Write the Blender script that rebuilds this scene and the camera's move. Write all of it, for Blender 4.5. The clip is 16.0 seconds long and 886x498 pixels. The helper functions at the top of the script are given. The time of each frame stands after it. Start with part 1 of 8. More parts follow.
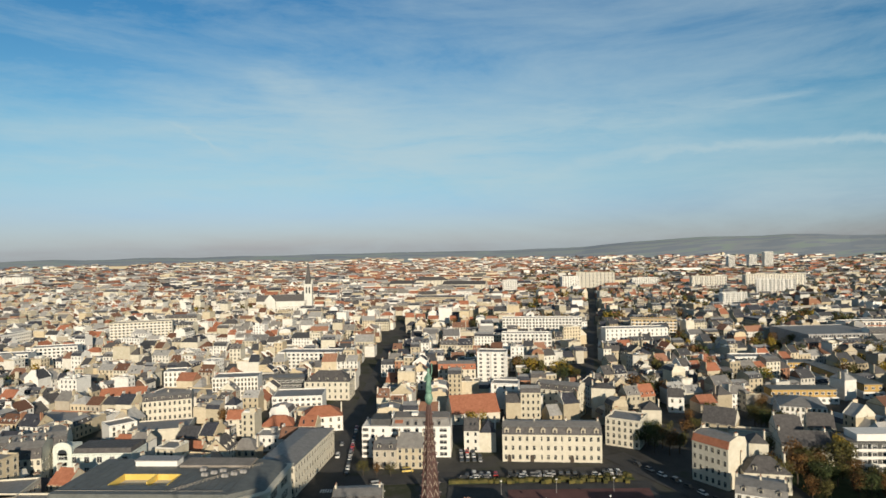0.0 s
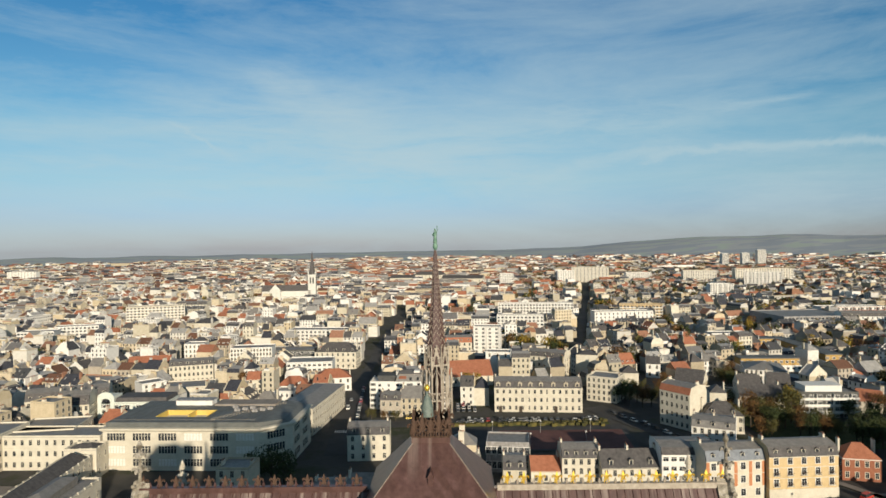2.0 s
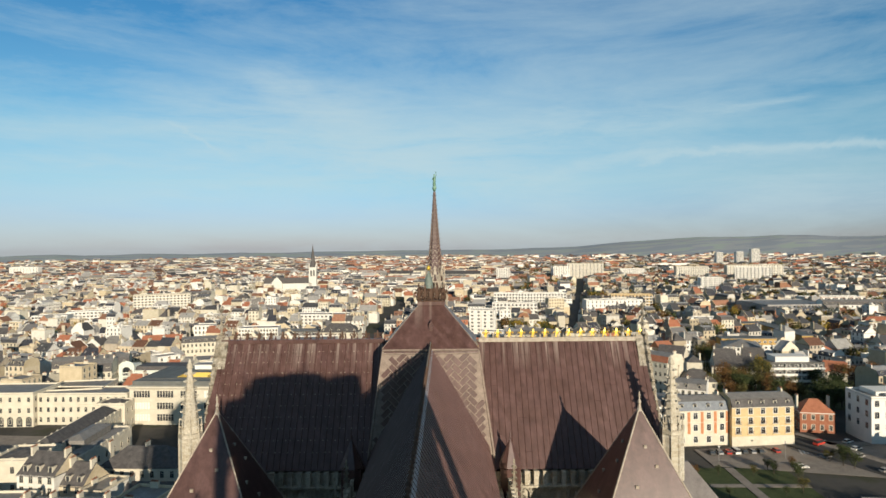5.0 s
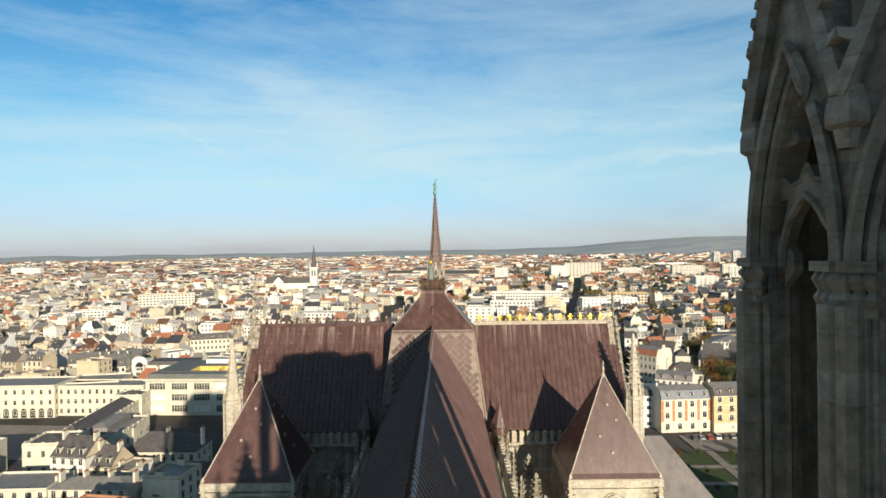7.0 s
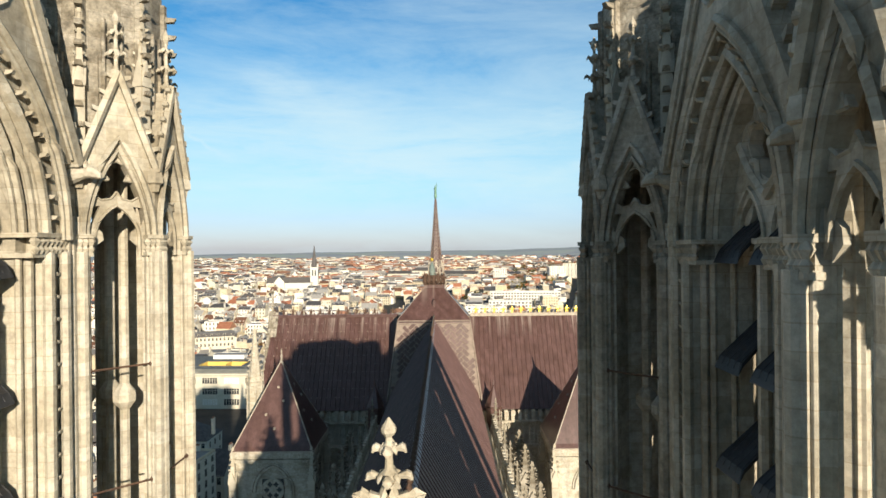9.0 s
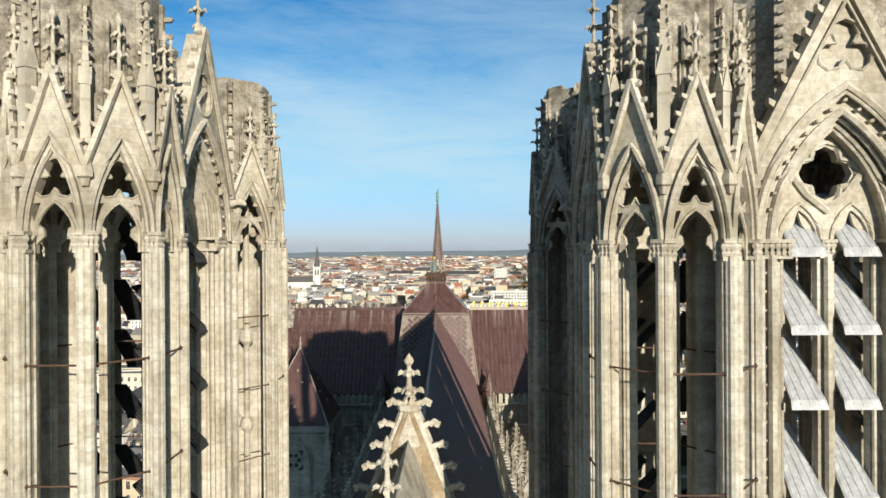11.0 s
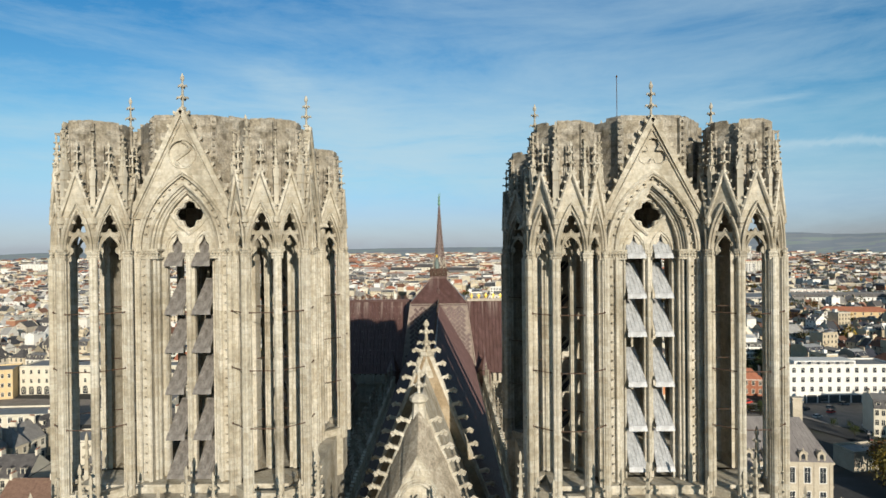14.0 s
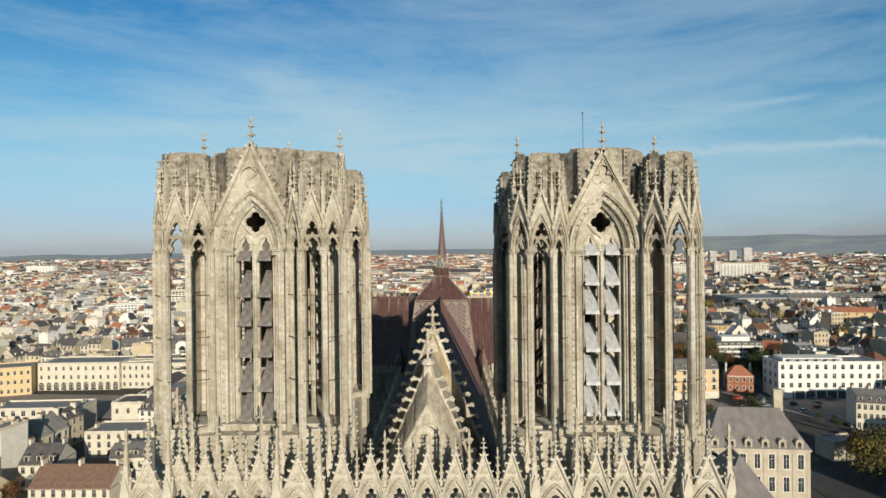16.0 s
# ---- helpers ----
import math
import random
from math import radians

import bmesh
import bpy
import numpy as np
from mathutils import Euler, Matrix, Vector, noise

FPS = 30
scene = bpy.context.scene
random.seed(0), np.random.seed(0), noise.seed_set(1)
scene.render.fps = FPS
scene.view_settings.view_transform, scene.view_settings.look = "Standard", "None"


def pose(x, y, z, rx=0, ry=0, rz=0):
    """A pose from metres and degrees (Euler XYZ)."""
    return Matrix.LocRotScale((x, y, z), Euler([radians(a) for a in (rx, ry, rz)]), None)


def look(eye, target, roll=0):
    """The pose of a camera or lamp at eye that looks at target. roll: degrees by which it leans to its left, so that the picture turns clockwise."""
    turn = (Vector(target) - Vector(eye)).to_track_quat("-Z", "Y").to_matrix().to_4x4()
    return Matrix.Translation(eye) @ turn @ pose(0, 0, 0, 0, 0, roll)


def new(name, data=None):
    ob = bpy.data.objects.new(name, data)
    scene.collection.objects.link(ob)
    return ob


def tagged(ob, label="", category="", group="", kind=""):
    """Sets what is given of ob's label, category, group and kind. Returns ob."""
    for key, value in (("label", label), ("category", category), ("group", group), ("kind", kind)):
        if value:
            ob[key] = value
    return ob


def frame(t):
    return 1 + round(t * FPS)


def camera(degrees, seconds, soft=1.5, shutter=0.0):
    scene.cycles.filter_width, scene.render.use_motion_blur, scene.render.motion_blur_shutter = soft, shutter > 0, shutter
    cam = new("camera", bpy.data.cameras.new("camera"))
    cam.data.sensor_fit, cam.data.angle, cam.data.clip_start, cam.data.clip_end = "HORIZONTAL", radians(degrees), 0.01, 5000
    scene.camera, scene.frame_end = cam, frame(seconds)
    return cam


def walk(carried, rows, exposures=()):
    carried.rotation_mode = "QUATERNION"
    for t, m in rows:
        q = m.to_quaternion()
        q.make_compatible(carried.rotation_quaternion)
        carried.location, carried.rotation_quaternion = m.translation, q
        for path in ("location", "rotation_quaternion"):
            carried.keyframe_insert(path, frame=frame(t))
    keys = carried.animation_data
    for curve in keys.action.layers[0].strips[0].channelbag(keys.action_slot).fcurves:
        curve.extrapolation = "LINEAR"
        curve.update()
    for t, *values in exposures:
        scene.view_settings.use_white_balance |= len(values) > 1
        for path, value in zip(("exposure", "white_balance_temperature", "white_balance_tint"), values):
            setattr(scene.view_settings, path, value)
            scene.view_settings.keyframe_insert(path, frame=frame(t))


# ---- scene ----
cam = camera(70.7, 16.0, 1.6)
PATH = [
    (0, (2.045, 79.01, 99.596), (2.025, 81.01, 99.584), -1.0),
    (0.5, (2.011, 68.707, 95.876), (1.992, 70.707, 95.866), -0.9),
    (1, (1.972, 59.186, 92.266), (1.954, 61.186, 92.256), -0.9),
    (1.5, (2.059, 49.838, 89.001), (2.042, 51.838, 88.992), -0.8),
    (2, (1.889, 41.74, 86.149), (1.873, 43.74, 86.14), -0.8),
    (2.5, (1.816, 35.038, 83.785), (1.801, 37.038, 83.778), -0.8),
    (3, (1.911, 30.201, 81.596), (1.899, 32.201, 81.59), -0.7),
    (3.5, (1.894, 27.378, 79.672), (1.885, 29.378, 79.665), -0.6),
    (4, (1.957, 24.746, 77.271), (1.948, 26.745, 77.263), -0.5),
    (6.5, (2.06, 5.66, 74.643), (2.052, 7.66, 74.639), -0.7),
    (7, (1.945, 2.53, 74.761), (1.939, 4.53, 74.755), -0.7),
    (7.5, (1.941, 0.048, 74.728), (1.936, 2.048, 74.723), -0.7),
    (8, (1.982, -2.73, 74.691), (1.977, -0.73, 74.686), -0.7),
    (8.5, (1.854, -5.481, 74.551), (1.85, -3.481, 74.546), -0.6),
    (9, (1.801, -8.313, 74.432), (1.798, -6.313, 74.428), -0.6),
    (11.5, (1.863, -22.61, 74.362), (1.856, -20.61, 74.359), -0.3),
    (12, (1.773, -25.263, 74.547), (1.768, -23.263, 74.542), -0.3),
    (12.5, (1.714, -27.934, 74.69), (1.709, -25.934, 74.683), -0.4),
    (13, (1.682, -30.882, 74.791), (1.675, -28.882, 74.781), -0.5),
    (13.5, (1.599, -34.185, 74.915), (1.592, -32.185, 74.904), -0.6),
    (14, (1.556, -37.691, 74.961), (1.549, -35.691, 74.947), -0.6),
    (14.5, (1.594, -41.333, 74.792), (1.583, -39.333, 74.781), -0.7),
    (15, (1.549, -44.587, 74.764), (1.538, -42.587, 74.753), -0.6),
    (15.5, (1.587, -47.092, 74.799), (1.572, -45.092, 74.789), -0.6),
    (16, (1.484, -49.784, 74.829), (1.471, -47.784, 74.821), -0.6),
]
EXPOSURES = [(0, 0.16, 6500, 10), (3.5, 0.19, 6500, 10), (7, 0.56, 6520, 10), (9, 0.70, 6500, 10), (11.5, 0.42, 5950, 9), (13, 0.34, 5980, 9), (14.5, 0.27, 6120, 9), (16, 0.21, 6220, 9)]
walk(cam, [(t, look(e, g, r)) for t, e, g, r in PATH], EXPOSURES)

# ---- light ----
SUN_EL, SUN_AZ = radians(14.0), radians(18.6)
to_sun = Vector((math.sin(SUN_AZ) * math.cos(SUN_EL), -math.cos(SUN_AZ) * math.cos(SUN_EL), math.sin(SUN_EL)))
world = bpy.data.worlds.new("sky")
scene.world = world
world.use_nodes = True
wn, wl = world.node_tree.nodes, world.node_tree.links
wn.clear()
w_out = wn.new("ShaderNodeOutputWorld")
w_bg = wn.new("ShaderNodeBackground")
w_sky = wn.new("ShaderNodeTexSky")
w_sky.sky_type = "NISHITA"
w_sky.sun_disc = False
w_sky.sun_elevation = SUN_EL
w_sky.sun_rotation = math.atan2(to_sun.x, to_sun.y)
w_sky.air_density, w_sky.dust_density, w_sky.ozone_density = 1.0, 0.4, 2.0
w_bg.inputs["Strength"].default_value = 0.118
# thin high cloud: a broad veil of cirrus and one long streak
w_tc = wn.new("ShaderNodeTexCoord")


def w_math(op, a, b=0.0, c=0.0):
    n = wn.new("ShaderNodeMath")
    n.operation = op
    for k, v in enumerate((a, b, c)):
        if isinstance(v, (int, float)):
            n.inputs[k].default_value = v
        else:
            wl.new(v, n.inputs[k])
    return n.outputs[0]


def w_noise(scale, stretch, detail=7.0, rough=0.58, warp=0.6, shift=(0.35, 0.0, 0.2)):
    mp = wn.new("ShaderNodeMapping")
    mp.inputs["Scale"].default_value, mp.inputs["Location"].default_value = stretch, shift
    mp.inputs["Rotation"].default_value = (0.0, radians(7), 0.0)
    n = wn.new("ShaderNodeTexNoise")
    n.inputs["Scale"].default_value, n.inputs["Detail"].default_value = scale, detail
    n.inputs["Roughness"].default_value, n.inputs["Distortion"].default_value = rough, warp
    wl.new(w_tc.outputs["Generated"], mp.inputs["Vector"])
    wl.new(mp.outputs["Vector"], n.inputs["Vector"])
    return n.outputs["Fac"]


w_dir = wn.new("ShaderNodeSeparateXYZ")
wl.new(w_tc.outputs["Generated"], w_dir.inputs["Vector"])
w_x, w_y, w_z = w_dir.outputs["X"], w_dir.outputs["Y"], w_dir.outputs["Z"]
w_r = wn.new("ShaderNodeMapRange")
w_r.inputs["From Min"].default_value, w_r.inputs["From Max"].default_value = 0.38, 0.76
w_r.inputs["To Min"].default_value, w_r.inputs["To Max"].default_value = 0.0, 0.40
wl.new(w_noise(2.6, (1.0, 1.0, 4.6), 9.0, 0.66, 0.3), w_r.inputs["Value"])
# slopes of the line of sight to the east, bent a little so that no wisp runs dead straight
w_fwd = w_math("MAXIMUM", w_y, 0.05)
w_bend = w_math("MULTIPLY", w_math("SUBTRACT", w_noise(7.0, (1, 1, 2.5), 6.0, 0.6), 0.5), 0.07)
w_u = w_math("DIVIDE", w_x, w_fwd)
w_v = w_math("ADD", w_math("DIVIDE", w_z, w_fwd), w_bend)
w_fibre = wn.new("ShaderNodeMapRange")
w_fibre.inputs["From Min"].default_value, w_fibre.inputs["From Max"].default_value = 0.34, 0.66
wl.new(w_noise(6.0, (1.0, 1.0, 7.0), 9.0, 0.68, 0.5, (0.1, 0.3, 0.0)), w_fibre.inputs["Value"])


def wisp(u0, v0, u1, v1, wide, amount, fibre=0.8):
    """A soft streak of cirrus between two directions."""
    n = math.hypot(u1 - u0, v1 - v0)
    du, dv = (u1 - u0) / n, (v1 - v0) / n
    pu, pv = w_math("SUBTRACT", w_u, u0), w_math("SUBTRACT", w_v, v0)
    along = w_math("DIVIDE", w_math("ADD", w_math("MULTIPLY", pu, du), w_math("MULTIPLY", pv, dv)), n)
    side = w_math("DIVIDE", w_math("SUBTRACT", w_math("MULTIPLY", pv, du), w_math("MULTIPLY", pu, dv)), wide)
    side = w_math("POWER", 2.718, w_math("MULTIPLY", w_math("MULTIPLY", side, side), -1.0))
    end = w_math("MULTIPLY", w_math("SUBTRACT", along, 0.5), 1.9)
    end = w_math("POWER", 2.718, w_math("MULTIPLY", w_math("POWER", w_math("ABSOLUTE", end), 4.0), -1.0))
    tex = w_math("ADD", w_math("MULTIPLY", w_fibre.outputs["Result"], fibre), 1 - fibre)
    return w_math("MULTIPLY", w_math("MULTIPLY", side, end), w_math("MULTIPLY", tex, amount))


w_cloud = w_r.outputs["Result"]
for row in ((-0.75, 0.20, 0.45, 0.17, 0.11, 0.15, 0.5), (-0.43, 0.205, 0.10, 0.150, 0.055, 0.62), (-0.31, 0.28, -0.10, 0.185, 0.025, 0.4), (-0.24, 0.155, 0.2, 0.09, 0.03, 0.5),
            (0.0, 0.165, 0.42, 0.205, 0.03, 0.5), (0.28, 0.135, 0.78, 0.172, 0.0065, 0.62, 0.3), (0.14, 0.115, 0.36, 0.15, 0.012, 0.35),
            (-0.445, 0.206, -0.355, 0.162, 0.0028, 0.35, 0.2), (0.43, 0.207, 0.58, 0.235, 0.009, 0.45), (0.36, 0.25, 0.75, 0.228, 0.03, 0.10),
            (-0.8, 0.2, -0.4, 0.2, 0.02, 0.28), (-0.8, 0.145, -0.38, 0.145, 0.011, 0.3), (-0.5, 0.11, -0.1, 0.105, 0.013, 0.3), (0.4, 0.08, 0.85, 0.095, 0.04, 0.3)):
    w_cloud = w_math("ADD", w_cloud, wisp(*row))
w_cloud = w_math("SUBTRACT", 0.82, w_math("MULTIPLY", w_math("POWER", 2.718, w_math("MULTIPLY", w_cloud, -2.1)), 0.82))
w_mix = wn.new("ShaderNodeMix")
w_mix.data_type = "RGBA"
w_mix.inputs["B"].default_value = (3.75, 4.7, 4.95, 1)
wl.new(w_cloud, w_mix.inputs["Factor"])
w_sep = wn.new("ShaderNodeSeparateXYZ")
w_tint = wn.new("ShaderNodeValToRGB")
for k, (p, c) in enumerate([(0.0, (0.48, 0.55, 0.93)), (0.05, (0.46, 0.565, 0.88)), (0.10, (0.46, 0.655, 0.80)), (0.17, (0.40, 0.70, 0.79)), (0.38, (0.18, 0.555, 0.76)), (0.6, (0.075, 0.215, 0.35)), (1.0, (0.035, 0.12, 0.23))]):
    e = w_tint.color_ramp.elements[k] if k < 2 else w_tint.color_ramp.elements.new(p)
    e.position, e.color = p, (*c, 1)
w_mul = wn.new("ShaderNodeMix")
w_mul.data_type, w_mul.blend_type = "RGBA", "MULTIPLY"
w_mul.inputs["Factor"].default_value = 1.0
wl.new(w_tc.outputs["Generated"], w_sep.inputs["Vector"])
wl.new(w_sep.outputs["Z"], w_tint.inputs["Fac"])
wl.new(w_sky.outputs["Color"], w_mul.inputs["A"])
wl.new(w_tint.outputs["Color"], w_mul.inputs["B"])
wl.new(w_mul.outputs["Result"], w_mix.inputs["A"])
wl.new(w_mix.outputs["Result"], w_bg.inputs["Color"])
wl.new(w_bg.outputs["Background"], w_out.inputs["Surface"])

sun = new("sun", bpy.data.lights.new("sun", "SUN"))
sun.data.energy, sun.data.angle, sun.data.color = 5.0, radians(0.5), (1.0, 0.875, 0.69)
sun.matrix_world = look(Vector((0, 0, 150)) + to_sun * 100, (0, 0, 150))


# ---- materials ----
def ramp(nt, fac, stops):
    r = nt.nodes.new("ShaderNodeValToRGB")
    el = r.color_ramp.elements
    for k, (p, c) in enumerate(stops):
        e = el[k] if k < 2 else el.new(p)
        e.position, e.color = p, (*c, 1)
    nt.links.new(fac, r.inputs["Fac"])
    return r.outputs["Color"]


def noise_tex(nt, scale, detail=5.0, rough=0.6, stretch=(1, 1, 1), coord="Object"):
    tc = nt.nodes.new("ShaderNodeTexCoord")
    mp = nt.nodes.new("ShaderNodeMapping")
    mp.inputs["Scale"].default_value = stretch
    n = nt.nodes.new("ShaderNodeTexNoise")
    n.inputs["Scale"].default_value, n.inputs["Detail"].default_value, n.inputs["Roughness"].default_value = scale, detail, rough
    nt.links.new(tc.outputs[coord], mp.inputs["Vector"])
    nt.links.new(mp.outputs["Vector"], n.inputs["Vector"])
    return n.outputs["Fac"]


def mul(nt, a, b, fac=1.0, mode="MULTIPLY"):
    m = nt.nodes.new("ShaderNodeMix")
    m.data_type, m.blend_type = "RGBA", mode
    m.inputs["Factor"].default_value = fac
    nt.links.new(a, m.inputs["A"])
    nt.links.new(b, m.inputs["B"])
    return m.outputs["Result"]


def material(name, stops, scale=1.0, grain=8.0, rough=0.8, metal=0.0, bump=0.0, stretch=(1, 1, 1), vary=None, stain=0.25, courses=None, spec=0.3, streak=0.0, bond=0.75):
    """stops: colour ramp over broad noise; grain: fine noise; vary: ramp over a random number per piece; courses: (length, height) of ashlar."""
    m = bpy.data.materials.new(name)
    m.use_nodes = True
    nt = m.node_tree
    b = nt.nodes["Principled BSDF"]
    b.inputs["Roughness"].default_value, b.inputs["Metallic"].default_value = rough, metal
    b.inputs["Specular IOR Level"].default_value = spec
    broad = noise_tex(nt, scale, 6.0, 0.62, stretch)
    col = ramp(nt, broad, stops)
    fine = noise_tex(nt, grain, 6.0, 0.7)
    if vary:
        if vary[0] == "object":
            src = nt.nodes.new("ShaderNodeObjectInfo").outputs["Random"]
        else:
            src = nt.nodes.new("ShaderNodeNewGeometry").outputs["Random Per Island"]
        v = ramp(nt, src, vary[1])
        for n in nt.nodes:
            if n.type == "VALTORGB" and n.outputs["Color"] == v:
                n.color_ramp.interpolation = "CONSTANT"
        col = mul(nt, col, v)
    g = ramp(nt, fine, [(0.3, (1 - stain,) * 3), (0.65, (1.0,) * 3)])
    col = mul(nt, col, g)
    if streak:
        s = ramp(nt, noise_tex(nt, 1.1, 4.0, 0.55, (1, 1, 0.07)), [(0.36, (1 - streak, 1 - streak, 1 - streak)), (0.54, (1.0,) * 3)])
        col = mul(nt, col, s)
        s = ramp(nt, noise_tex(nt, 0.45, 5.0, 0.6), [(0.36, (1 - streak * 0.85, 1 - streak * 0.85, 1 - streak * 0.9)), (0.5, (1.0,) * 3)])
        col = mul(nt, col, s)
    height = fine
    if courses:
        tc = nt.nodes.new("ShaderNodeTexCoord")
        sep = nt.nodes.new("ShaderNodeSeparateXYZ")
        nt.links.new(tc.outputs["Object"], sep.inputs["Vector"])
        add = nt.nodes.new("ShaderNodeMath")
        nt.links.new(sep.outputs["X"], add.inputs[0])
        nt.links.new(sep.outputs["Y"], add.inputs[1])
        comb = nt.nodes.new("ShaderNodeCombineXYZ")
        nt.links.new(add.outputs[0], comb.inputs["X"])
        nt.links.new(sep.outputs["Z"], comb.inputs["Y"])
        br = nt.nodes.new("ShaderNodeTexBrick")
        br.inputs["Scale"].default_value = 1.0
        br.inputs["Brick Width"].default_value, br.inputs["Row Height"].default_value = courses
        br.inputs["Mortar Size"].default_value = 0.011
        br.inputs["Bias"].default_value = -0.1
        br.inputs["Color1"].default_value, br.inputs["Color2"].default_value = (1, 1, 1, 1), (0.72, 0.68, 0.60, 1)
        br.inputs["Mortar"].default_value = (0.74, 0.70, 0.63, 1)
        nt.links.new(comb.outputs["Vector"], br.inputs["Vector"])
        col = mul(nt, col, br.outputs["Color"], bond)
    nt.links.new(col, b.inputs["Base Color"])
    if bump:
        bp = nt.nodes.new("ShaderNodeBump")
        bp.inputs["Strength"].default_value, bp.inputs["Distance"].default_value = bump, 0.05
        nt.links.new(height, bp.inputs["Height"])
        nt.links.new(bp.outputs["Normal"], b.inputs["Normal"])
    return m


M_STONE = material("limestone", [(0.30, (0.35, 0.305, 0.228)), (0.46, (0.57, 0.52, 0.42)), (0.66, (0.68, 0.64, 0.55))], 0.35, 5, 0.9, bump=0.4, stretch=(1, 1, 0.5), stain=0.4, courses=(0.7, 0.36), streak=0.2)
M_WORN = material("weathered_limestone", [(0.32, (0.17, 0.15, 0.12)), (0.46, (0.36, 0.325, 0.265)), (0.62, (0.52, 0.475, 0.395))], 1.9, 10, 0.95, bump=0.7, stain=0.55, courses=(0.7, 0.36), streak=0.12, bond=1.0)
# darker limestone for the south tower's rear turret beside the nave
M_DARKSTONE = material("darker_limestone", [(0.30, (0.25, 0.22, 0.175)), (0.48, (0.46, 0.42, 0.345)), (0.68, (0.60, 0.555, 0.475))], 0.5, 5, 0.95, bump=0.5, stretch=(1, 1, 0.5), stain=0.5, courses=(0.7, 0.36), streak=0.25)
M_COPING = material("lichened_coping_stone", [(0.3, (0.28, 0.24, 0.18)), (0.5, (0.46, 0.40, 0.31)), (0.7, (0.60, 0.535, 0.43))], 1.6, 7, 0.95, bump=0.5, stain=0.55)
M_SLAB = material("brown_stone_slabs", [(0.3, (0.25, 0.19, 0.12)), (0.5, (0.38, 0.30, 0.20)), (0.7, (0.48, 0.40, 0.29))], 0.7, 5, 0.95, bump=0.4, stain=0.4, courses=(1.1, 0.6))
M_LEAD = material("brown_lead_sheet", [(0.3, (0.078, 0.041, 0.036)), (0.55, (0.112, 0.061, 0.054)), (0.75, (0.155, 0.089, 0.080))], 0.5, 3, 0.34, bump=0.12, stretch=(2.5, 2.5, 0.25), stain=0.3, spec=0.42, courses=(0.8, 1.6))
M_PALE = material("pale_lead_strip", [(0.35, (0.33, 0.28, 0.22)), (0.65, (0.48, 0.42, 0.34))], 1.5, 8, 0.7, stain=0.3)
M_FLASHING = material("pale_lead_flashing", [(0.35, (0.24, 0.26, 0.29)), (0.65, (0.37, 0.39, 0.43))], 1.5, 8, 0.45, stain=0.3, spec=0.5)
M_STRIP = material("dull_lead_strip", [(0.35, (0.21, 0.16, 0.13)), (0.65, (0.31, 0.25, 0.205))], 1.5, 8, 0.7, stain=0.3)
M_GREY = material("grey_lead", [(0.3, (0.18, 0.165, 0.15)), (0.6, (0.36, 0.345, 0.33)), (0.8, (0.50, 0.49, 0.48))], 1.2, 6, 0.55, bump=0.2, stretch=(1, 1, 0.4), stain=0.3, spec=0.5)
M_PALEZINC = material("pale_weathered_zinc", [(0.3, (0.30, 0.30, 0.30)), (0.55, (0.46, 0.465, 0.47)), (0.8, (0.60, 0.605, 0.61))], 1.6, 6, 0.5, bump=0.15, stretch=(2, 2, 0.4), stain=0.35, spec=0.5)
M_OLDLEAD = material("stained_dark_lead", [(0.3, (0.10, 0.088, 0.075)), (0.55, (0.22, 0.20, 0.18)), (0.8, (0.36, 0.34, 0.31))], 1.6, 6, 0.55, bump=0.2, stretch=(2, 2, 0.4), stain=0.45, spec=0.4)
# near-black base colour carries the shade on the side and rear hoods
M_SHADELEAD = material("shade_dark_lead", [(0.3, (0.018, 0.018, 0.02)), (0.7, (0.05, 0.05, 0.052))], 1.6, 6, 0.5, bump=0.15, stain=0.3)
M_GOLD = material("gilding", [(0.3, (0.75, 0.47, 0.06)), (0.7, (0.95, 0.66, 0.12))], 3, 9, 0.35, metal=0.7, stain=0.15)
M_COPPER = material("green_copper", [(0.3, (0.09, 0.19, 0.14)), (0.7, (0.22, 0.36, 0.27))], 2, 8, 0.7, stain=0.3)
M_IRON = material("rusty_iron", [(0.3, (0.05, 0.03, 0.02)), (0.7, (0.13, 0.075, 0.05))], 4, 10, 0.8, stain=0.3)
CREAMS = [(0.0, (0.66, 0.56, 0.40)), (0.14, (0.62, 0.57, 0.46)), (0.28, (0.74, 0.70, 0.60)), (0.42, (0.55, 0.48, 0.36)), (0.54, (0.78, 0.76, 0.71)), (0.68, (0.70, 0.61, 0.46)), (0.80, (0.50, 0.45, 0.38)), (0.88, (0.80, 0.79, 0.76)), (0.95, (0.42, 0.22, 0.14))]
WHITE_STOPS = [(0.3, (0.74, 0.71, 0.65)), (0.7, (0.91, 0.895, 0.86))]
M_WALL = material("rendered_walls", WHITE_STOPS, 0.4, 2, 0.9, stain=0.18, vary=("island", CREAMS))
M_WALLOB = material("house_render", WHITE_STOPS, 0.4, 2, 0.9, stain=0.18, vary=("object", CREAMS))
M_OLDWALL = material("old_grey_render", [(0.3, (0.60, 0.58, 0.54)), (0.7, (0.76, 0.74, 0.70))], 0.4, 2, 0.9, stain=0.3, vary=("island", CREAMS))
M_SLATE = material("slate", [(0.3, (0.045, 0.046, 0.050)), (0.7, (0.094, 0.094, 0.099))], 0.8, 5, 0.65, stain=0.3, vary=("island", [(0.0, (1, 1, 1)), (0.45, (1.5, 1.38, 1.25)), (0.75, (0.75, 0.78, 0.9))]), spec=0.2)
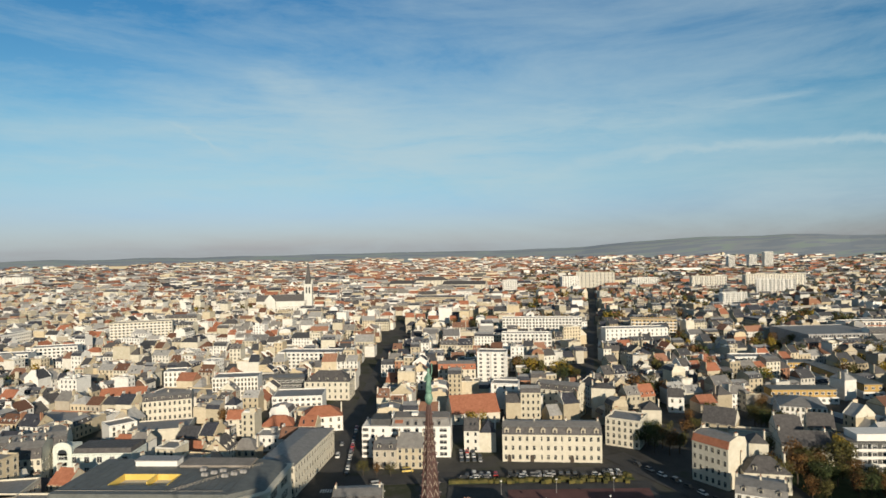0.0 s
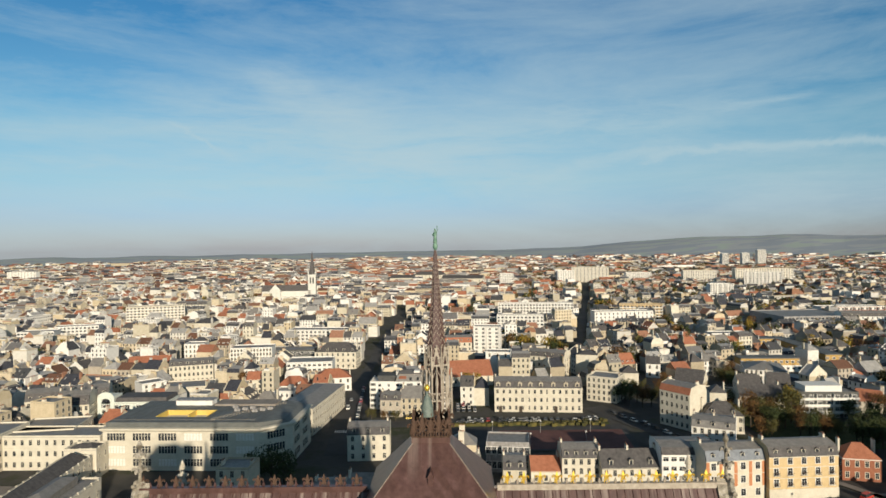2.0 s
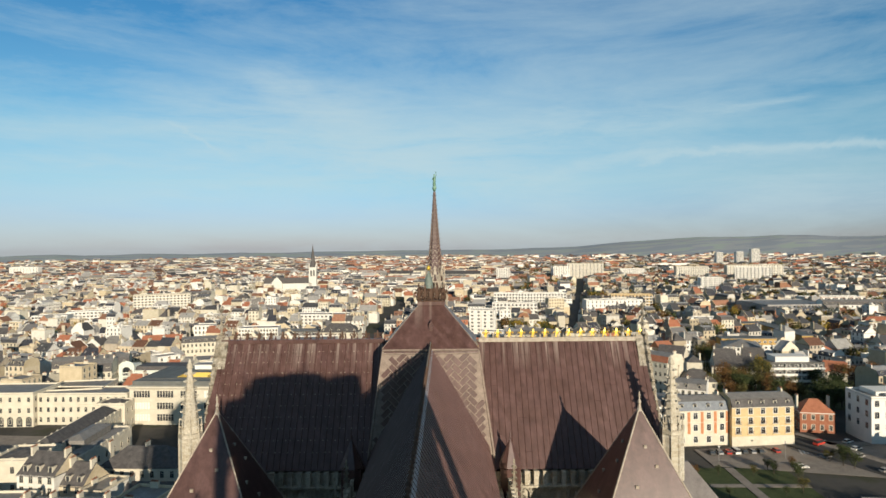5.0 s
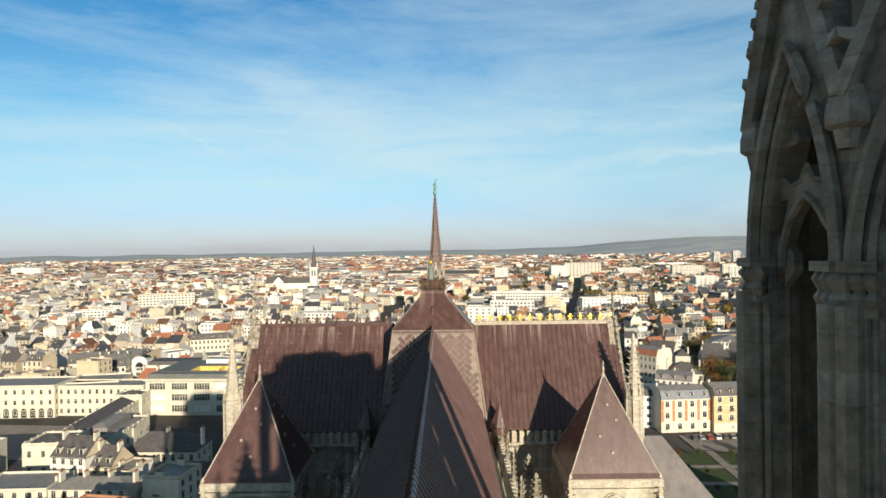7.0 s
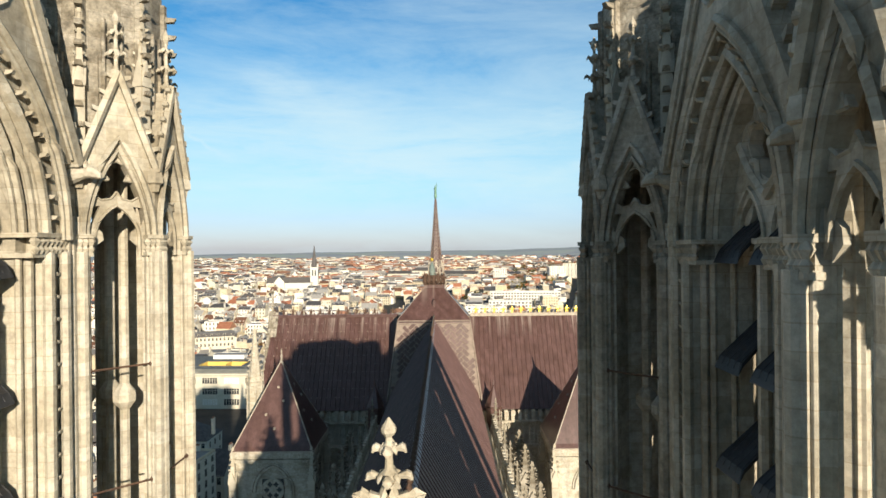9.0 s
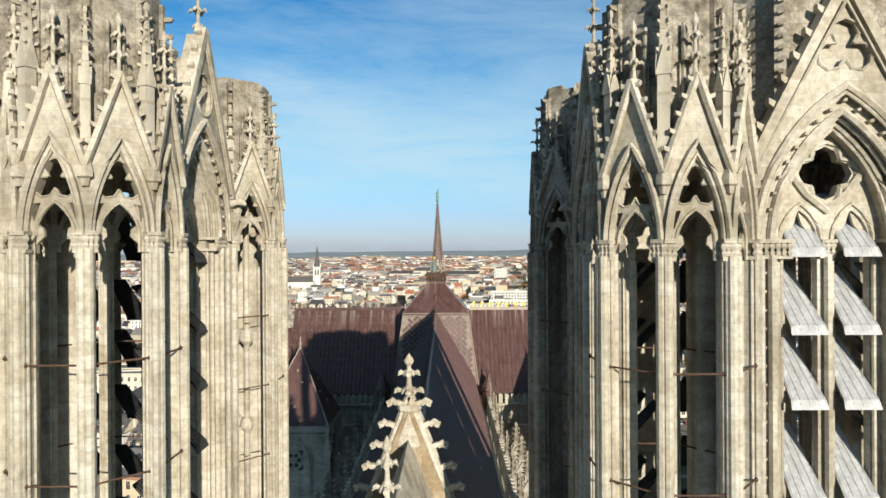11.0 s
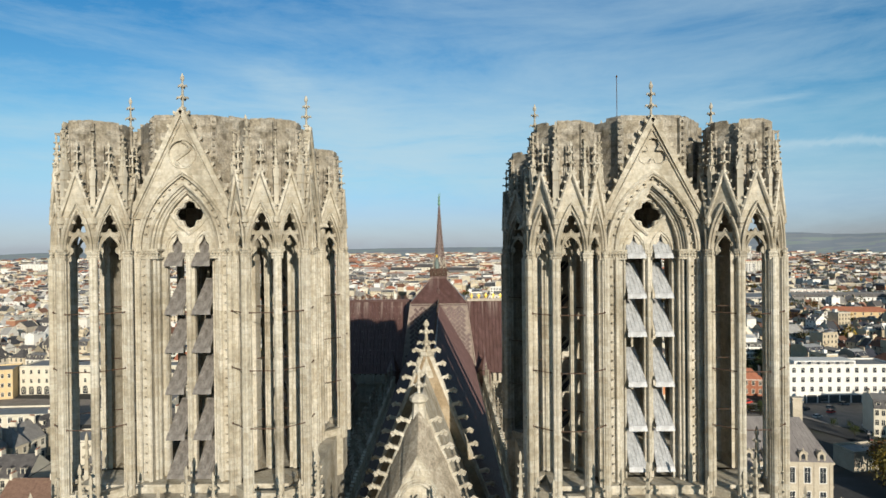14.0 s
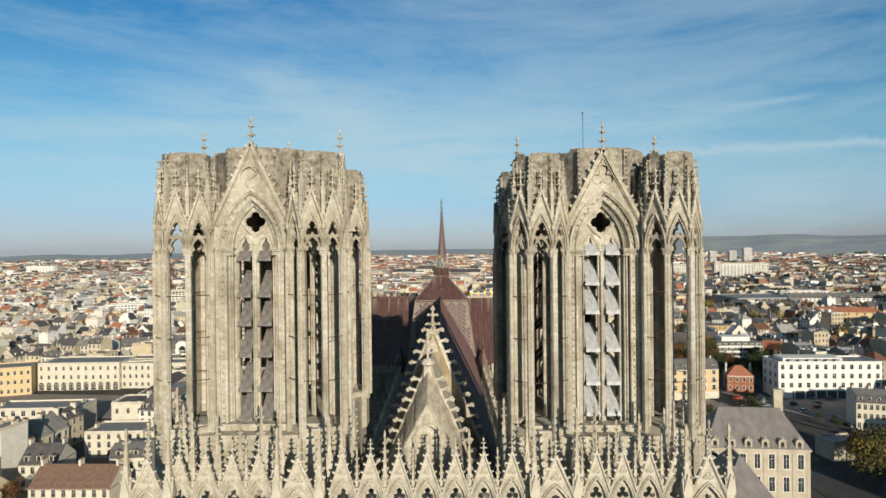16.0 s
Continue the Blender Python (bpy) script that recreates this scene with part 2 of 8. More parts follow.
M_TILE = material("red_clay_tile", [(0.3, (0.27, 0.105, 0.06)), (0.7, (0.41, 0.175, 0.105))], 0.8, 5, 0.8, stain=0.35, vary=("island", [(0.0, (1, 1, 1)), (0.22, (0.45, 0.55, 0.6)), (0.45, (1.15, 1.1, 1.05)), (0.62, (0.7, 0.9, 1.0)), (0.84, (1.05, 1.3, 1.4))]))
M_BROWNTILE = material("brown_clay_tile", [(0.3, (0.15, 0.09, 0.062)), (0.7, (0.26, 0.16, 0.115))], 1.2, 8, 0.85, stain=0.4)
M_ZINC = material("zinc_sheet", [(0.3, (0.25, 0.24, 0.225)), (0.7, (0.40, 0.385, 0.36))], 0.6, 4, 0.55, stain=0.25, vary=("island", [(0.0, (1, 1, 1)), (0.4, (0.7, 0.68, 0.66)), (0.7, (1.25, 1.25, 1.25)), (0.85, (0.5, 0.5, 0.52))]), spec=0.4)
M_GLASS = material("window_glass", [(0.3, (0.02, 0.024, 0.03)), (0.7, (0.05, 0.055, 0.06))], 0.5, 3, 0.12, stain=0.1, spec=0.6)
M_WHITE = material("white_paint", [(0.3, (0.66, 0.635, 0.58)), (0.7, (0.77, 0.745, 0.69))], 0.4, 3, 0.8, stain=0.15)
M_CREAM = material("cream_stone", [(0.3, (0.54, 0.49, 0.385)), (0.7, (0.66, 0.61, 0.50))], 0.3, 3, 0.9, stain=0.2)
M_OLDCREAM = material("old_tan_stone", [(0.3, (0.40, 0.345, 0.26)), (0.7, (0.52, 0.46, 0.36))], 0.3, 3, 0.9, stain=0.3)
M_PALESTONE = material("pale_church_stone", [(0.3, (0.58, 0.56, 0.50)), (0.7, (0.70, 0.68, 0.62))], 0.2, 2, 0.9, stain=0.25)
M_BROWNLEAD = material("brownish_grey_lead", [(0.3, (0.135, 0.12, 0.115)), (0.7, (0.225, 0.205, 0.195))], 0.3, 3, 0.6, stain=0.25, stretch=(1.5, 1.5, 0.3))
M_OCHRE = material("yellow_brick", [(0.3, (0.54, 0.40, 0.21)), (0.7, (0.64, 0.48, 0.27))], 0.6, 5, 0.9, stain=0.25)
M_GOLDWOOD = material("golden_wood_cladding", [(0.3, (0.40, 0.25, 0.075)), (0.7, (0.52, 0.34, 0.12))], 0.8, 6, 0.8, stain=0.25, stretch=(4, 4, 0.4))
M_YELLOW = material("yellow_paint", [(0.3, (0.58, 0.41, 0.09)), (0.7, (0.68, 0.50, 0.14))], 0.5, 3, 0.6, stain=0.1)
M_REDCOURT = material("red_court_surface", [(0.3, (0.11, 0.05, 0.045)), (0.7, (0.17, 0.08, 0.07))], 0.15, 2, 0.9, stain=0.3)
M_BRICK = material("red_brick", [(0.3, (0.27, 0.10, 0.06)), (0.7, (0.36, 0.15, 0.085))], 0.8, 6, 0.9, stain=0.3)
M_DARK = material("dark_cladding", [(0.3, (0.055, 0.055, 0.052)), (0.7, (0.10, 0.10, 0.095))], 0.8, 5, 0.75, stain=0.2)
M_BLUESLATE = material("blue_grey_slate", [(0.3, (0.15, 0.165, 0.185)), (0.7, (0.25, 0.27, 0.295))], 0.8, 5, 0.6, stain=0.3)
M_ORANGE = material("orange_brick", [(0.3, (0.46, 0.19, 0.085)), (0.7, (0.58, 0.26, 0.13))], 0.8, 6, 0.9, stain=0.3)
M_PALEGREEN = material("pale_green_render", [(0.3, (0.58, 0.62, 0.55)), (0.7, (0.70, 0.73, 0.66))], 0.5, 3, 0.9, stain=0.2)
M_SHEET = material("greenish_grey_sheet", [(0.3, (0.10, 0.105, 0.098)), (0.7, (0.165, 0.17, 0.158))], 0.4, 4, 0.6, stain=0.25)
M_ASPHALT = material("asphalt", [(0.3, (0.045, 0.044, 0.043)), (0.7, (0.08, 0.077, 0.073))], 0.08, 1.5, 0.9, stain=0.3)
M_PAVE = material("pale_paving", [(0.3, (0.22, 0.19, 0.16)), (0.7, (0.32, 0.28, 0.24))], 0.2, 2, 0.9, stain=0.3)
M_GRASS = material("grass", [(0.3, (0.04, 0.06, 0.018)), (0.7, (0.08, 0.10, 0.035))], 0.3, 4, 0.95, stain=0.4)
M_BARK = material("bark", [(0.3, (0.05, 0.04, 0.03)), (0.7, (0.11, 0.085, 0.065))], 2, 8, 0.95, stain=0.4)


def leaf(name, a, b):
    return material(name, [(0.3, a), (0.7, b)], 0.6, 4, 0.85, stain=0.35, vary=("island", [(0.0, (1, 1, 1)), (0.35, (0.6, 0.65, 0.6)), (0.7, (1.3, 1.25, 1.1))]))


M_LEAF = {"green": leaf("green_leaves", (0.035, 0.05, 0.015), (0.07, 0.085, 0.03)),
          "olive": leaf("olive_leaves", (0.075, 0.07, 0.02), (0.13, 0.11, 0.035)),
          "yellow": leaf("yellow_leaves", (0.22, 0.15, 0.02), (0.34, 0.24, 0.04)),
          "rust": leaf("rust_leaves", (0.12, 0.06, 0.02), (0.19, 0.10, 0.035))}


def with_drips(src, name, z0, z1, top=0.5):
    """A copy of a sheet material with pale run-off stains hanging from its top edge."""
    m = src.copy()
    m.name = name
    nt = m.node_tree
    b = nt.nodes["Principled BSDF"]
    old = b.inputs["Base Color"].links[0].from_socket
    fac = ramp(nt, noise_tex(nt, 1.6, 3.0, 0.6, (1, 0.01, 0.03)), [(0.5, (0, 0, 0)), (0.66, (1, 1, 1))])
    tc = nt.nodes.new("ShaderNodeTexCoord")
    sp = nt.nodes.new("ShaderNodeSeparateXYZ")
    mr = nt.nodes.new("ShaderNodeMapRange")
    nt.links.new(tc.outputs["Object"], sp.inputs["Vector"])
    nt.links.new(sp.outputs["Z"], mr.inputs["Value"])
    mr.inputs["From Min"].default_value, mr.inputs["From Max"].default_value = z0, z1
    mr.inputs["To Max"].default_value = top
    k = nt.nodes.new("ShaderNodeMath")
    k.operation = "MULTIPLY"
    nt.links.new(fac, k.inputs[0])
    nt.links.new(mr.outputs["Result"], k.inputs[1])
    mx = nt.nodes.new("ShaderNodeMix")
    mx.data_type = "RGBA"
    mx.inputs["B"].default_value = (0.42, 0.35, 0.30, 1)
    nt.links.new(k.outputs[0], mx.inputs["Factor"])
    nt.links.new(old, mx.inputs["A"])
    nt.links.new(mx.outputs["Result"], b.inputs["Base Color"])
    return m


M_LEAD_STAINED = with_drips(M_LEAD, "stained_brown_lead_sheet", 58.6, 62.3)
M_CROSS_LEAD = with_drips(M_LEAD, "stained_crossing_lead", 64.4, 67.0, 0.22)
M_DULLCOPPER = material("dull_grey_copper", [(0.3, (0.10, 0.13, 0.115)), (0.7, (0.19, 0.23, 0.20))], 2, 8, 0.6, stain=0.3)
# ---- mesh tools ----
from mathutils.geometry import tessellate_polygon


class Geo:
    """Collects faces for one mesh; each face has a material slot."""

    def __init__(self):
        self.v, self.f, self.m = [], [], []

    def add(self, verts, faces, slot=0, mat=None):
        k = len(self.v)
        if mat is not None:
            verts = [mat @ Vector(p) for p in verts]
        self.v.extend([tuple(p) for p in verts])
        self.f.extend([tuple(i + k for i in q) for q in faces])
        self.m.extend([slot] * len(faces))
        return self

    def box(self, x0, y0, z0, x1, y1, z1, slot=0, mat=None, top=True):
        vs = [(x0, y0, z0), (x1, y0, z0), (x1, y1, z0), (x0, y1, z0), (x0, y0, z1), (x1, y0, z1), (x1, y1, z1), (x0, y1, z1)]
        fs = [(0, 3, 2, 1), (0, 1, 5, 4), (1, 2, 6, 5), (2, 3, 7, 6), (3, 0, 4, 7)] + ([(4, 5, 6, 7)] if top else [])
        return self.add(vs, fs, slot, mat)

    def loft(self, rings, slot=0, mat=None, caps=True):
        n = len(rings[0])
        vs = [p for r in rings for p in r]
        fs = [(i * n + j, i * n + (j + 1) % n, (i + 1) * n + (j + 1) % n, (i + 1) * n + j) for i in range(len(rings) - 1) for j in range(n)]
        if caps:
            fs += [tuple(range(n - 1, -1, -1)), tuple((len(rings) - 1) * n + j for j in range(n))]
        return self.add(vs, fs, slot, mat)

    def lathe(self, cx, cy, prof, n=8, rot=0.0, slot=0, mat=None):
        """prof: (radius, z) rows from the bottom up; radius to the corners."""
        rings = [[(cx + r * math.cos(rot + 2 * math.pi * k / n), cy + r * math.sin(rot + 2 * math.pi * k / n), z) for k in range(n)] for r, z in prof]
        return self.loft(rings, slot, mat)

    def tube(self, pts, r, n=6, slot=0, mat=None):
        pts = [Vector(p) for p in pts]
        rings = []
        for i, p in enumerate(pts):
            d = (pts[min(i + 1, len(pts) - 1)] - pts[max(i - 1, 0)]).normalized()
            a = d.cross(Vector((0, 0, 1)) if abs(d.z) < 0.9 else Vector((0, 1, 0))).normalized()
            b = d.cross(a)
            rings.append([tuple(p + r * (math.cos(2 * math.pi * k / n) * a + math.sin(2 * math.pi * k / n) * b)) for k in range(n)])
        return self.loft(rings, slot, mat)

    def panel(self, outer, holes, thick, mat, slot=0):
        """A slab in the plane (u, v) of mat, its front at w = 0, its back at w = thick, pierced by holes."""
        loops = [[Vector((u, v, 0)) for u, v in lp] for lp in [outer, *holes]]
        flat = [p for lp in loops for p in lp]
        tris = tessellate_polygon(loops)
        n = len(flat)
        vs = [(p.x, 0.0, p.y) for p in flat] + [(p.x, thick, p.y) for p in flat]
        fs = [tuple(t) for t in tris] + [tuple(i + n for i in reversed(t)) for t in tris]
        k = 0
        for lp in loops:
            c = len(lp)
            fs += [(k + i, k + (i + 1) % c, n + k + (i + 1) % c, n + k + i) for i in range(c)]
            k += c
        return self.add(vs, fs, slot, mat)

    def mesh(self, name, mats, smooth=False):
        me = bpy.data.meshes.new(name)
        me.from_pydata(self.v, [], self.f)
        for m in mats:
            me.materials.append(m)
        if len(mats) > 1:
            me.polygons.foreach_set("material_index", self.m)
        if smooth:
            me.polygons.foreach_set("use_smooth", [True] * len(me.polygons))
        bm = bmesh.new()
        bm.from_mesh(me)
        bmesh.ops.recalc_face_normals(bm, faces=bm.faces)
        bm.to_mesh(me)
        bm.free()
        me.update()
        return me


def part(name, geo, mats, parent=None, label="", m=None, smooth=False):
    me = geo if isinstance(geo, bpy.types.Mesh) else geo.mesh(name, mats if isinstance(mats, (list, tuple)) else [mats], smooth)
    ob = new(name, me)
    if m is not None:
        ob.matrix_basis = m
    if parent is not None:
        ob.parent = parent
    return tagged(ob, label) if label else ob


def thing(name, label, category, group="", kind="", m=None):
    ob = tagged(new(name), label, category, group, kind)
    ob.empty_display_size = 0.5
    if m is not None:
        ob.matrix_basis = m
    return ob


def arch(w, z0, z1, spring, n=6):
    """A pointed opening of half-width w from z0, springing at spring, apex at z1."""
    h = z1 - spring
    r = (h * h + w * w) / (2 * w)
    right = []
    for k in range(n + 1):
        a = math.asin(min(1, h / r)) * k / n
        right.append((w - r + r * math.cos(a), spring + r * math.sin(a)))
    left = [(-u, v) for u, v in reversed(right[:-1])]
    return [(-w, z0), (w, z0)] + right + left


def foil(cu, cv, r, lobes=4, n=5, turn=0.0):
    """A foiled opening: lobes round a centre."""
    pts = []
    for k in range(lobes):
        a = turn + 2 * math.pi * k / lobes
        c = (cu + 0.55 * r * math.cos(a), cv + 0.55 * r * math.sin(a))
        half = {3: 2.46, 4: 1.72}.get(lobes, 1.6)
        for i in range(n):
            b = a - half + 2 * half * i / (n - 1)
            pts.append((c[0] + 0.48 * r * math.cos(b), c[1] + 0.48 * r * math.sin(b)))
    return pts


def curve_of(pts, mat, off=0.0):
    return [mat @ Vector((u, off, v)) for u, v in pts]


# ---- gothic pieces ----
def crockets(g, a, b, n, s, out, slot=0):
    """Leafy knobs along the edge from a to b, leaning towards out."""
    a, b, out = Vector(a), Vector(b), Vector(out).normalized()
    for k in range(n):
        p = a.lerp(b, (k + 0.5) / n) + out * s * 0.5
        d = (b - a).normalized()
        q = d.cross(out).normalized()
        vs = [p - out * s * 0.6 - d * s * 0.2 + q * s * 0.25, p - out * s * 0.6 - d * s * 0.2 - q * s * 0.25,
              p + out * s * 0.5 - q * s * 0.4, p + out * s * 0.5 + q * s * 0.4,
              p - out * s * 0.4 + d * s * 0.55 + q * s * 0.2, p - out * s * 0.4 + d * s * 0.55 - q * s * 0.2,
              p + out * s * 0.75 + d * s * 0.5 - q * s * 0.3, p + out * s * 0.75 + d * s * 0.5 + q * s * 0.3]
        g.add(vs, [(0, 1, 2, 3), (4, 7, 6, 5), (0, 4, 5, 1), (1, 5, 6, 2), (2, 6, 7, 3), (3, 7, 4, 0)], slot)


def fleuron(g, cx, cy, z0, z1, s, slot=0):
    """A stone finial: shaft with three rings of curling leaves and a pointed bud."""
    h = z1 - z0
    prof = [(0.34, 0.0), (0.24, 0.1), (0.3, 0.13), (0.3, 0.17), (0.2, 0.24), (0.18, 0.34), (0.4, 0.38), (0.42, 0.43), (0.2, 0.48), (0.16, 0.62), (0.32, 0.66), (0.32, 0.7), (0.15, 0.74), (0.15, 0.8), (0.33, 0.85), (0.35, 0.89), (0.24, 0.93), (0.12, 0.97), (0.03, 1.0)]
    g.lathe(cx, cy, [(r * s, z0 + q * h) for r, q in prof], 8, 0.3, slot)
    for zz, r in ((0.15, 0.6), (0.4, 1.0), (0.68, 0.74)):
        z = z0 + h * zz
        for k in range(8):
            f = 1.0 if k % 2 == 0 else 0.62
            a = k * math.pi / 4
            m = Matrix.Translation((cx, cy, z)) @ Matrix.Rotation(a, 4, "Z")
            rings = []
            for d, up, w in ((0.12, -0.03, 0.1), (0.5, 0.005, 0.13), (0.78, 0.02, 0.2), (0.98, 0.0, 0.19), (1.06, -0.03, 0.07)):
                rings.append([(d * r * s * f, w * s * f * 1.15 * math.cos(q), up * h + w * s * f * math.sin(q)) for q in [j * math.pi / 3 for j in range(6)]])
            g.loft(rings, slot, m)


def make_pinnacle(mat):
    """Unit pinnacle, 1 high: square shaft, four gablets, crocketed spirelet, finial."""
    g = Geo()
    w = 0.055
    g.box(-w, -w, 0, w, w, 0.5)
    g.box(-w * 1.25, -w * 1.25, 0.46, w * 1.25, w * 1.25, 0.49)
    for k in range(4):
        m = Matrix.Rotation(k * math.pi / 2, 4, "Z")
        g.add([(-w * 1.1, -w * 1.3, 0.49), (w * 1.1, -w * 1.3, 0.49), (0, -w * 1.2, 0.62), (-w * 1.1, 0, 0.49), (w * 1.1, 0, 0.49), (0, 0, 0.62)],
              [(0, 1, 2), (0, 2, 5, 3), (1, 4, 5, 2)], 0, m)
    g.lathe(0, 0, [(w * 1.25, 0.5), (w * 0.3, 0.93), (w * 0.55, 0.94), (w * 0.55, 0.965), (w * 0.1, 1.0)], 4, math.pi / 4)
    for k in range(4):
        a = math.pi / 4 + k * math.pi / 2
        d = Vector((math.cos(a), math.sin(a), 0))
        crockets(g, d * w * 1.2 + Vector((0, 0, 0.55)), d * w * 0.4 + Vector((0, 0, 0.92)), 5, 0.03, d)
    return g.mesh("pinnacle", [mat])


# the second mesh, in darker stone, is for the rows along the nave
PINNACLE, DARK_PINNACLE = make_pinnacle(M_STONE), make_pinnacle(M_WORN)


def pinnacle(parent, x, y, z0, z1, wide=1.0, turn=0.0, mesh=PINNACLE):
    h = z1 - z0
    return part("pinnacle", mesh, None, parent, m=Matrix.Translation((x, y, z0)) @ Matrix.Rotation(turn, 4, "Z") @ Matrix.Diagonal((h * wide, h * wide, h, 1)))
# ---- cathedral ----
cathedral = thing("cathedral", "twin-towered gothic cathedral of cream limestone with brown lead roofs", "cathedral")
Z_SILL, Z_SPRING = 61.0, 74.4
T_DX, T_YW, T_YE = 5.08, -1.2, 10.1
T_CY = (T_YW + T_YE) / 2


def spin(k, n=8):
    return Matrix.Rotation(2 * math.pi * k / n, 4, "Z")


def make_turret(mat, blind=()):
    """Open octagonal corner turret: eight lancet bays with trefoil heads, gables, colonnettes and two rows of leafy capitals."""
    g = Geo()
    a, s = 2.1, 0.87
    for k in range(8):
        m = spin(k) @ Matrix.Translation((0, -a, 0))
        g.panel([(-s, 57.5), (s, 57.5), (s, 76.3), (0, 78.75), (-s, 76.3)], [arch(0.67, Z_SILL, 76.7, Z_SPRING)], 0.34, m)
        # tracery: a trefoil over a pointed light, with small pierced spandrels
        head = arch(0.84, 73.98, 77.1, Z_SPRING, 8)
        light = [(p[0], p[1]) for p in arch(0.52, 73.98, 75.35, 74.45, 6)[1:]]
        outer = [(0.52, 73.98)] + head[1:] + [(-0.84, 73.98)] + [(u, v) for u, v in reversed(light)][:-1]
        eyes = [[(sg * 0.57, 74.8), (sg * 0.66, 75.1), (sg * 0.6, 75.3), (sg * 0.38, 75.32)][::sg] for sg in (-1, 1)]
        tre = foil(0, 75.92, 0.6, 3, 7, math.pi / 2)
        g.panel(outer, [tre, *eyes], 0.14, m @ Matrix.Translation((0, 0.1, 0)))
        g.tube(curve_of(light, m, 0.09), 0.05, 5)
        g.tube(curve_of(tre + tre[:1], m, 0.1), 0.035, 4)
        for sg in (-1, 1):
            g.panel([(sg * 0.52, 74.2), (sg * 0.3, 74.42), (sg * 0.33, 74.62), (sg * 0.48, 74.75)][::sg], [], 0.1, m @ Matrix.Translation((0, 0.12, 0)))
        for u, r, w in ((0.85, 0.13, -0.17), (0.75, 0.07, -0.11), (0.68, 0.05, -0.01)):
            for sg in (-1, 1):
                g.tube([m @ Vector((sg * u, w, 60.3)), m @ Vector((sg * u, w, 74.1))], r, 8)
        for sg in (-1, 1):
            x0, x1 = sorted((sg * 0.61, sg * 0.94))
            g.box(x0, -0.18, 73.98, x1, 0.1, 74.08, 0, m)
            g.box(x0, -0.25, 74.45, x1, 0.1, 74.56, 0, m)
            for j in range(3):
                c = sg * (0.65 + 0.12 * j)
                g.lathe(c, -0.13, [(0.05, 74.06), (0.1, 74.16), (0.05, 74.24), (0.12, 74.36), (0.06, 74.47)], 5, 0, 0, m)
        for w, r, off in ((0.71, 0.06, -0.02), (0.83, 0.08, -0.1)):
            g.tube(curve_of(arch(w, 74.5, 76.7 + (w - 0.67) * 2.8, Z_SPRING, 9)[1:], m, off), r, 5)
        g.box(-0.66, 0.1, 57.5, 0.66, 0.45, Z_SILL - 0.02, 0, m)
        for sg in (-1, 1):
            e0, e1 = m @ Vector((sg * (s + 0.04), -0.1, 76.3)), m @ Vector((0, -0.1, 78.92))
            g.tube([e0, e1], 0.11, 5)
            c = m @ Vector((sg * (s + 0.02), -0.02, 0))
            g.lathe(c.x, c.y, [(0.08, 75.75), (0.12, 75.95), (0.2, 76.0), (0.2, 76.15), (0.14, 76.4)], 6)
            crockets(g, e0.lerp(e1, 0.12), e1, 5, 0.2, m.to_3x3() @ Vector((sg * 0.95, 0, 0.3)))
        c = m @ Vector((0, 0.05, 0))
        fleuron(g, c.x, c.y, 78.6, 80.6, 0.27)
    for k in blind:
        g.panel(arch(0.72, Z_SILL - 0.1, 76.75, Z_SPRING), [], 0.12, spin(k) @ Matrix.Translation((0, -a + 0.28, 0)))
    g.lathe(0, 0, [(2.15, 57.5), (2.15, 60.6)], 8, math.pi / 8)
    # slim stone posts inside the walled turrets, ringed at mid height
    for a0 in ((0.3, 1.5, 2.4, 4.0) if blind else ()):
        cx, cy = 0.75 * math.cos(a0), 0.75 * math.sin(a0)
        g.lathe(cx, cy, [(0.13, 60.5), (0.13, 65.2), (0.3, 65.45), (0.3, 65.7), (0.13, 65.95), (0.13, 69.4), (0.3, 69.65), (0.3, 69.9), (0.13, 70.15), (0.13, 76.8)], 8)
    g.lathe(0, 0, [(1.9, 76.75), (1.9, 77.1)], 8, math.pi / 8)
    return g.mesh("corner_turret", [mat])


def ragged_drum(g, r, z0, z1, jag, seed, slot=0, m=None, n=32):
    """Octagonal stump whose wall head breaks off in steps, course by course."""
    rnd = random.Random(seed)
    rim, z = [], z1
    for k in range(n):
        if rnd.random() < 0.45:
            z = z1 - jag * rnd.choice((0, 0, 0.35, 0.7, 1.0))
        for e in (0.02, 0.98):
            q = 2 * math.pi * (k + e) / n + math.pi / 8
            f = (q + math.pi / 8) % (math.pi / 4) - math.pi / 8
            rr = r * math.cos(math.pi / 8) / math.cos(f)
            rim.append((rr * math.cos(q), rr * math.sin(q), z + rnd.uniform(-0.025, 0.025)))
    low = [(x, y, z0) for x, y, z in rim]
    inner = [(0.86 * x, 0.86 * y, z - 0.03) for x, y, z in rim]
    deep = [(0.86 * x, 0.86 * y, z1 - 1.6) for x, y, z in rim]
    g.loft([low, rim, inner, deep], slot, m)


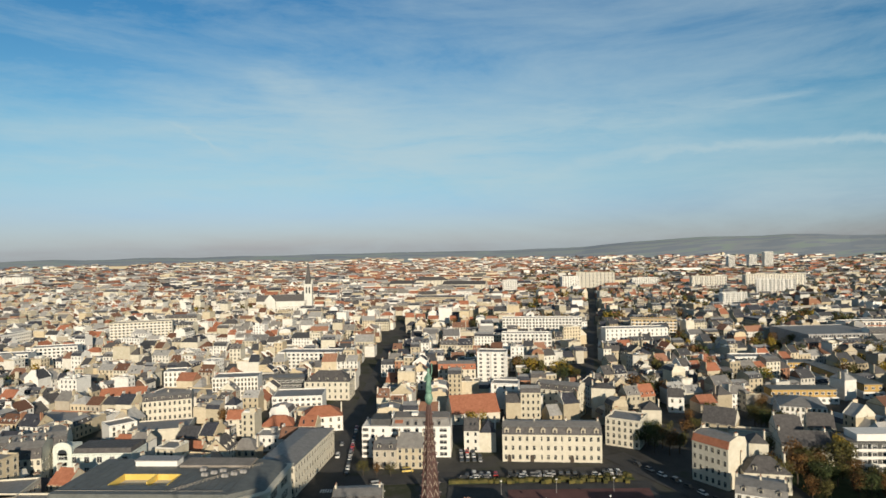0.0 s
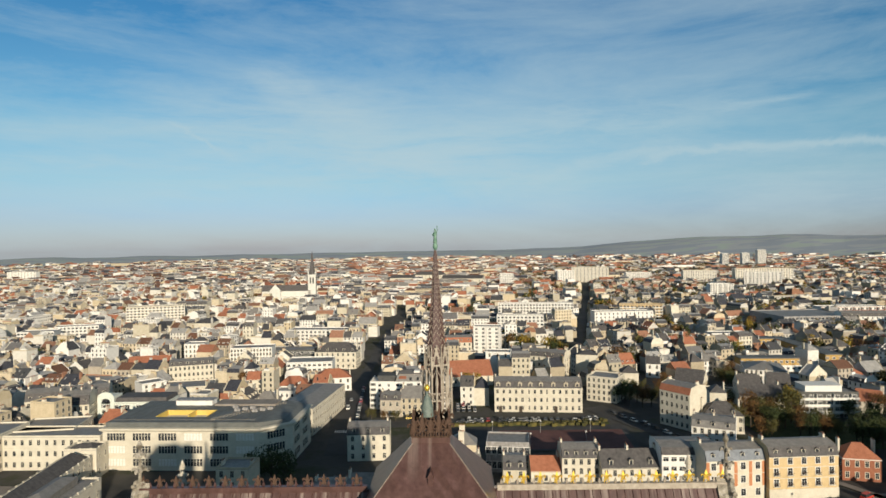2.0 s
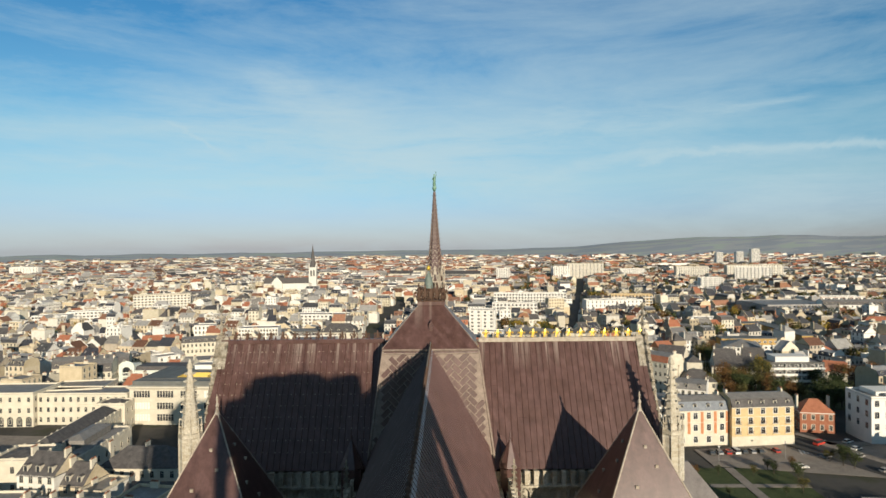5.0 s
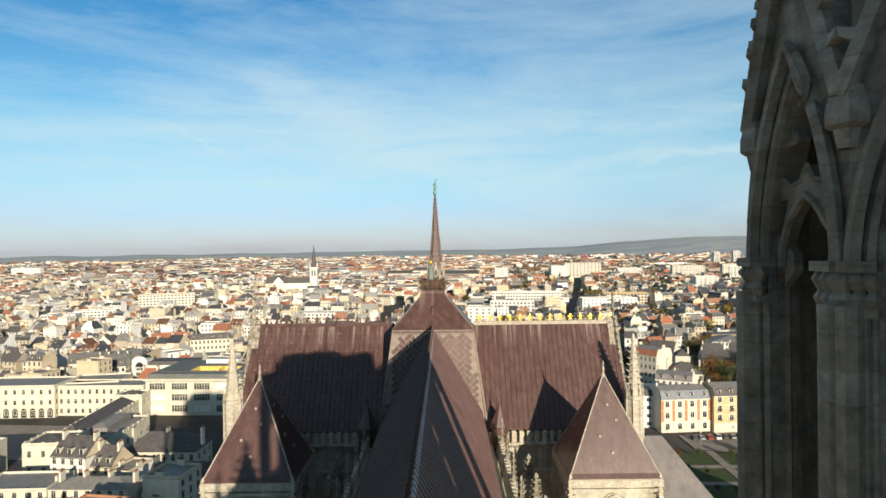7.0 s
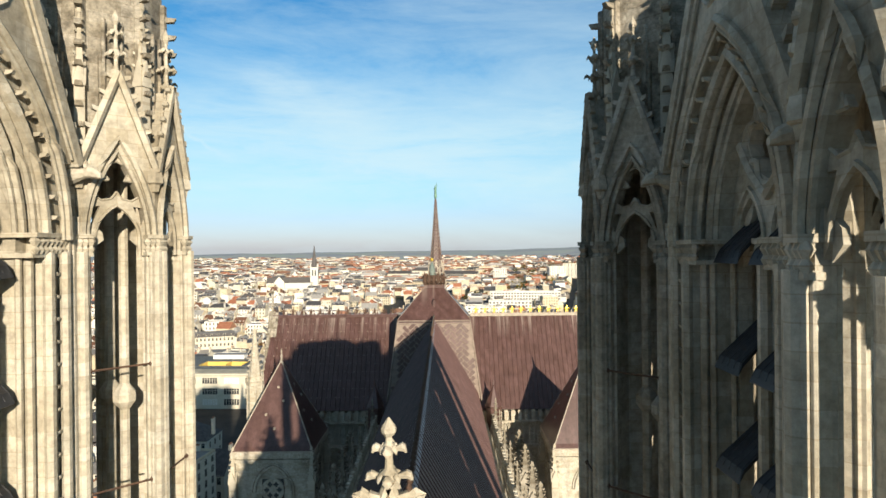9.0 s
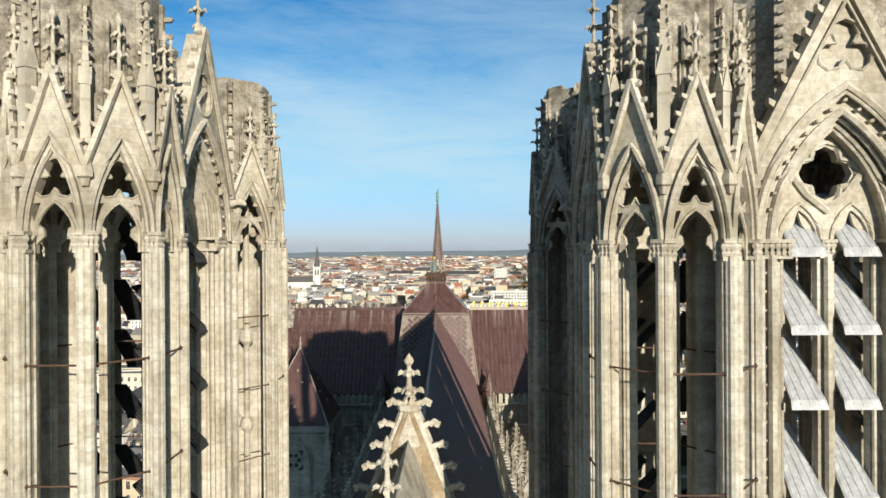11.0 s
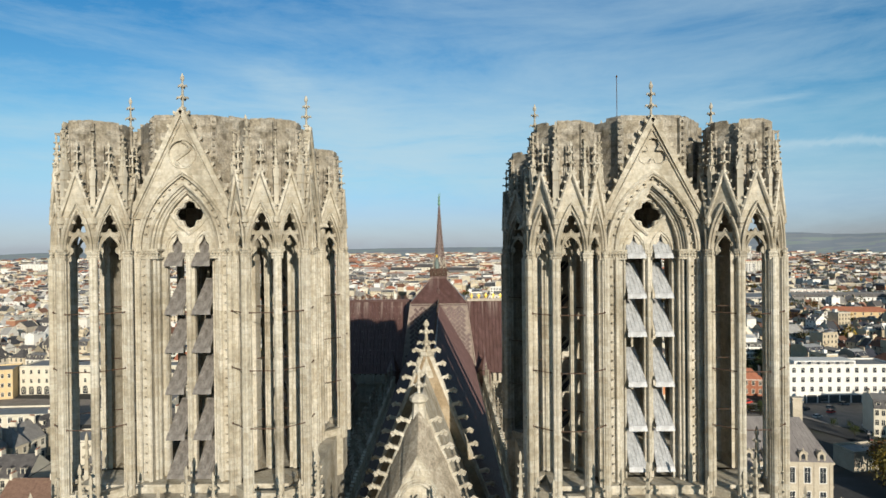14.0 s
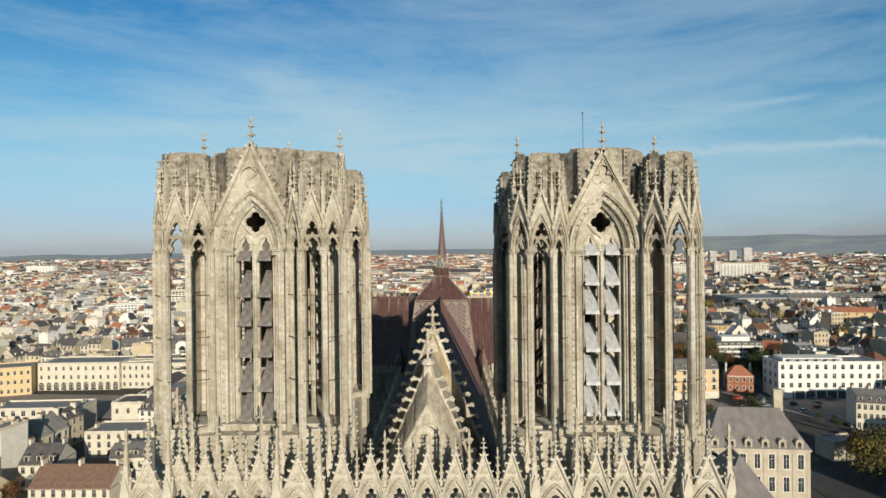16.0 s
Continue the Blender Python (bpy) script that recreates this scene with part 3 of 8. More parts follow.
def make_turret_drum():
    """Weathered octagonal stump over a turret, ribbed with crocketed shafts."""
    g = Geo()
    rot = math.pi / 8
    ragged_drum(g, 1.78, 76.9, 81.8, 0.3, 4)
    for k in range(8):
        d = Vector((math.cos(rot + k * math.pi / 4), math.sin(rot + k * math.pi / 4), 0))
        c = d * 1.78
        g.tube([c + Vector((0, 0, 76.9)), c + Vector((0, 0, 81.6 - 0.3 * (k % 3)))], 0.13, 5)
        crockets(g, c + d * 0.08 + Vector((0, 0, 76.6)), c + d * 0.08 + Vector((0, 0, 81.4)), 9, 0.24, d)
        q = Vector((math.cos(k * math.pi / 4), math.sin(k * math.pi / 4), 0))
        m = Matrix.Translation(q * 1.62) @ Matrix.Rotation(k * math.pi / 4, 4, "Z")
        g.box(-0.1, -0.3, 76.9, 0.14, 0.3, 79.4, 0, m)
        for sg in (-1, 1):
            g.tube([m @ Vector((0.16, sg * 0.2, 76.9)), m @ Vector((0.16, sg * 0.2, 80.4))], 0.06, 5)
    return g.mesh("turret_drum", [M_WORN])


def make_bay(hw, circle=False):
    """A tower face between two turrets: two-light window with a quatrefoil in stepped orders under a crocketed gable."""
    g = Geo()
    m = Matrix.Identity(4)
    back = lambda w: Matrix.Translation((0, w, 0))
    fz = min(hw, 3.0)
    foot = 82.0 - 1.9 * fz
    apex = 82.45 if circle else 82.0
    g.panel([(-hw, 57.5), (hw, 57.5), (hw, foot), (fz, foot), (0, apex), (-fz, foot), (-hw, foot)], [arch(2.05, 60.9, 78.3, Z_SPRING)], 0.45, m)
    g.panel(arch(2.2, 60.4, 78.55, Z_SPRING), [arch(1.68, 60.9, 77.85, Z_SPRING)], 0.4, back(0.4))
    lights = [[(u + c, v) for u, v in arch(0.54, Z_SILL, 75.45, 74.5)] for c in (-0.8, 0.8)]
    g.panel(arch(1.78, 60.4, 78.0, Z_SPRING), lights + [foil(0, 76.6, 0.8)], 0.3, back(0.78))
    for c in (-0.8, 0.8):
        g.tube([(u + c, 0.76, v) for u, v in arch(0.64, 74.4, 75.66, 74.5)[1:]], 0.06, 5)
        for sg in (-1, 1):
            g.panel([(c + sg * 0.56, 73.9), (c + sg * 0.4, 74.1), (c + sg * 0.2, 74.28), (c + sg * 0.3, 74.5), (c + sg * 0.3, 74.8), (c + sg * 0.14, 75.0), (c + sg * 0.1, 75.1), (c, 75.44), (c + sg * 0.56, 74.9)], [], 0.12, back(0.88))
    d = [(-1.2, 76.75), (-0.6, 75.95), (0, 75.45), (0.6, 75.95), (1.2, 76.75)]
    g.tube([(u, 0.74, v) for u, v in d], 0.13, 6)
    ring = foil(0, 76.6, 0.92, 4, 7)
    g.tube([(u, 0.76, v) for u, v in ring + ring[:1]], 0.08, 5)
    for u, w, r in ((2.62, -0.17, 0.12), (2.1, -0.1, 0.13), (1.86, 0.22, 0.1), (1.7, 0.36, 0.08), (0.0, 0.66, 0.13), (1.42, 0.7, 0.07)):
        for sg in ((-1, 1) if u else (1,)):
            g.tube([(sg * u, w, 58.5), (sg * u, w, 74.1)], r, 6)
    for w0, top, off, r in ((2.64, 79.05, -0.24, 0.12), (2.5, 78.85, -0.22, 0.06), (2.12, 78.35, -0.03, 0.12), (1.98, 78.2, 0.16, 0.08), (1.86, 78.05, 0.36, 0.1), (1.72, 77.9, 0.44, 0.07)):
        g.tube([(u, off, v) for u, v in arch(w0, 74.5, top, Z_SPRING, 10)[1:]], r, 6)
    for u0, u1, y0 in ((1.5, 2.72, -0.16), (-2.72, -1.5, -0.16), (-0.24, 0.24, 0.6)):
        g.box(u0, y0 + 0.04, 73.98, u1, 0.7, 74.08)
        g.box(u0, y0 - 0.07, 74.45, u1, 0.7, 74.56)
        n = int((u1 - u0) / 0.16)
        for j in range(n):
            g.lathe(u0 + (j + 0.5) * (u1 - u0) / n, y0 + 0.05, [(0.05, 74.06), (0.1, 74.16), (0.05, 74.24), (0.12, 74.36), (0.06, 74.47)], 5)
    for sg in (-1, 1):
        crockets(g, (sg * 2.36, 0.02, 61.2), (sg * 2.36, 0.02, 73.8), 23, 0.17, (0, -1, 0))
        x0, x1 = sorted((sg * 2.72, sg * hw))
        g.box(x0, -0.12, 73.98, x1, 0.1, 74.56)
        for u in (2.8, 3.0, 3.25, 3.6, 3.9):
            if u < hw:
                g.tube([(sg * u, -0.12, 58.5), (sg * u, -0.12, 75.0)], 0.09, 6)
    side = arch(2.56, 75.2, 78.95, Z_SPRING, 12)
    cut = [p for p in side[2:] if p[1] > foot + 0.02]
    tri = [(cut[0][0], foot), (fz, foot), (0, apex + 0.1), (-fz, foot), (-cut[0][0], foot)] + list(reversed(cut))
    n = 16
    if circle:
        sunk = [(0.82 * math.cos(2 * math.pi * k / n), 80.05 + 0.82 * math.sin(2 * math.pi * k / n)) for k in range(n)]
        g.tube([(0.4 * math.sin(math.pi * q), -0.08, 80.05 + q * 0.78) for q in [-1 + 0.125 * i for i in range(17)]], 0.12, 6)
    else:
        sunk = foil(0, 80.15, 0.86, 3, 7, math.pi / 2)
    g.panel(tri, [sunk], 0.35, back(-0.2))
    g.tube([(u, -0.21, v) for u, v in sunk + sunk[:1]], 0.05, 5)
    for k in range(-9, 10):
        q = arch(2.3, 75.2, 78.6, Z_SPRING, 10)[2:]
        q = q[k + 9 if k + 9 < len(q) else -1]
        p = Vector((q[0], -0.05, q[1]))
        crockets(g, p - Vector((0, 0, 0.1)), p + Vector((0, 0, 0.1)), 1, 0.16, (0, -1, 0))
    for sg in (-1, 1):
        e0, e1 = Vector((sg * (fz + 0.05), -0.16, foot)), Vector((0, -0.16, apex + 0.15))
        o = Vector((sg * 0.885, 0, 0.466)) * 0.14
        w = Vector((0, 0.2, 0))
        g.loft([[p - o - w, p + o - w, p + o * 1.3 + w, p - o + w] for p in (e0, e1)])
        g.tube([e0 + Vector((-sg * 0.28, -0.12, 0.1)), e1 - Vector((0, 0.12, 0.62))], 0.05, 5)
        crockets(g, e0.lerp(e1, 0.06), e1, 8, 0.33, (sg * 0.885, 0, 0.466))
        # gargoyle at the gable's foot
        x = sg * (fz + 0.1)
        neck = lambda y, z, r: [(x + r * math.cos(q), y, z + r * 1.15 * math.sin(q)) for q in [k * math.pi / 4 for k in range(8)]]
        g.loft([neck(0.1, foot - 0.3, 0.22), neck(-0.2, foot - 0.24, 0.17), neck(-0.42, foot - 0.2, 0.11), neck(-0.55, foot - 0.16, 0.15), neck(-0.7, foot - 0.2, 0.13), neck(-0.84, foot - 0.28, 0.06)])
        for e in (-1, 1):
            g.lathe(x + e * 0.1, -0.5, [(0.05, foot - 0.08), (0.07, foot), (0.01, foot + 0.13)], 5)
    fleuron(g, 0, 0.0, apex - 0.1, apex + 2.35, 0.34)
    return g.mesh("window_bay", [M_STONE])


def make_louvre(mat):
    """Steep lead hood, flared and turned down at its lower edge, with standing seams."""
    g = Geo()
    g.loft([[(-0.66, -0.03, -0.02), (0.66, -0.03, -0.02), (0.66, 0.0, 0.06), (-0.66, 0.0, 0.06)],
            [(-0.62, 0.12, 0.2), (0.62, 0.12, 0.2), (0.62, 0.08, 0.26), (-0.62, 0.08, 0.26)],
            [(-0.54, 0.85, 0.92), (0.54, 0.85, 0.92), (0.54, 0.82, 0.98), (-0.54, 0.82, 0.98)],
            [(-0.42, 1.85, 1.95), (0.42, 1.85, 1.95), (0.42, 1.85, 2.03), (-0.42, 1.85, 2.03)]])
    for u in (-0.56, -0.3, 0.0, 0.3, 0.56):
        g.tube([(u * 1.1, 0.02, 0.1), (u, 0.09, 0.27), (u * 0.89, 0.825, 0.985), (u * 0.73, 1.85, 2.03)], 0.02, 4)
    return g.mesh("louvre", [mat])


def make_tie():
    g = Geo()
    g.tube([(-0.7, 0, 0), (0.7, 0, 0)], 0.03, 5)
    for u in (-0.7, 0.7):
        g.lathe(u, 0, [(0.02, -0.08), (0.07, 0), (0.02, 0.08)], 6)
    return g.mesh("tie_rod", [M_IRON])


TURRET, DRUM, TIE = make_turret(M_STONE), make_turret_drum(), make_tie()
# the turrets beside the nave are walled up on the side of the roof
REAR_TURRETS = make_turret(M_DARKSTONE, (4, 5)), make_turret(M_STONE, (4,))
LOUVRES = make_louvre(M_PALEZINC), make_louvre(M_OLDLEAD), make_louvre(M_SHADELEAD)
# heights of the hoods' lower edges
HOODS = ((74.05, 71.7, 69.45, 66.5, 63.9, 61.5), (73.55, 70.7, 68.45, 66.0, 63.3, 60.95))
BAYS = [(make_bay(T_DX - 1.95, c), make_bay((T_YE - T_YW) / 2 - 1.95, c)) for c in (False, True)]


def bell_tower(name, cx, dz, circle):
    narrow, wide = BAYS[circle]
    g = Geo()
    hy = (T_YE - T_YW) / 2
    g.box(-T_DX - 1.9, -hy - 1.9, 0, T_DX + 1.9, hy + 1.9, 60.5)
    g.box(-T_DX - 1.0, -hy - 0.7, 60.5, T_DX + 1.0, hy + 0.7, 61.0)
    for px in (-1, 1):
        for py in (-1, 1):
            x0, x1 = sorted((px * (T_DX - 2.45), px * (T_DX - 1.45)))
            y0, y1 = sorted((py * (hy - 2.45), py * (hy - 1.45)))
            g.box(x0, y0, 60.5, x1, y1, 77.5)
    rot = math.pi / 8
    sq = Matrix.Diagonal((1, 1.35, 1, 1))
    ragged_drum(g, 4.5, 78.3, 82.5, 0.34, 7, 1, sq)
    for k in range(8):
        d = Vector((math.cos(rot + k * math.pi / 4), math.sin(rot + k * math.pi / 4), 0))
        c = sq @ (d * 4.5)
        g.box(-0.16, -0.16, 78.3, 0.16, 0.16, 82.2, 1, Matrix.Translation(c) @ Matrix.Rotation(rot + k * math.pi / 4, 4, "Z"))
        crockets(g, c + d * 0.1 + Vector((0, 0, 78.6)), c + d * 0.1 + Vector((0, 0, 82.1)), 10, 0.2, d, 1)
    for k, (d, half) in enumerate(((hy + 0.1, T_DX - 1.9), (T_DX + 0.85, hy - 1.9)) * 2):
        mm = spin(k, 4) @ Matrix.Translation((0, -d, 0))
        for sg in (-1, 1):
            x0, x1 = sorted((sg * 1.5, sg * half))
            g.box(x0, 0.5, 76.0, x1, 1.3, 78.4, 1, mm)
    # squinch walls between the stump and the turrets, each with a narrow arched opening
    for px in (-1, 1):
        for py in (-1, 1):
            a, b = Vector((px * (T_DX - 1.0), py * (hy - 2.6), 0)), Vector((px * (T_DX - 2.4), py * (hy - 1.3), 0))
            v = (b - a).normalized()
            n = Vector((-v.y, v.x, 0))
            mm = Matrix.Translation((a + b) / 2) @ Matrix(((v.x, n.x, 0, 0), (v.y, n.y, 0, 0), (0, 0, 1, 0), (0, 0, 0, 1)))
            g.panel([(-1.1, 76.5), (1.1, 76.5), (1.1, 81.0), (-1.1, 81.0)], [arch(0.3, 77.2, 80.2, 79.7, 4)], 0.35, mm, 1)
    tower = part(name, g, [M_STONE, M_WORN], cathedral, "cream limestone bell tower without a spire", m=Matrix.Translation((cx, T_CY, dz)))
    hy = (T_YE - T_YW) / 2
    for sx in (-1, 1):
        for sy in (-1, 1):
            at = Matrix.Translation((sx * T_DX, sy * hy, 0))
            if sy > 0:
                at = at @ Matrix.Diagonal((1.09, 1.09, 1, 1))
            walled = sy > 0 and sx == (1 if circle else -1)
            part("corner_turret", REAR_TURRETS[circle] if walled else TURRET, None, tower, m=at)
            part("turret_drum", DRUM, None, tower, "dark weathered stone stump", m=at)
            for k in range(8):
                a = math.pi / 8 + k * math.pi / 4
                pinnacle(tower, sx * T_DX + 2.06 * math.cos(a), sy * hy + 2.06 * math.sin(a), 76.6, 81.2 + 0.5 * ((k * 7) % 3 - 1), 0.56, a)
            for k in range(8):
                for z in ((64.6, 67.8, 71.0) if k in (0, 1, 7, 4) or sy < 0 else (67.8,)):
                    part("tie_rod", TIE, None, tower, m=at @ spin(k) @ Matrix.Translation((0, -2.2, z)))
    for k, (mesh, d, w) in enumerate(((narrow, hy + 0.1, 0), (wide, T_DX + 0.85, 1), (narrow, hy + 0.1, 0), (wide, T_DX + 0.85, 1))):
        at = spin(k, 4) @ Matrix.Translation((0, -d, 0))
        part("window_bay", mesh, None, tower, m=at)
        for c in (-0.8, 0.8):
            for z in HOODS[circle]:
                part("louvre", LOUVRES[circle if k == 0 else 2], None, tower, ("pale zinc louvre hood", "stained dark lead louvre hood")[circle] if k == 0 else "lead louvre hood coloured near black for shade", m=at @ Matrix.Translation((c, 0.25, z)) @ Matrix.Diagonal((0.85, 1, 1, 1)))
    return tower


north_tower = bell_tower("north_tower", -13.65, 0.32, True)
south_tower = bell_tower("south_tower", 13.6, 0.0, False)
rod = Geo()
rod.tube([(0, 0, 80), (0, 0, 86.8)], 0.025, 5)
rod.lathe(0, 0, [(0.02, 86.7), (0.08, 86.8), (0.02, 86.9)], 6)
part("lightning_rod", rod, M_IRON, south_tower, "thin iron rod", m=Matrix.Translation((0.3, 2.5, 0)))

# west front body with the arcaded gallery along its top
g = Geo()
g.box(-20, -7.2, 0, 20, -2.5, 56.2)
g.box(-20, -2.5, 0, 20, 13, 49.0)
part("west_front", g, M_STONE, cathedral, "broad cream limestone front wall")


def make_gallery_bay():
    g = Geo()
    m = Matrix.Identity(4)
    w = 0.9
    g.panel([(-w, 54.5), (w, 54.5), (w, 57.7), (0, 60.3), (-w, 57.7)], [arch(0.62, 54.9, 58.5, 57.0)], 0.35, m)
    g.panel(arch(0.66, 54.9, 58.55, 57.0), [foil(0, 57.55, 0.45, 3, 5, math.pi / 2), arch(0.42, 55.0, 57.0, 56.3)], 0.12, Matrix.Translation((0, 0.2, 0)))
    for r0, r in ((0.68, 0.07), (0.8, 0.05)):
        g.tube([(u, -0.05, v) for u, v in arch(r0, 55, 58.55 + (r0 - 0.62) * 1.5, 57.0)[1:]], r, 5)
    foilpts = foil(0, 59.15, 0.24, 3, 5, math.pi / 2)
    g.tube([(u, -0.03, v) for u, v in foilpts + foilpts[:1]], 0.035, 4)
    for sg in (-1, 1):
        e0, e1 = Vector((sg * w, -0.05, 57.7)), Vector((0, -0.05, 60.45))
        g.tube([e0, e1], 0.08, 5)
        crockets(g, e0, e1, 5, 0.2, (sg * 0.94, 0, 0.33))
    fleuron(g, 0, 0.1, 60.2, 61.4, 0.22)
    return g.mesh("gallery_gable", [M_STONE])


GALLERY = make_gallery_bay()
for sx in (-1, 1):
    for x in [14.0 + 1.78 * k for k in (-1.5, -0.5, 0.5, 1.5)]:
        part("gallery_gable", GALLERY, None, cathedral, m=Matrix.Translation((sx * x, -8.0, 0.6)))
    for x in (8.5, 18.5):
        part("gallery_gable", GALLERY, None, cathedral, m=Matrix.Translation((sx * x, -8.7, -5.5)) @ Matrix.Diagonal((1.45, 1.3, 1.1, 1)))
        for dx in (-1.4, 1.4):
            pinnacle(cathedral, sx * x + dx, -8.6, 54.5, 63.0, 0.55)
for k in range(-3, 4):
    part("gallery_gable", GALLERY, None, cathedral, m=Matrix.Translation((1.9 * k, -8.0, 0.6)))
for k in range(-3, 3):
    pinnacle(cathedral, 1.9 * k + 0.95, -7.7, 54.5, 61.3 + (1.2 if k in (-2, 1) else 0), 0.42)
for sx in (-1, 1):
    for k in range(5):
        pinnacle(cathedral, sx * (14 + 1.78 * (k - 2)), -7.7, 55, 61.6 + 0.5 * (k % 2), 0.42)
    for k, (x, y) in enumerate(((6.3, -4.6), (6.9, -6.2), (10.4, -6.0), (11.6, -6.4), (13.2, -6.0), (14.8, -6.0), (16.4, -6.4), (17.2, -6.0), (19.6, -6.2), (19.8, -3.5), (5.6, -3.2), (20.0, -0.5))):
        pinnacle(cathedral, sx * x, y, 56.2, 62.6 + 0.45 * ((k * 5) % 4), 0.5, 0.3 * k)

# west gable of the nave: crocketed rear gable, stone-slab saddle, and a front gable with wide weathered copings round a blind arch
GY, FY, BY, GX = 10.9, -0.8, 1.7, -0.2
g = Geo()
g.panel([(-6.2, 51), (6.2, 51), (0, 66.8)], [], 1.1, Matrix.Translation((0, GY, 0)), 1)
g.loft([[(GX - 5.7, BY, 51), (GX, BY, 64.5), (GX + 5.7, BY, 51)], [(-5.5, GY, 51), (0, GY, 65.0), (5.5, GY, 51)]], 0)
front = Matrix.Translation((GX, FY, 0))
g.panel([(-6.1, 51.2), (6.1, 51.2), (0, 62.45)], [arch(0.92, 52.0, 60.75, 59.8, 10)], 0.35, front)
g.panel([(-1.2, 51.2), (1.2, 51.2), (1.2, 60.0), (0.5, 61.2), (-0.5, 61.2), (-1.2, 60.0)], [], 0.12, Matrix.Translation((GX, FY + 0.45, 0)))
for w0, r in ((0.98, 0.09), (1.16, 0.07)):
    g.tube([(GX + u, FY - 0.03, v) for u, v in arch(w0, 52, 60.8 + (w0 - 0.95), 59.8, 10)[1:]], r, 6)
for sg in (-1, 1):
    for u, top in ((1.07, 59.8), (1.75, 59.0), (2.35, 57.9)):
        g.tube([(GX + sg * u, FY - 0.06, 51.3), (GX + sg * u, FY - 0.06, top)], 0.11, 6)
        g.lathe(GX + sg * u, FY - 0.06, [(0.12, top - 0.3), (0.2, top - 0.05), (0.08, top + 0.05)], 6)
    g.tube([(GX + sg * 0.42, FY - 0.02, 61.1), (GX + sg * 0.2, FY - 0.02, 61.3), (GX + sg * 0.12, FY - 0.02, 61.7)], 0.06, 5)
g.lathe(GX, FY + 0.1, [(0.3, 51.5), (0.36, 57.2), (0.26, 59.1), (0.18, 59.3), (0.24, 59.6), (0.2, 59.9), (0.03, 60.1)], 8)
# sloping copings laid in slabs, stepped a little at every joint
NS = 7
for sg in (-1, 1):
    fo, ft = Vector((GX + sg * 6.1, FY, 51.2)), Vector((GX, FY, 62.5))
    bo, bt = Vector((GX + sg * 6.0, BY, 51.2)), Vector((GX, BY, 64.95))
    for k in range(NS):
        q = [fo.lerp(ft, k / NS), fo.lerp(ft, (k + 1) / NS), bo.lerp(bt, (k + 1) / NS), bo.lerp(bt, k / NS)]
        n = Vector((sg * 0.75, -0.3, 0.55)).normalized()
        out = [q[0] + n * 0.13, q[1] + n * 0.03, q[2] + n * 0.03, q[3] + n * 0.13]
        vs8 = [p - n * 0.25 for p in q] + out
        g.add(vs8, [(0, 1, 2, 3), (4, 5, 6, 7), (0, 1, 5, 4), (1, 2, 6, 5), (2, 3, 7, 6), (3, 0, 4, 7)], 2)
    g.tube([bo + Vector((0, 0.1, 0.1)), bt + Vector((0, 0.1, 0.1))], 0.17, 6)
    g.tube([fo + Vector((0, -0.02, 0)), ft + Vector((0, -0.02, 0))], 0.07, 5)
    e0, e1 = Vector((sg * 6.2, GY + 0.3, 51.2)), Vector((0, GY + 0.3, 67.0))
    g.tube([e0, e1], 0.2, 6)
    g.tube([e0 + Vector((0, 0.7, 0)), e1 + Vector((0, 0.7, 0))], 0.2, 6)
    d = Vector((sg * 0.93, 0, 0.36))
    # each crocket ends in a curled leaf
    for c0, c1, num, size, r in ((e0, e1, 15, 0.4, 0.15), (bo.lerp(bt, 0.08), bo.lerp(bt, 0.94), 14, 0.36, 0.14)):
        crockets(g, c0, c1, num, size, d)
        for k in range(num):
            c = c0.lerp(c1, (k + 0.5) / num) + d * 0.42
            g.tube([c, c + d * 0.3 + Vector((0, 0, 0.1)), c + d * 0.46 - Vector((0, 0, 0.06)), c + d * 0.36 - Vector((0, 0, 0.22))], r, 5)
fleuron(g, 0, GY + 0.5, 66.0, 69.1, 0.72)
g.lathe(0, GY + 0.5, [(0.75, 64.6), (0.5, 66.2), (0.62, 66.35), (0.62, 66.55), (0.4, 66.7)], 8)
fleuron(g, GX, BY, 64.9, 67.9, 0.5)
g.lathe(GX, BY, [(0.5, 64.0), (0.4, 65.0), (0.6, 65.15), (0.6, 65.35), (0.3, 65.6)], 8)
part("west_gable", g, [M_STONE, M_SLAB, M_COPING], cathedral, "steep stone gable with large leafy crockets")

# nave, choir and transept
RIDGE, EAVE, HALF = 62.4, 47.8, 8.7
CROSS = 103.0
for nm, lab, boxes in (("nave_wall", "tall cream limestone nave wall", [(-8.5, 13, 0, 8.5, 96, 46.2), (-7.1, 13, 46.2, 7.1, 96, 50.2)]), ("aisle_wall", "lower limestone aisle wall", [(8.5, 14, 0, 15.5, 94.5, 21.0)]), ("aisle_wall", "lower limestone aisle wall", [(-15.5, 14, 0, -8.5, 94.5, 21.0)]),
                       ("transept_wall", "tall cream limestone transept wall", [(-29.2, CROSS - 8.4, 0, 29.2, CROSS + 8.4, 47.4)]), ("choir_wall", "tall cream limestone choir wall", [(-8.5, CROSS + 8.4, 0, 8.5, 131, 47.4)])):
    g = Geo()
    for b in boxes:
        g.box(*b)
    part(nm, g, M_STONE, cathedral, lab)
g = Geo()
g.lathe(0, 131, [(8.5, 0), (8.5, 47.4)], 12, 0)
part("apse_wall", g, M_STONE, cathedral, "polygonal limestone apse wall")


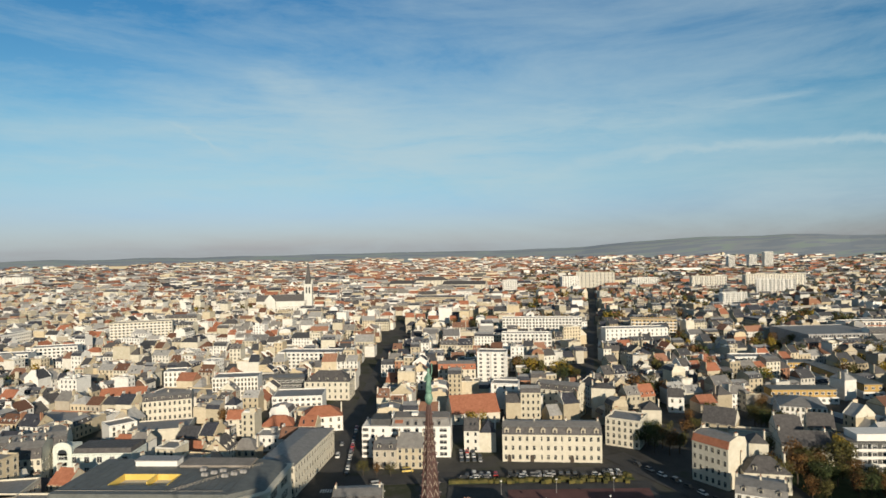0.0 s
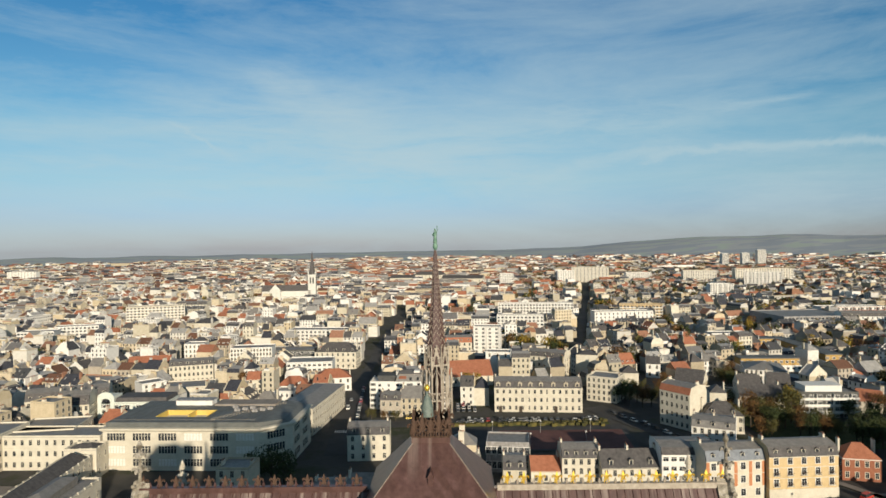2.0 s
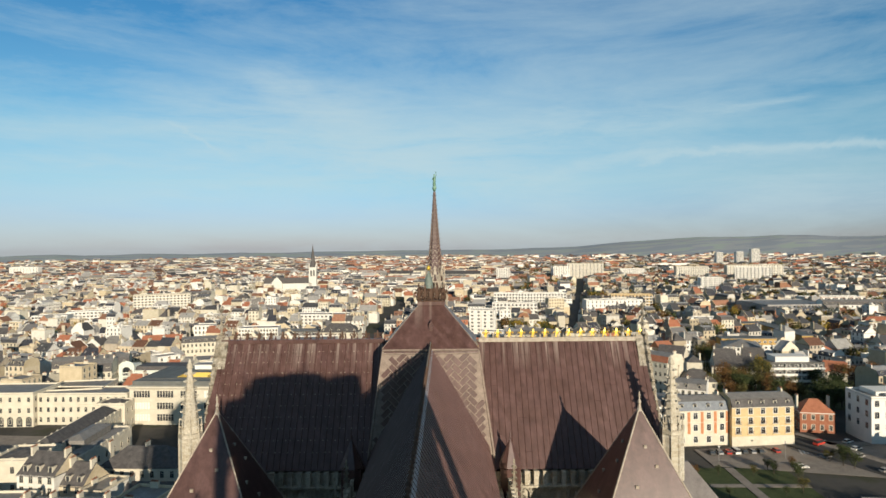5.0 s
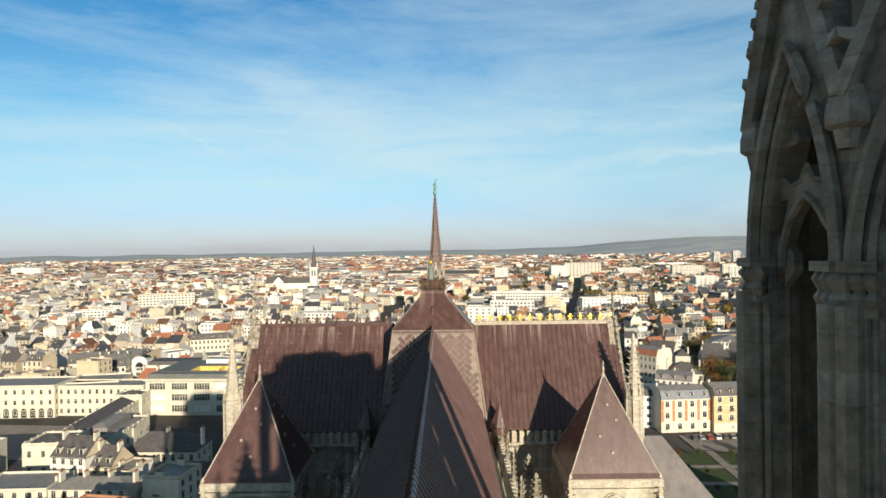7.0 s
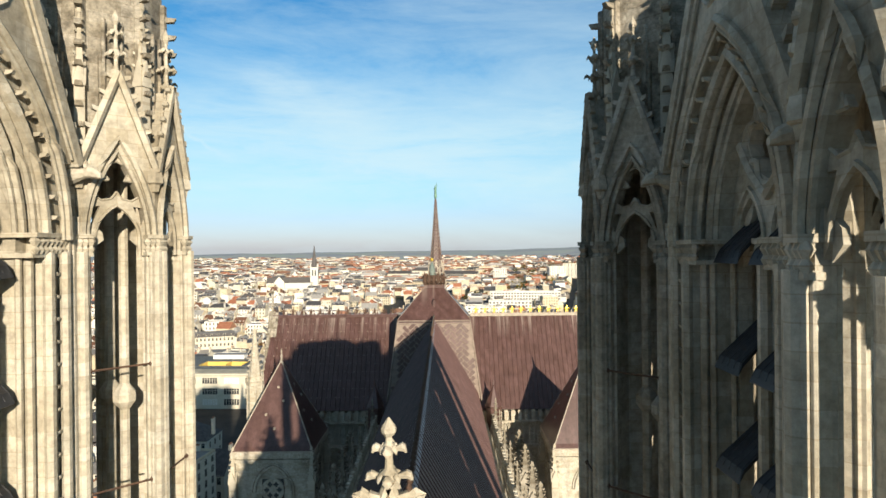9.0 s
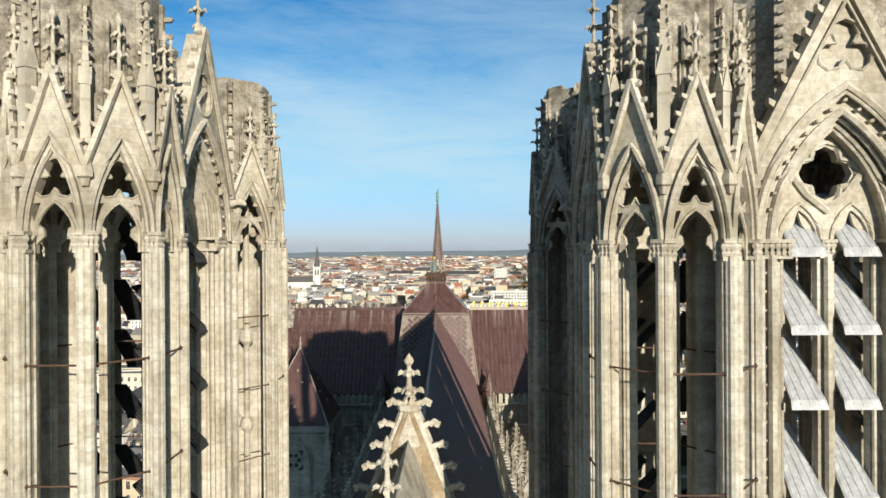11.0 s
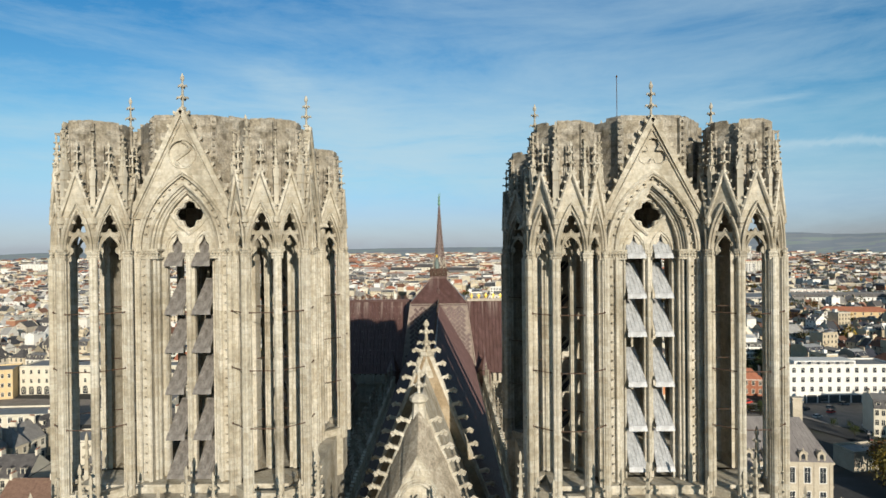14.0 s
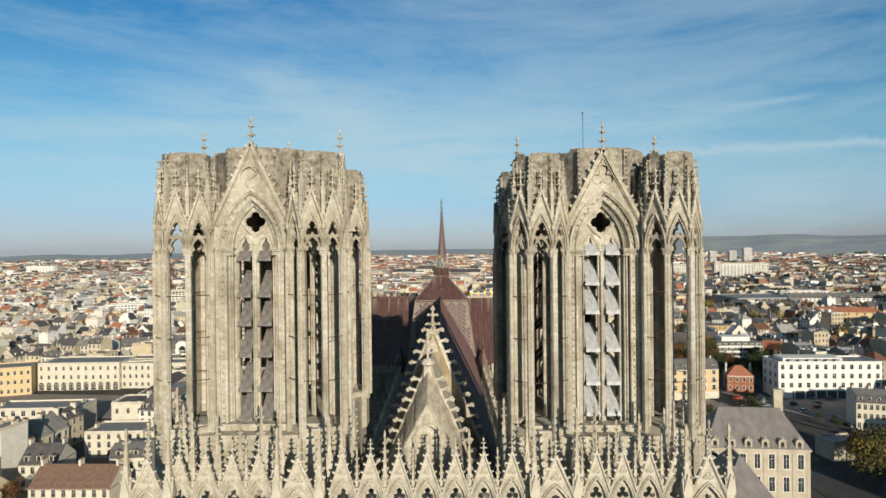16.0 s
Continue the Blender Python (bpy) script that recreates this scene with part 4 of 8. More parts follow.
def parapet(parent, x0, y0, x1, y1, z):
    """A parapet of upright stone blocks with dark gaps, over a string course and a blind arcade."""
    a, b = Vector((x0, y0, 0)), Vector((x1, y1, 0))
    d = (b - a).normalized()
    n = max(1, round((b - a).length / 1.15))
    m = Matrix.Translation(a) @ Matrix.Rotation(math.atan2(d.y, d.x), 4, "Z")
    L = (b - a).length / n
    g = Geo()
    for k in range(n):
        u = (k + 0.5) * L
        g.box(u - 0.27, -0.16, z - 1.7, u + 0.27, 0.16, z - 0.12, 0, m)
        g.box(u - 0.31, -0.2, z - 0.12, u + 0.31, 0.2, z, 0, m)
        g.tube(curve_of([(u + p, q) for p, q in arch(L * 0.36, z - 5.6, z - 2.3, z - 2.9, 4)[1:]], m, 0.3), 0.07, 4)
        g.lathe(*(m @ Vector((u + L / 2, 0.3, 0))).xy, [(0.09, z - 5.6), (0.09, z - 2.2)], 5)
    g.box(0, -0.4, z - 1.95, n * L, 0.3, z - 1.7, 0, m)
    g.box(0, -0.2, z - 6.0, n * L, 0.3, z - 5.6, 0, m)
    return part("parapet", g, M_STONE, parent, "stone parapet of upright blocks")


for sx in (-1, 1):
    parapet(cathedral, sx * 9.3, 15, sx * 9.3, 94, 47.8)
    a, b = sorted((sx * 10, sx * 29))
    parapet(cathedral, a, CROSS - 9.2, b, CROSS - 9.2, 47.8)
    for k in range(11):
        y = 17 + 7.2 * k
        pinnacle(cathedral, sx * 9.6, y, 42, 51.0, 0.62, 0.0, DARK_PINNACLE)
        g = Geo()
        g.box(-0.9, -0.8, 0, 0.9, 0.8, 36.5)
        g.loft([[(-sx * 0.6, -0.3, 32.0), (-sx * 0.6, 0.3, 32.0), (-sx * 0.6, 0.3, 33.0), (-sx * 0.6, -0.3, 33.0)],
                [(-sx * 4.6, -0.3, 38.0), (-sx * 4.6, 0.3, 38.0), (-sx * 4.6, 0.3, 39.2), (-sx * 4.6, -0.3, 39.2)]])
        b = part("flying_buttress", g, M_STONE, cathedral, m=Matrix.Translation((sx * 13.2, y, 0)))
        pinnacle(b, 0, 0, 36.0, 46.0, 1.25, 0.0, DARK_PINNACLE)


def slope_rolls(g, a0, a1, b0, b1, step, r=0.045):
    """Raised seams from the eave line a0-a1 up to the ridge line b0-b1."""
    a0, a1, b0, b1 = map(Vector, (a0, a1, b0, b1))
    n = int((a1 - a0).length / step)
    for k in range(n + 1):
        p, q = a0.lerp(a1, k / n), b0.lerp(b1, k / n)
        d = (a1 - a0).normalized()
        up = (q - p).cross(d).normalized()
        up = up if up.z > 0 else -up
        g.add([p - d * r, p + d * r, p + up * r * 1.6, q - d * r, q + d * r, q + up * r * 1.6], [(0, 2, 5, 3), (2, 1, 4, 5), (0, 1, 2)])


def ridge_roof(name, x0, y0, x1, y1, label, half=HALF, eave=EAVE):
    """A steep lead roof along the line from (x0, y0) to (x1, y1)."""
    a, b = Vector((x0, y0, 0)), Vector((x1, y1, 0))
    d = (b - a).normalized()
    s = Vector((d.y, -d.x, 0)) * half
    up, lo = Vector((0, 0, RIDGE)), Vector((0, 0, eave))
    g = Geo()
    vs = [a + s + lo, b + s + lo, b - s + lo, a - s + lo, a + up, b + up]
    g.add(vs, [(0, 1, 5, 4), (2, 3, 4, 5), (1, 2, 5), (3, 0, 4), (3, 2, 1, 0)])
    roof = part(name, g, M_LEAD_STAINED if name == "transept_roof" else M_LEAD, cathedral, label)
    for sg in (1, -1):
        r = Geo()
        n = s * sg
        slope_rolls(r, a + n + lo, b + n + lo, a + up, b + up, 0.78)
        for k in range(1, 8):
            t = k / 8
            p, q = (a + n + lo).lerp(a + up, t), (b + n + lo).lerp(b + up, t)
            r.tube([p, q], 0.02, 4)
        tagged(part("lead_roll", r, M_LEAD, roof), kind="stuff")
    r = Geo()
    r.tube([a + up, b + up], 0.13, 8)
    part("ridge_roll", r, M_BROWNLEAD, roof, "brownish lead ridge roll")
    if name == "nave_roof":
        # pale flashing on both sides of the ridge, and its row of worn iron knobs
        for sg in (1, -1):
            f = Geo()
            down = (s * sg + lo - up).normalized()
            out = Vector((sg * 0.9, 0, 0.43)) * 0.03
            f.loft([[p + up + down * 0.1 + out, p + up + down * 0.55 + out, p + up + down * 0.55 - out, p + up + down * 0.1 - out] for p in (a, b)])
            part("ridge_flashing", f, M_FLASHING, roof, "pale blue-grey lead flashing")
        k = Geo()
        n = int((b - a).length / 0.85)
        for i in range(n):
            p = a.lerp(b, (i + 0.5) / n)
            k.lathe(p.x, p.y, [(0.08, RIDGE + 0.08), (0.07, RIDGE + 0.3), (0.17, RIDGE + 0.42), (0.15, RIDGE + 0.55), (0.05, RIDGE + 0.72)], 6)
        tagged(part("ridge_crest", k, M_IRON, roof, "row of worn iron crest knobs"), kind="stuff")
    return roof


nave_roof = ridge_roof("nave_roof", 0, 11.9, 0, 97.5, "steep brown lead nave roof with raised seams", 7.2, 50.3)
transept_roof = ridge_roof("transept_roof", -29, CROSS, 29, CROSS, "steep brown lead transept roof, partly shaded by the towers")
choir_roof = ridge_roof("choir_roof", 0, 104, 0, 131, "steep brown lead choir roof")
g = Geo()
g.loft([[(8.9 * math.cos(a), 131 + 8.9 * math.sin(a), EAVE) for a in [math.pi * k / 8 for k in range(9)]],
        [(0.2 * math.cos(a), 131 + 0.2 * math.sin(a), RIDGE) for a in [math.pi * k / 8 for k in range(9)]]])
part("apse_roof", g, M_LEAD, cathedral)

# rows of small pale roof hooks on the transept's west slope
g = Geo()
for sx in (-1,):
    for r in range(1, 11):
        t = r / 11.5
        z = RIDGE + (EAVE - RIDGE) * t
        y = CROSS - HALF * t
        for k in range(14):
            x = sx * (8.6 + 1.56 * k + 0.4 * (r % 2))
            if abs(x) < 28.6:
                g.box(x - 0.06, y - 0.12, z - 0.02, x + 0.06, y + 0.02, z + 0.08)
                g.box(x + 0.5, y - 0.1, z - 0.02, x + 0.57, y + 0.02, z + 0.06)
tagged(part("roof_hook", g, M_PALE, transept_roof, "rows of small pale roof hooks"), kind="stuff")

# crossing roof: steep skirt with a herringbone of pale strips, low hip above, iron cresting on the platform
crossing = Geo()
sq4 = lambda h, z: [(-h, CROSS - h, z), (h, CROSS - h, z), (h, CROSS + h, z), (-h, CROSS + h, z)]
crossing.loft([sq4(8.3, 45.5), sq4(6.05, 62.0), sq4(6.2, 62.0), sq4(6.2, 62.3), sq4(1.7, 67.4), sq4(1.85, 67.4), sq4(1.85, 67.9)])
crossing_roof = part("crossing_roof", crossing, M_CROSS_LEAD, cathedral, "brown lead hipped roof over the crossing")
strips, tiles = Geo(), Geo()
face = Matrix.Translation((0, CROSS - 8.3, 45.5)) @ Matrix.Rotation(-math.atan2(2.1, 16.5), 4, "X")
strips.panel([(-8.05, 0.2), (8.05, 0.2), (6.05, 16.4), (-6.05, 16.4)], [], 0.05, face @ Matrix.Translation((0, -0.03, 0)))
UNIT = 0.7
turn = Matrix.Rotation(math.pi / 4, 2)
for i in range(-30, 31):
    for j in range(-30, 31):
        for across in (0, 1):
            # herringbone of two-to-one sheets: each row of pairs steps one unit sideways
            bu, bv = (i * 4 + j, j) if not across else (i * 4 + j + 2, j - 1)
            w, h = (2, 1) if not across else (1, 2)
            cu, cv = turn @ Vector(((bu + w / 2) * UNIT, (bv + h / 2) * UNIT))
            cv += 8.2
            if not 0.8 < cv < 15.9 or abs(cu) > 7.5 - cv * 2.1 / 16.5:
                continue
            m = face @ Matrix.Translation((cu, -0.03, cv)) @ Matrix.Rotation(-math.pi / 4, 4, "Y")
            p, q = w * UNIT / 2 - 0.055, h * UNIT / 2 - 0.055
            tiles.loft([[(-p, 0, -q), (p, 0, -q), (p, 0, q), (-p, 0, q)], [(-p + 0.03, -0.05, -q + 0.03), (p - 0.03, -0.05, -q + 0.03), (p - 0.03, -0.05, q - 0.03), (-p + 0.03, -0.05, q - 0.03)]], 0, m)
tagged(part("herringbone_sheet", tiles, M_LEAD, crossing_roof, "brown lead sheets laid in a herringbone"), kind="stuff")
for z in (62.15, 61.7):
    strips.tube([(-6.15, CROSS - 6.25, z), (6.15, CROSS - 6.25, z)], 0.12, 5)
for sg in (-1, 1):
    strips.tube([(sg * 8.3, CROSS - 8.35, 45.6), (sg * 6.1, CROSS - 6.15, 62.0)], 0.16, 6)
    strips.tube([(sg * 6.2, CROSS - 6.2, 62.3), (sg * 1.75, CROSS - 1.75, 67.4)], 0.06, 5)
tagged(part("herringbone_strip", strips, M_STRIP, crossing_roof, "pale lead strips between the sheets"), kind="stuff")
g = Geo()
g.box(-0.22, CROSS - 4.45, 63.6, 0.22, CROSS - 4.0, 65.0)
g.add([(-0.3, CROSS - 4.5, 65.0), (0.3, CROSS - 4.5, 65.0), (0, CROSS - 4.5, 65.7), (-0.3, CROSS - 3.2, 65.0), (0.3, CROSS - 3.2, 65.0), (0, CROSS - 3.2, 65.7)], [(0, 1, 2), (0, 2, 5, 3), (1, 4, 5, 2)])
part("hatch", g, M_LEAD, crossing_roof)


def make_lily(mat, name):
    """Fleur-de-lis on a stem, about 1.4 high."""
    g = Geo()
    g.box(-0.07, -0.05, 0, 0.07, 0.05, 0.5)
    g.box(-0.3, -0.07, 0.42, 0.3, 0.07, 0.54)
    g.loft([[(-0.06, -0.05, 0.5), (0.06, -0.05, 0.5), (0.06, 0.05, 0.5), (-0.06, 0.05, 0.5)], [(-0.17, -0.07, 0.95), (0.17, -0.07, 0.95), (0.17, 0.07, 0.95), (-0.17, 0.07, 0.95)],
            [(-0.02, -0.02, 1.4), (0.02, -0.02, 1.4), (0.02, 0.02, 1.4), (-0.02, 0.02, 1.4)]])
    for sg in (-1, 1):
        g.tube([(sg * 0.05, 0, 0.5), (sg * 0.2, 0, 0.78), (sg * 0.4, 0, 0.98), (sg * 0.52, 0, 0.9), (sg * 0.5, 0, 0.72)], 0.085, 5)
        g.tube([(sg * 0.05, 0, 0.45), (sg * 0.2, 0, 0.3), (sg * 0.32, 0, 0.22)], 0.06, 5)
    return g.mesh(name, [mat])


GOLD_LILY, GREY_LILY = make_lily(M_GOLD, "gilded_lily"), make_lily(M_IRON, "lead_lily")
IRON_LILY = make_lily(M_IRON, "iron_lily")
LEAD_LILY = make_lily(M_DARK, "dark_lily")
for x0, x1 in ((-29, -6.4), (6.4, 29)):
    g = Geo()
    g.box(x0, CROSS - 0.3, 62.2, x1, CROSS + 0.3, 62.75)
    for k in range(int((x1 - x0) / 0.8)):
        g.lathe(x0 + 0.4 + 0.8 * k, CROSS, [(0.06, 62.7), (0.16, 62.9), (0.03, 63.25)], 5)
    part("ridge_crest", g, M_LEAD if x0 < 0 else M_PALE, transept_roof, "brown lead ridge cresting" if x0 < 0 else "pale lead ridge cresting")
for k in range(14):
    part("fleur_de_lis", GOLD_LILY, None, transept_roof, "gilded fleur-de-lis", m=Matrix.Translation((7.4 + 1.62 * k, CROSS, 62.6)) @ Matrix.Diagonal((0.9, 0.9, 0.95, 1)))
    part("fleur_de_lis", GREY_LILY, None, transept_roof, "brown lead fleur-de-lis", m=Matrix.Translation((-7.4 - 1.62 * k, CROSS, 62.6)) @ Matrix.Diagonal((0.9, 0.9, 0.95, 1)))
for k in range(48):
    y = 96.0 - 1.62 * k
    part("crest_leaf", LEAD_LILY, None, nave_roof, m=Matrix.Translation((0, y, 62.1)) @ Matrix.Rotation(math.pi / 2, 4, "Z") @ Matrix.Diagonal((0.8, 1, 0.9 if y > 80 else 0.4, 1)))

# iron cresting and clock bell on the crossing platform
g = Geo()
for k in range(4):
    m = Matrix.Translation((0, CROSS, 0)) @ spin(k, 4) @ Matrix.Translation((0, -1.75, 0))
    for i in range(-2, 3):
        u = i * 0.8
        part("iron_leaf", IRON_LILY, None, crossing_roof, m=m @ Matrix.Translation((u, 0, 67.9)) @ Matrix.Diagonal((1.15, 1.6, 1.35 + 0.35 * (i % 2), 1)))
        for sg in (-1, 1):
            g.tube([m @ Vector((u, 0, 67.8)), m @ Vector((u + sg * 0.25, -0.1, 68.1)), m @ Vector((u + sg * 0.34, -0.2, 68.5)), m @ Vector((u + sg * 0.14, -0.1, 68.75))], 0.07, 5)
    g.tube([m @ Vector((-1.8, 0, 67.95)), m @ Vector((1.8, 0, 67.95))], 0.1, 5)
    g.tube([m @ Vector((-1.8, 0, 68.75)), m @ Vector((1.8, 0, 68.75))], 0.06, 5)
part("iron_cresting", g, M_IRON, crossing_roof, "lacy dark iron cresting")
g = Geo()
bx, by = -0.35, CROSS - 0.4
for k in range(4):
    a = math.pi / 4 + k * math.pi / 2
    g.tube([(bx + 0.8 * math.cos(a), by + 0.8 * math.sin(a), 67.4), (bx + 0.55 * math.cos(a), by + 0.55 * math.sin(a), 70.0)], 0.06, 5)
part("bell_frame", g, M_IRON, crossing_roof)
g = Geo()
g.lathe(bx, by, [(0.66, 69.6), (0.6, 69.75), (0.57, 70.3), (0.5, 70.85), (0.34, 71.35), (0.12, 71.7), (0.06, 72.1)], 14)
part("bell", g, M_DULLCOPPER, crossing_roof, "dull grey-green bell", smooth=True)
g = Geo()
g.lathe(bx, by, [(0.02, 72.0), (0.2, 72.1), (0.3, 72.35), (0.2, 72.6), (0.04, 72.72)], 12)
part("ball", g, M_GOLD, crossing_roof, "gilded ball", smooth=True)

# angel spire over the apse
spire = thing("angel_spire", "", "")
spire.parent = cathedral
spire.matrix_basis = Matrix.Translation((0, 134.0, -0.3))
tagged(spire, "slender brown lead spire topped by a green figure")
g = Geo()
g.lathe(0, 0, [(0.8, 56), (0.8, 69.0), (1.62, 69.3), (1.62, 69.5), (0.8, 77.5), (0.14, 85.9)], 8, math.pi / 8)
for k in range(8):
    a = math.pi / 8 + k * math.pi / 4
    d = Vector((math.cos(a), math.sin(a), 0))
    g.tube([d * 1.62 + Vector((0, 0, 69.5)), d * 0.82 + Vector((0, 0, 77.5)), d * 0.16 + Vector((0, 0, 85.8))], 0.07, 5)
    crockets(g, d * 1.65 + Vector((0, 0, 69.8)), d * 0.85 + Vector((0, 0, 77.5)), 11, 0.2, d)
    crockets(g, d * 0.85 + Vector((0, 0, 77.5)), d * 0.2 + Vector((0, 0, 85.5)), 9, 0.16, d)
part("spire_cone", g, M_LEAD, spire)
g = Geo()
rad = lambda z: 1.62 - (z - 69.5) / 8.0 * 0.82 if z < 77.5 else 0.8 - (z - 77.5) / 8.4 * 0.66
for k in range(8):
    a = math.pi / 8 + k * math.pi / 4
    d, e = Vector((math.cos(a), math.sin(a), 0)), Vector((math.cos(a + math.pi / 4), math.sin(a + math.pi / 4), 0))
    z = 69.9
    while z < 84:
        st = 0.45 + rad(z) * 0.45
        r0, r1 = rad(z) + 0.02, rad(z + st) + 0.02
        g.tube([d * r0 + Vector((0, 0, z)), (d + e) * 0.5 * r1 + Vector((0, 0, z + st * 0.9)), e * r0 + Vector((0, 0, z))], 0.028 + 0.02 * r0, 4)
        z += st
tagged(part("chevron_strip", g, M_PALE, spire, "pale lead strips in chevrons"), kind="stuff")
g = Geo()
for k in range(8):
    a = math.pi / 8 + k * math.pi / 4
    d, e = Vector((math.cos(a), math.sin(a), 0)), Vector((math.cos(a + math.pi / 4), math.sin(a + math.pi / 4), 0))
    g.tube([d * 1.85 + Vector((0, 0, 56)), d * 1.8 + Vector((0, 0, 69.0))], 0.13, 6)
    g.lathe(d.x * 1.85, d.y * 1.85, [(0.2, 68.5), (0.16, 69.6), (0.03, 72.2)], 4, a)
    mid = (d + e) * 0.5
    g.tube([d * 1.8 + Vector((0, 0, 67.2)), mid * 1.85 + Vector((0, 0, 68.6)), e * 1.8 + Vector((0, 0, 67.2))], 0.09, 5)
    g.tube([d * 1.8 + Vector((0, 0, 68.2)), mid * 1.9 + Vector((0, 0, 70.6)), e * 1.8 + Vector((0, 0, 68.2))], 0.07, 5)
    for z in (64.0, 65.1):
        g.tube([d * 2.15 + Vector((0, 0, z)), e * 2.15 + Vector((0, 0, z))], 0.1, 5)
    for j in range(3):
        p, q = d.lerp(e, j / 3) * 2.15, d.lerp(e, (j + 1) / 3) * 2.15
        g.tube([p + Vector((0, 0, 64.0)), q + Vector((0, 0, 65.1))], 0.045, 4)
        g.tube([q + Vector((0, 0, 64.0)), p + Vector((0, 0, 65.1))], 0.045, 4)
for k in range(8):
    # gablets, inner posts and small pinnacles of the open stage
    a = k * math.pi / 4
    m = spin(k) @ Matrix.Translation((0, -1.75, 0))
    g.panel([(-0.6, 69.0), (0.6, 69.0), (0.06, 72.0), (-0.06, 72.0)], [arch(0.3, 69.2, 70.6, 69.8, 4)], 0.12, m)
    crockets(g, m @ Vector((-0.6, 0, 69.2)), m @ Vector((-0.06, 0, 71.9)), 4, 0.2, m.to_3x3() @ Vector((-1, 0, 0.2)))
    crockets(g, m @ Vector((0.6, 0, 69.2)), m @ Vector((0.06, 0, 71.9)), 4, 0.2, m.to_3x3() @ Vector((1, 0, 0.2)))
    d = Vector((math.cos(a), math.sin(a), 0))
    g.tube([d * 1.3 + Vector((0, 0, 60)), d * 1.3 + Vector((0, 0, 69.2))], 0.11, 6)
    g.lathe(d.x * 2.1, d.y * 2.1, [(0.16, 61), (0.16, 66.2), (0.24, 66.4), (0.04, 68.6)], 4, a)
    crockets(g, d * 2.2 + Vector((0, 0, 66.4)), d * 2.14 + Vector((0, 0, 68.5)), 4, 0.16, d)
part("arcade", g, M_PALE, spire, "open lead arcade with a ring balustrade")
g = Geo()
g.lathe(0, 0, [(0.05, 85.8), (0.3, 86.1), (0.38, 86.45), (0.3, 86.8), (0.08, 87.0)], 12)
part("orb", g, M_COPPER, spire, "green copper orb", smooth=True)
g = Geo()
g.lathe(0, 0, [(0.24, 86.9), (0.3, 87.1), (0.22, 87.9), (0.27, 88.3), (0.15, 88.6), (0.08, 88.68), (0.15, 88.8), (0.14, 88.98), (0.03, 89.1)], 10)
g.tube([(-0.2, 0, 88.4), (-0.34, -0.1, 88.2), (-0.3, -0.25, 88.0)], 0.07, 6)
g.tube([(0.2, 0, 88.4), (0.33, 0, 88.8), (0.3, -0.05, 89.5)], 0.06, 6)
g.loft([[(-0.1, 0.2, 88.5), (0.1, 0.2, 88.5), (0.1, 0.26, 88.5), (-0.1, 0.26, 88.5)], [(-0.32, 0.3, 88.2), (0.32, 0.3, 88.2), (0.32, 0.36, 88.2), (-0.32, 0.36, 88.2)], [(-0.1, 0.3, 87.4), (0.1, 0.3, 87.4), (0.1, 0.36, 87.4), (-0.1, 0.36, 87.4)]])
part("figure", g, M_COPPER, spire, smooth=True)

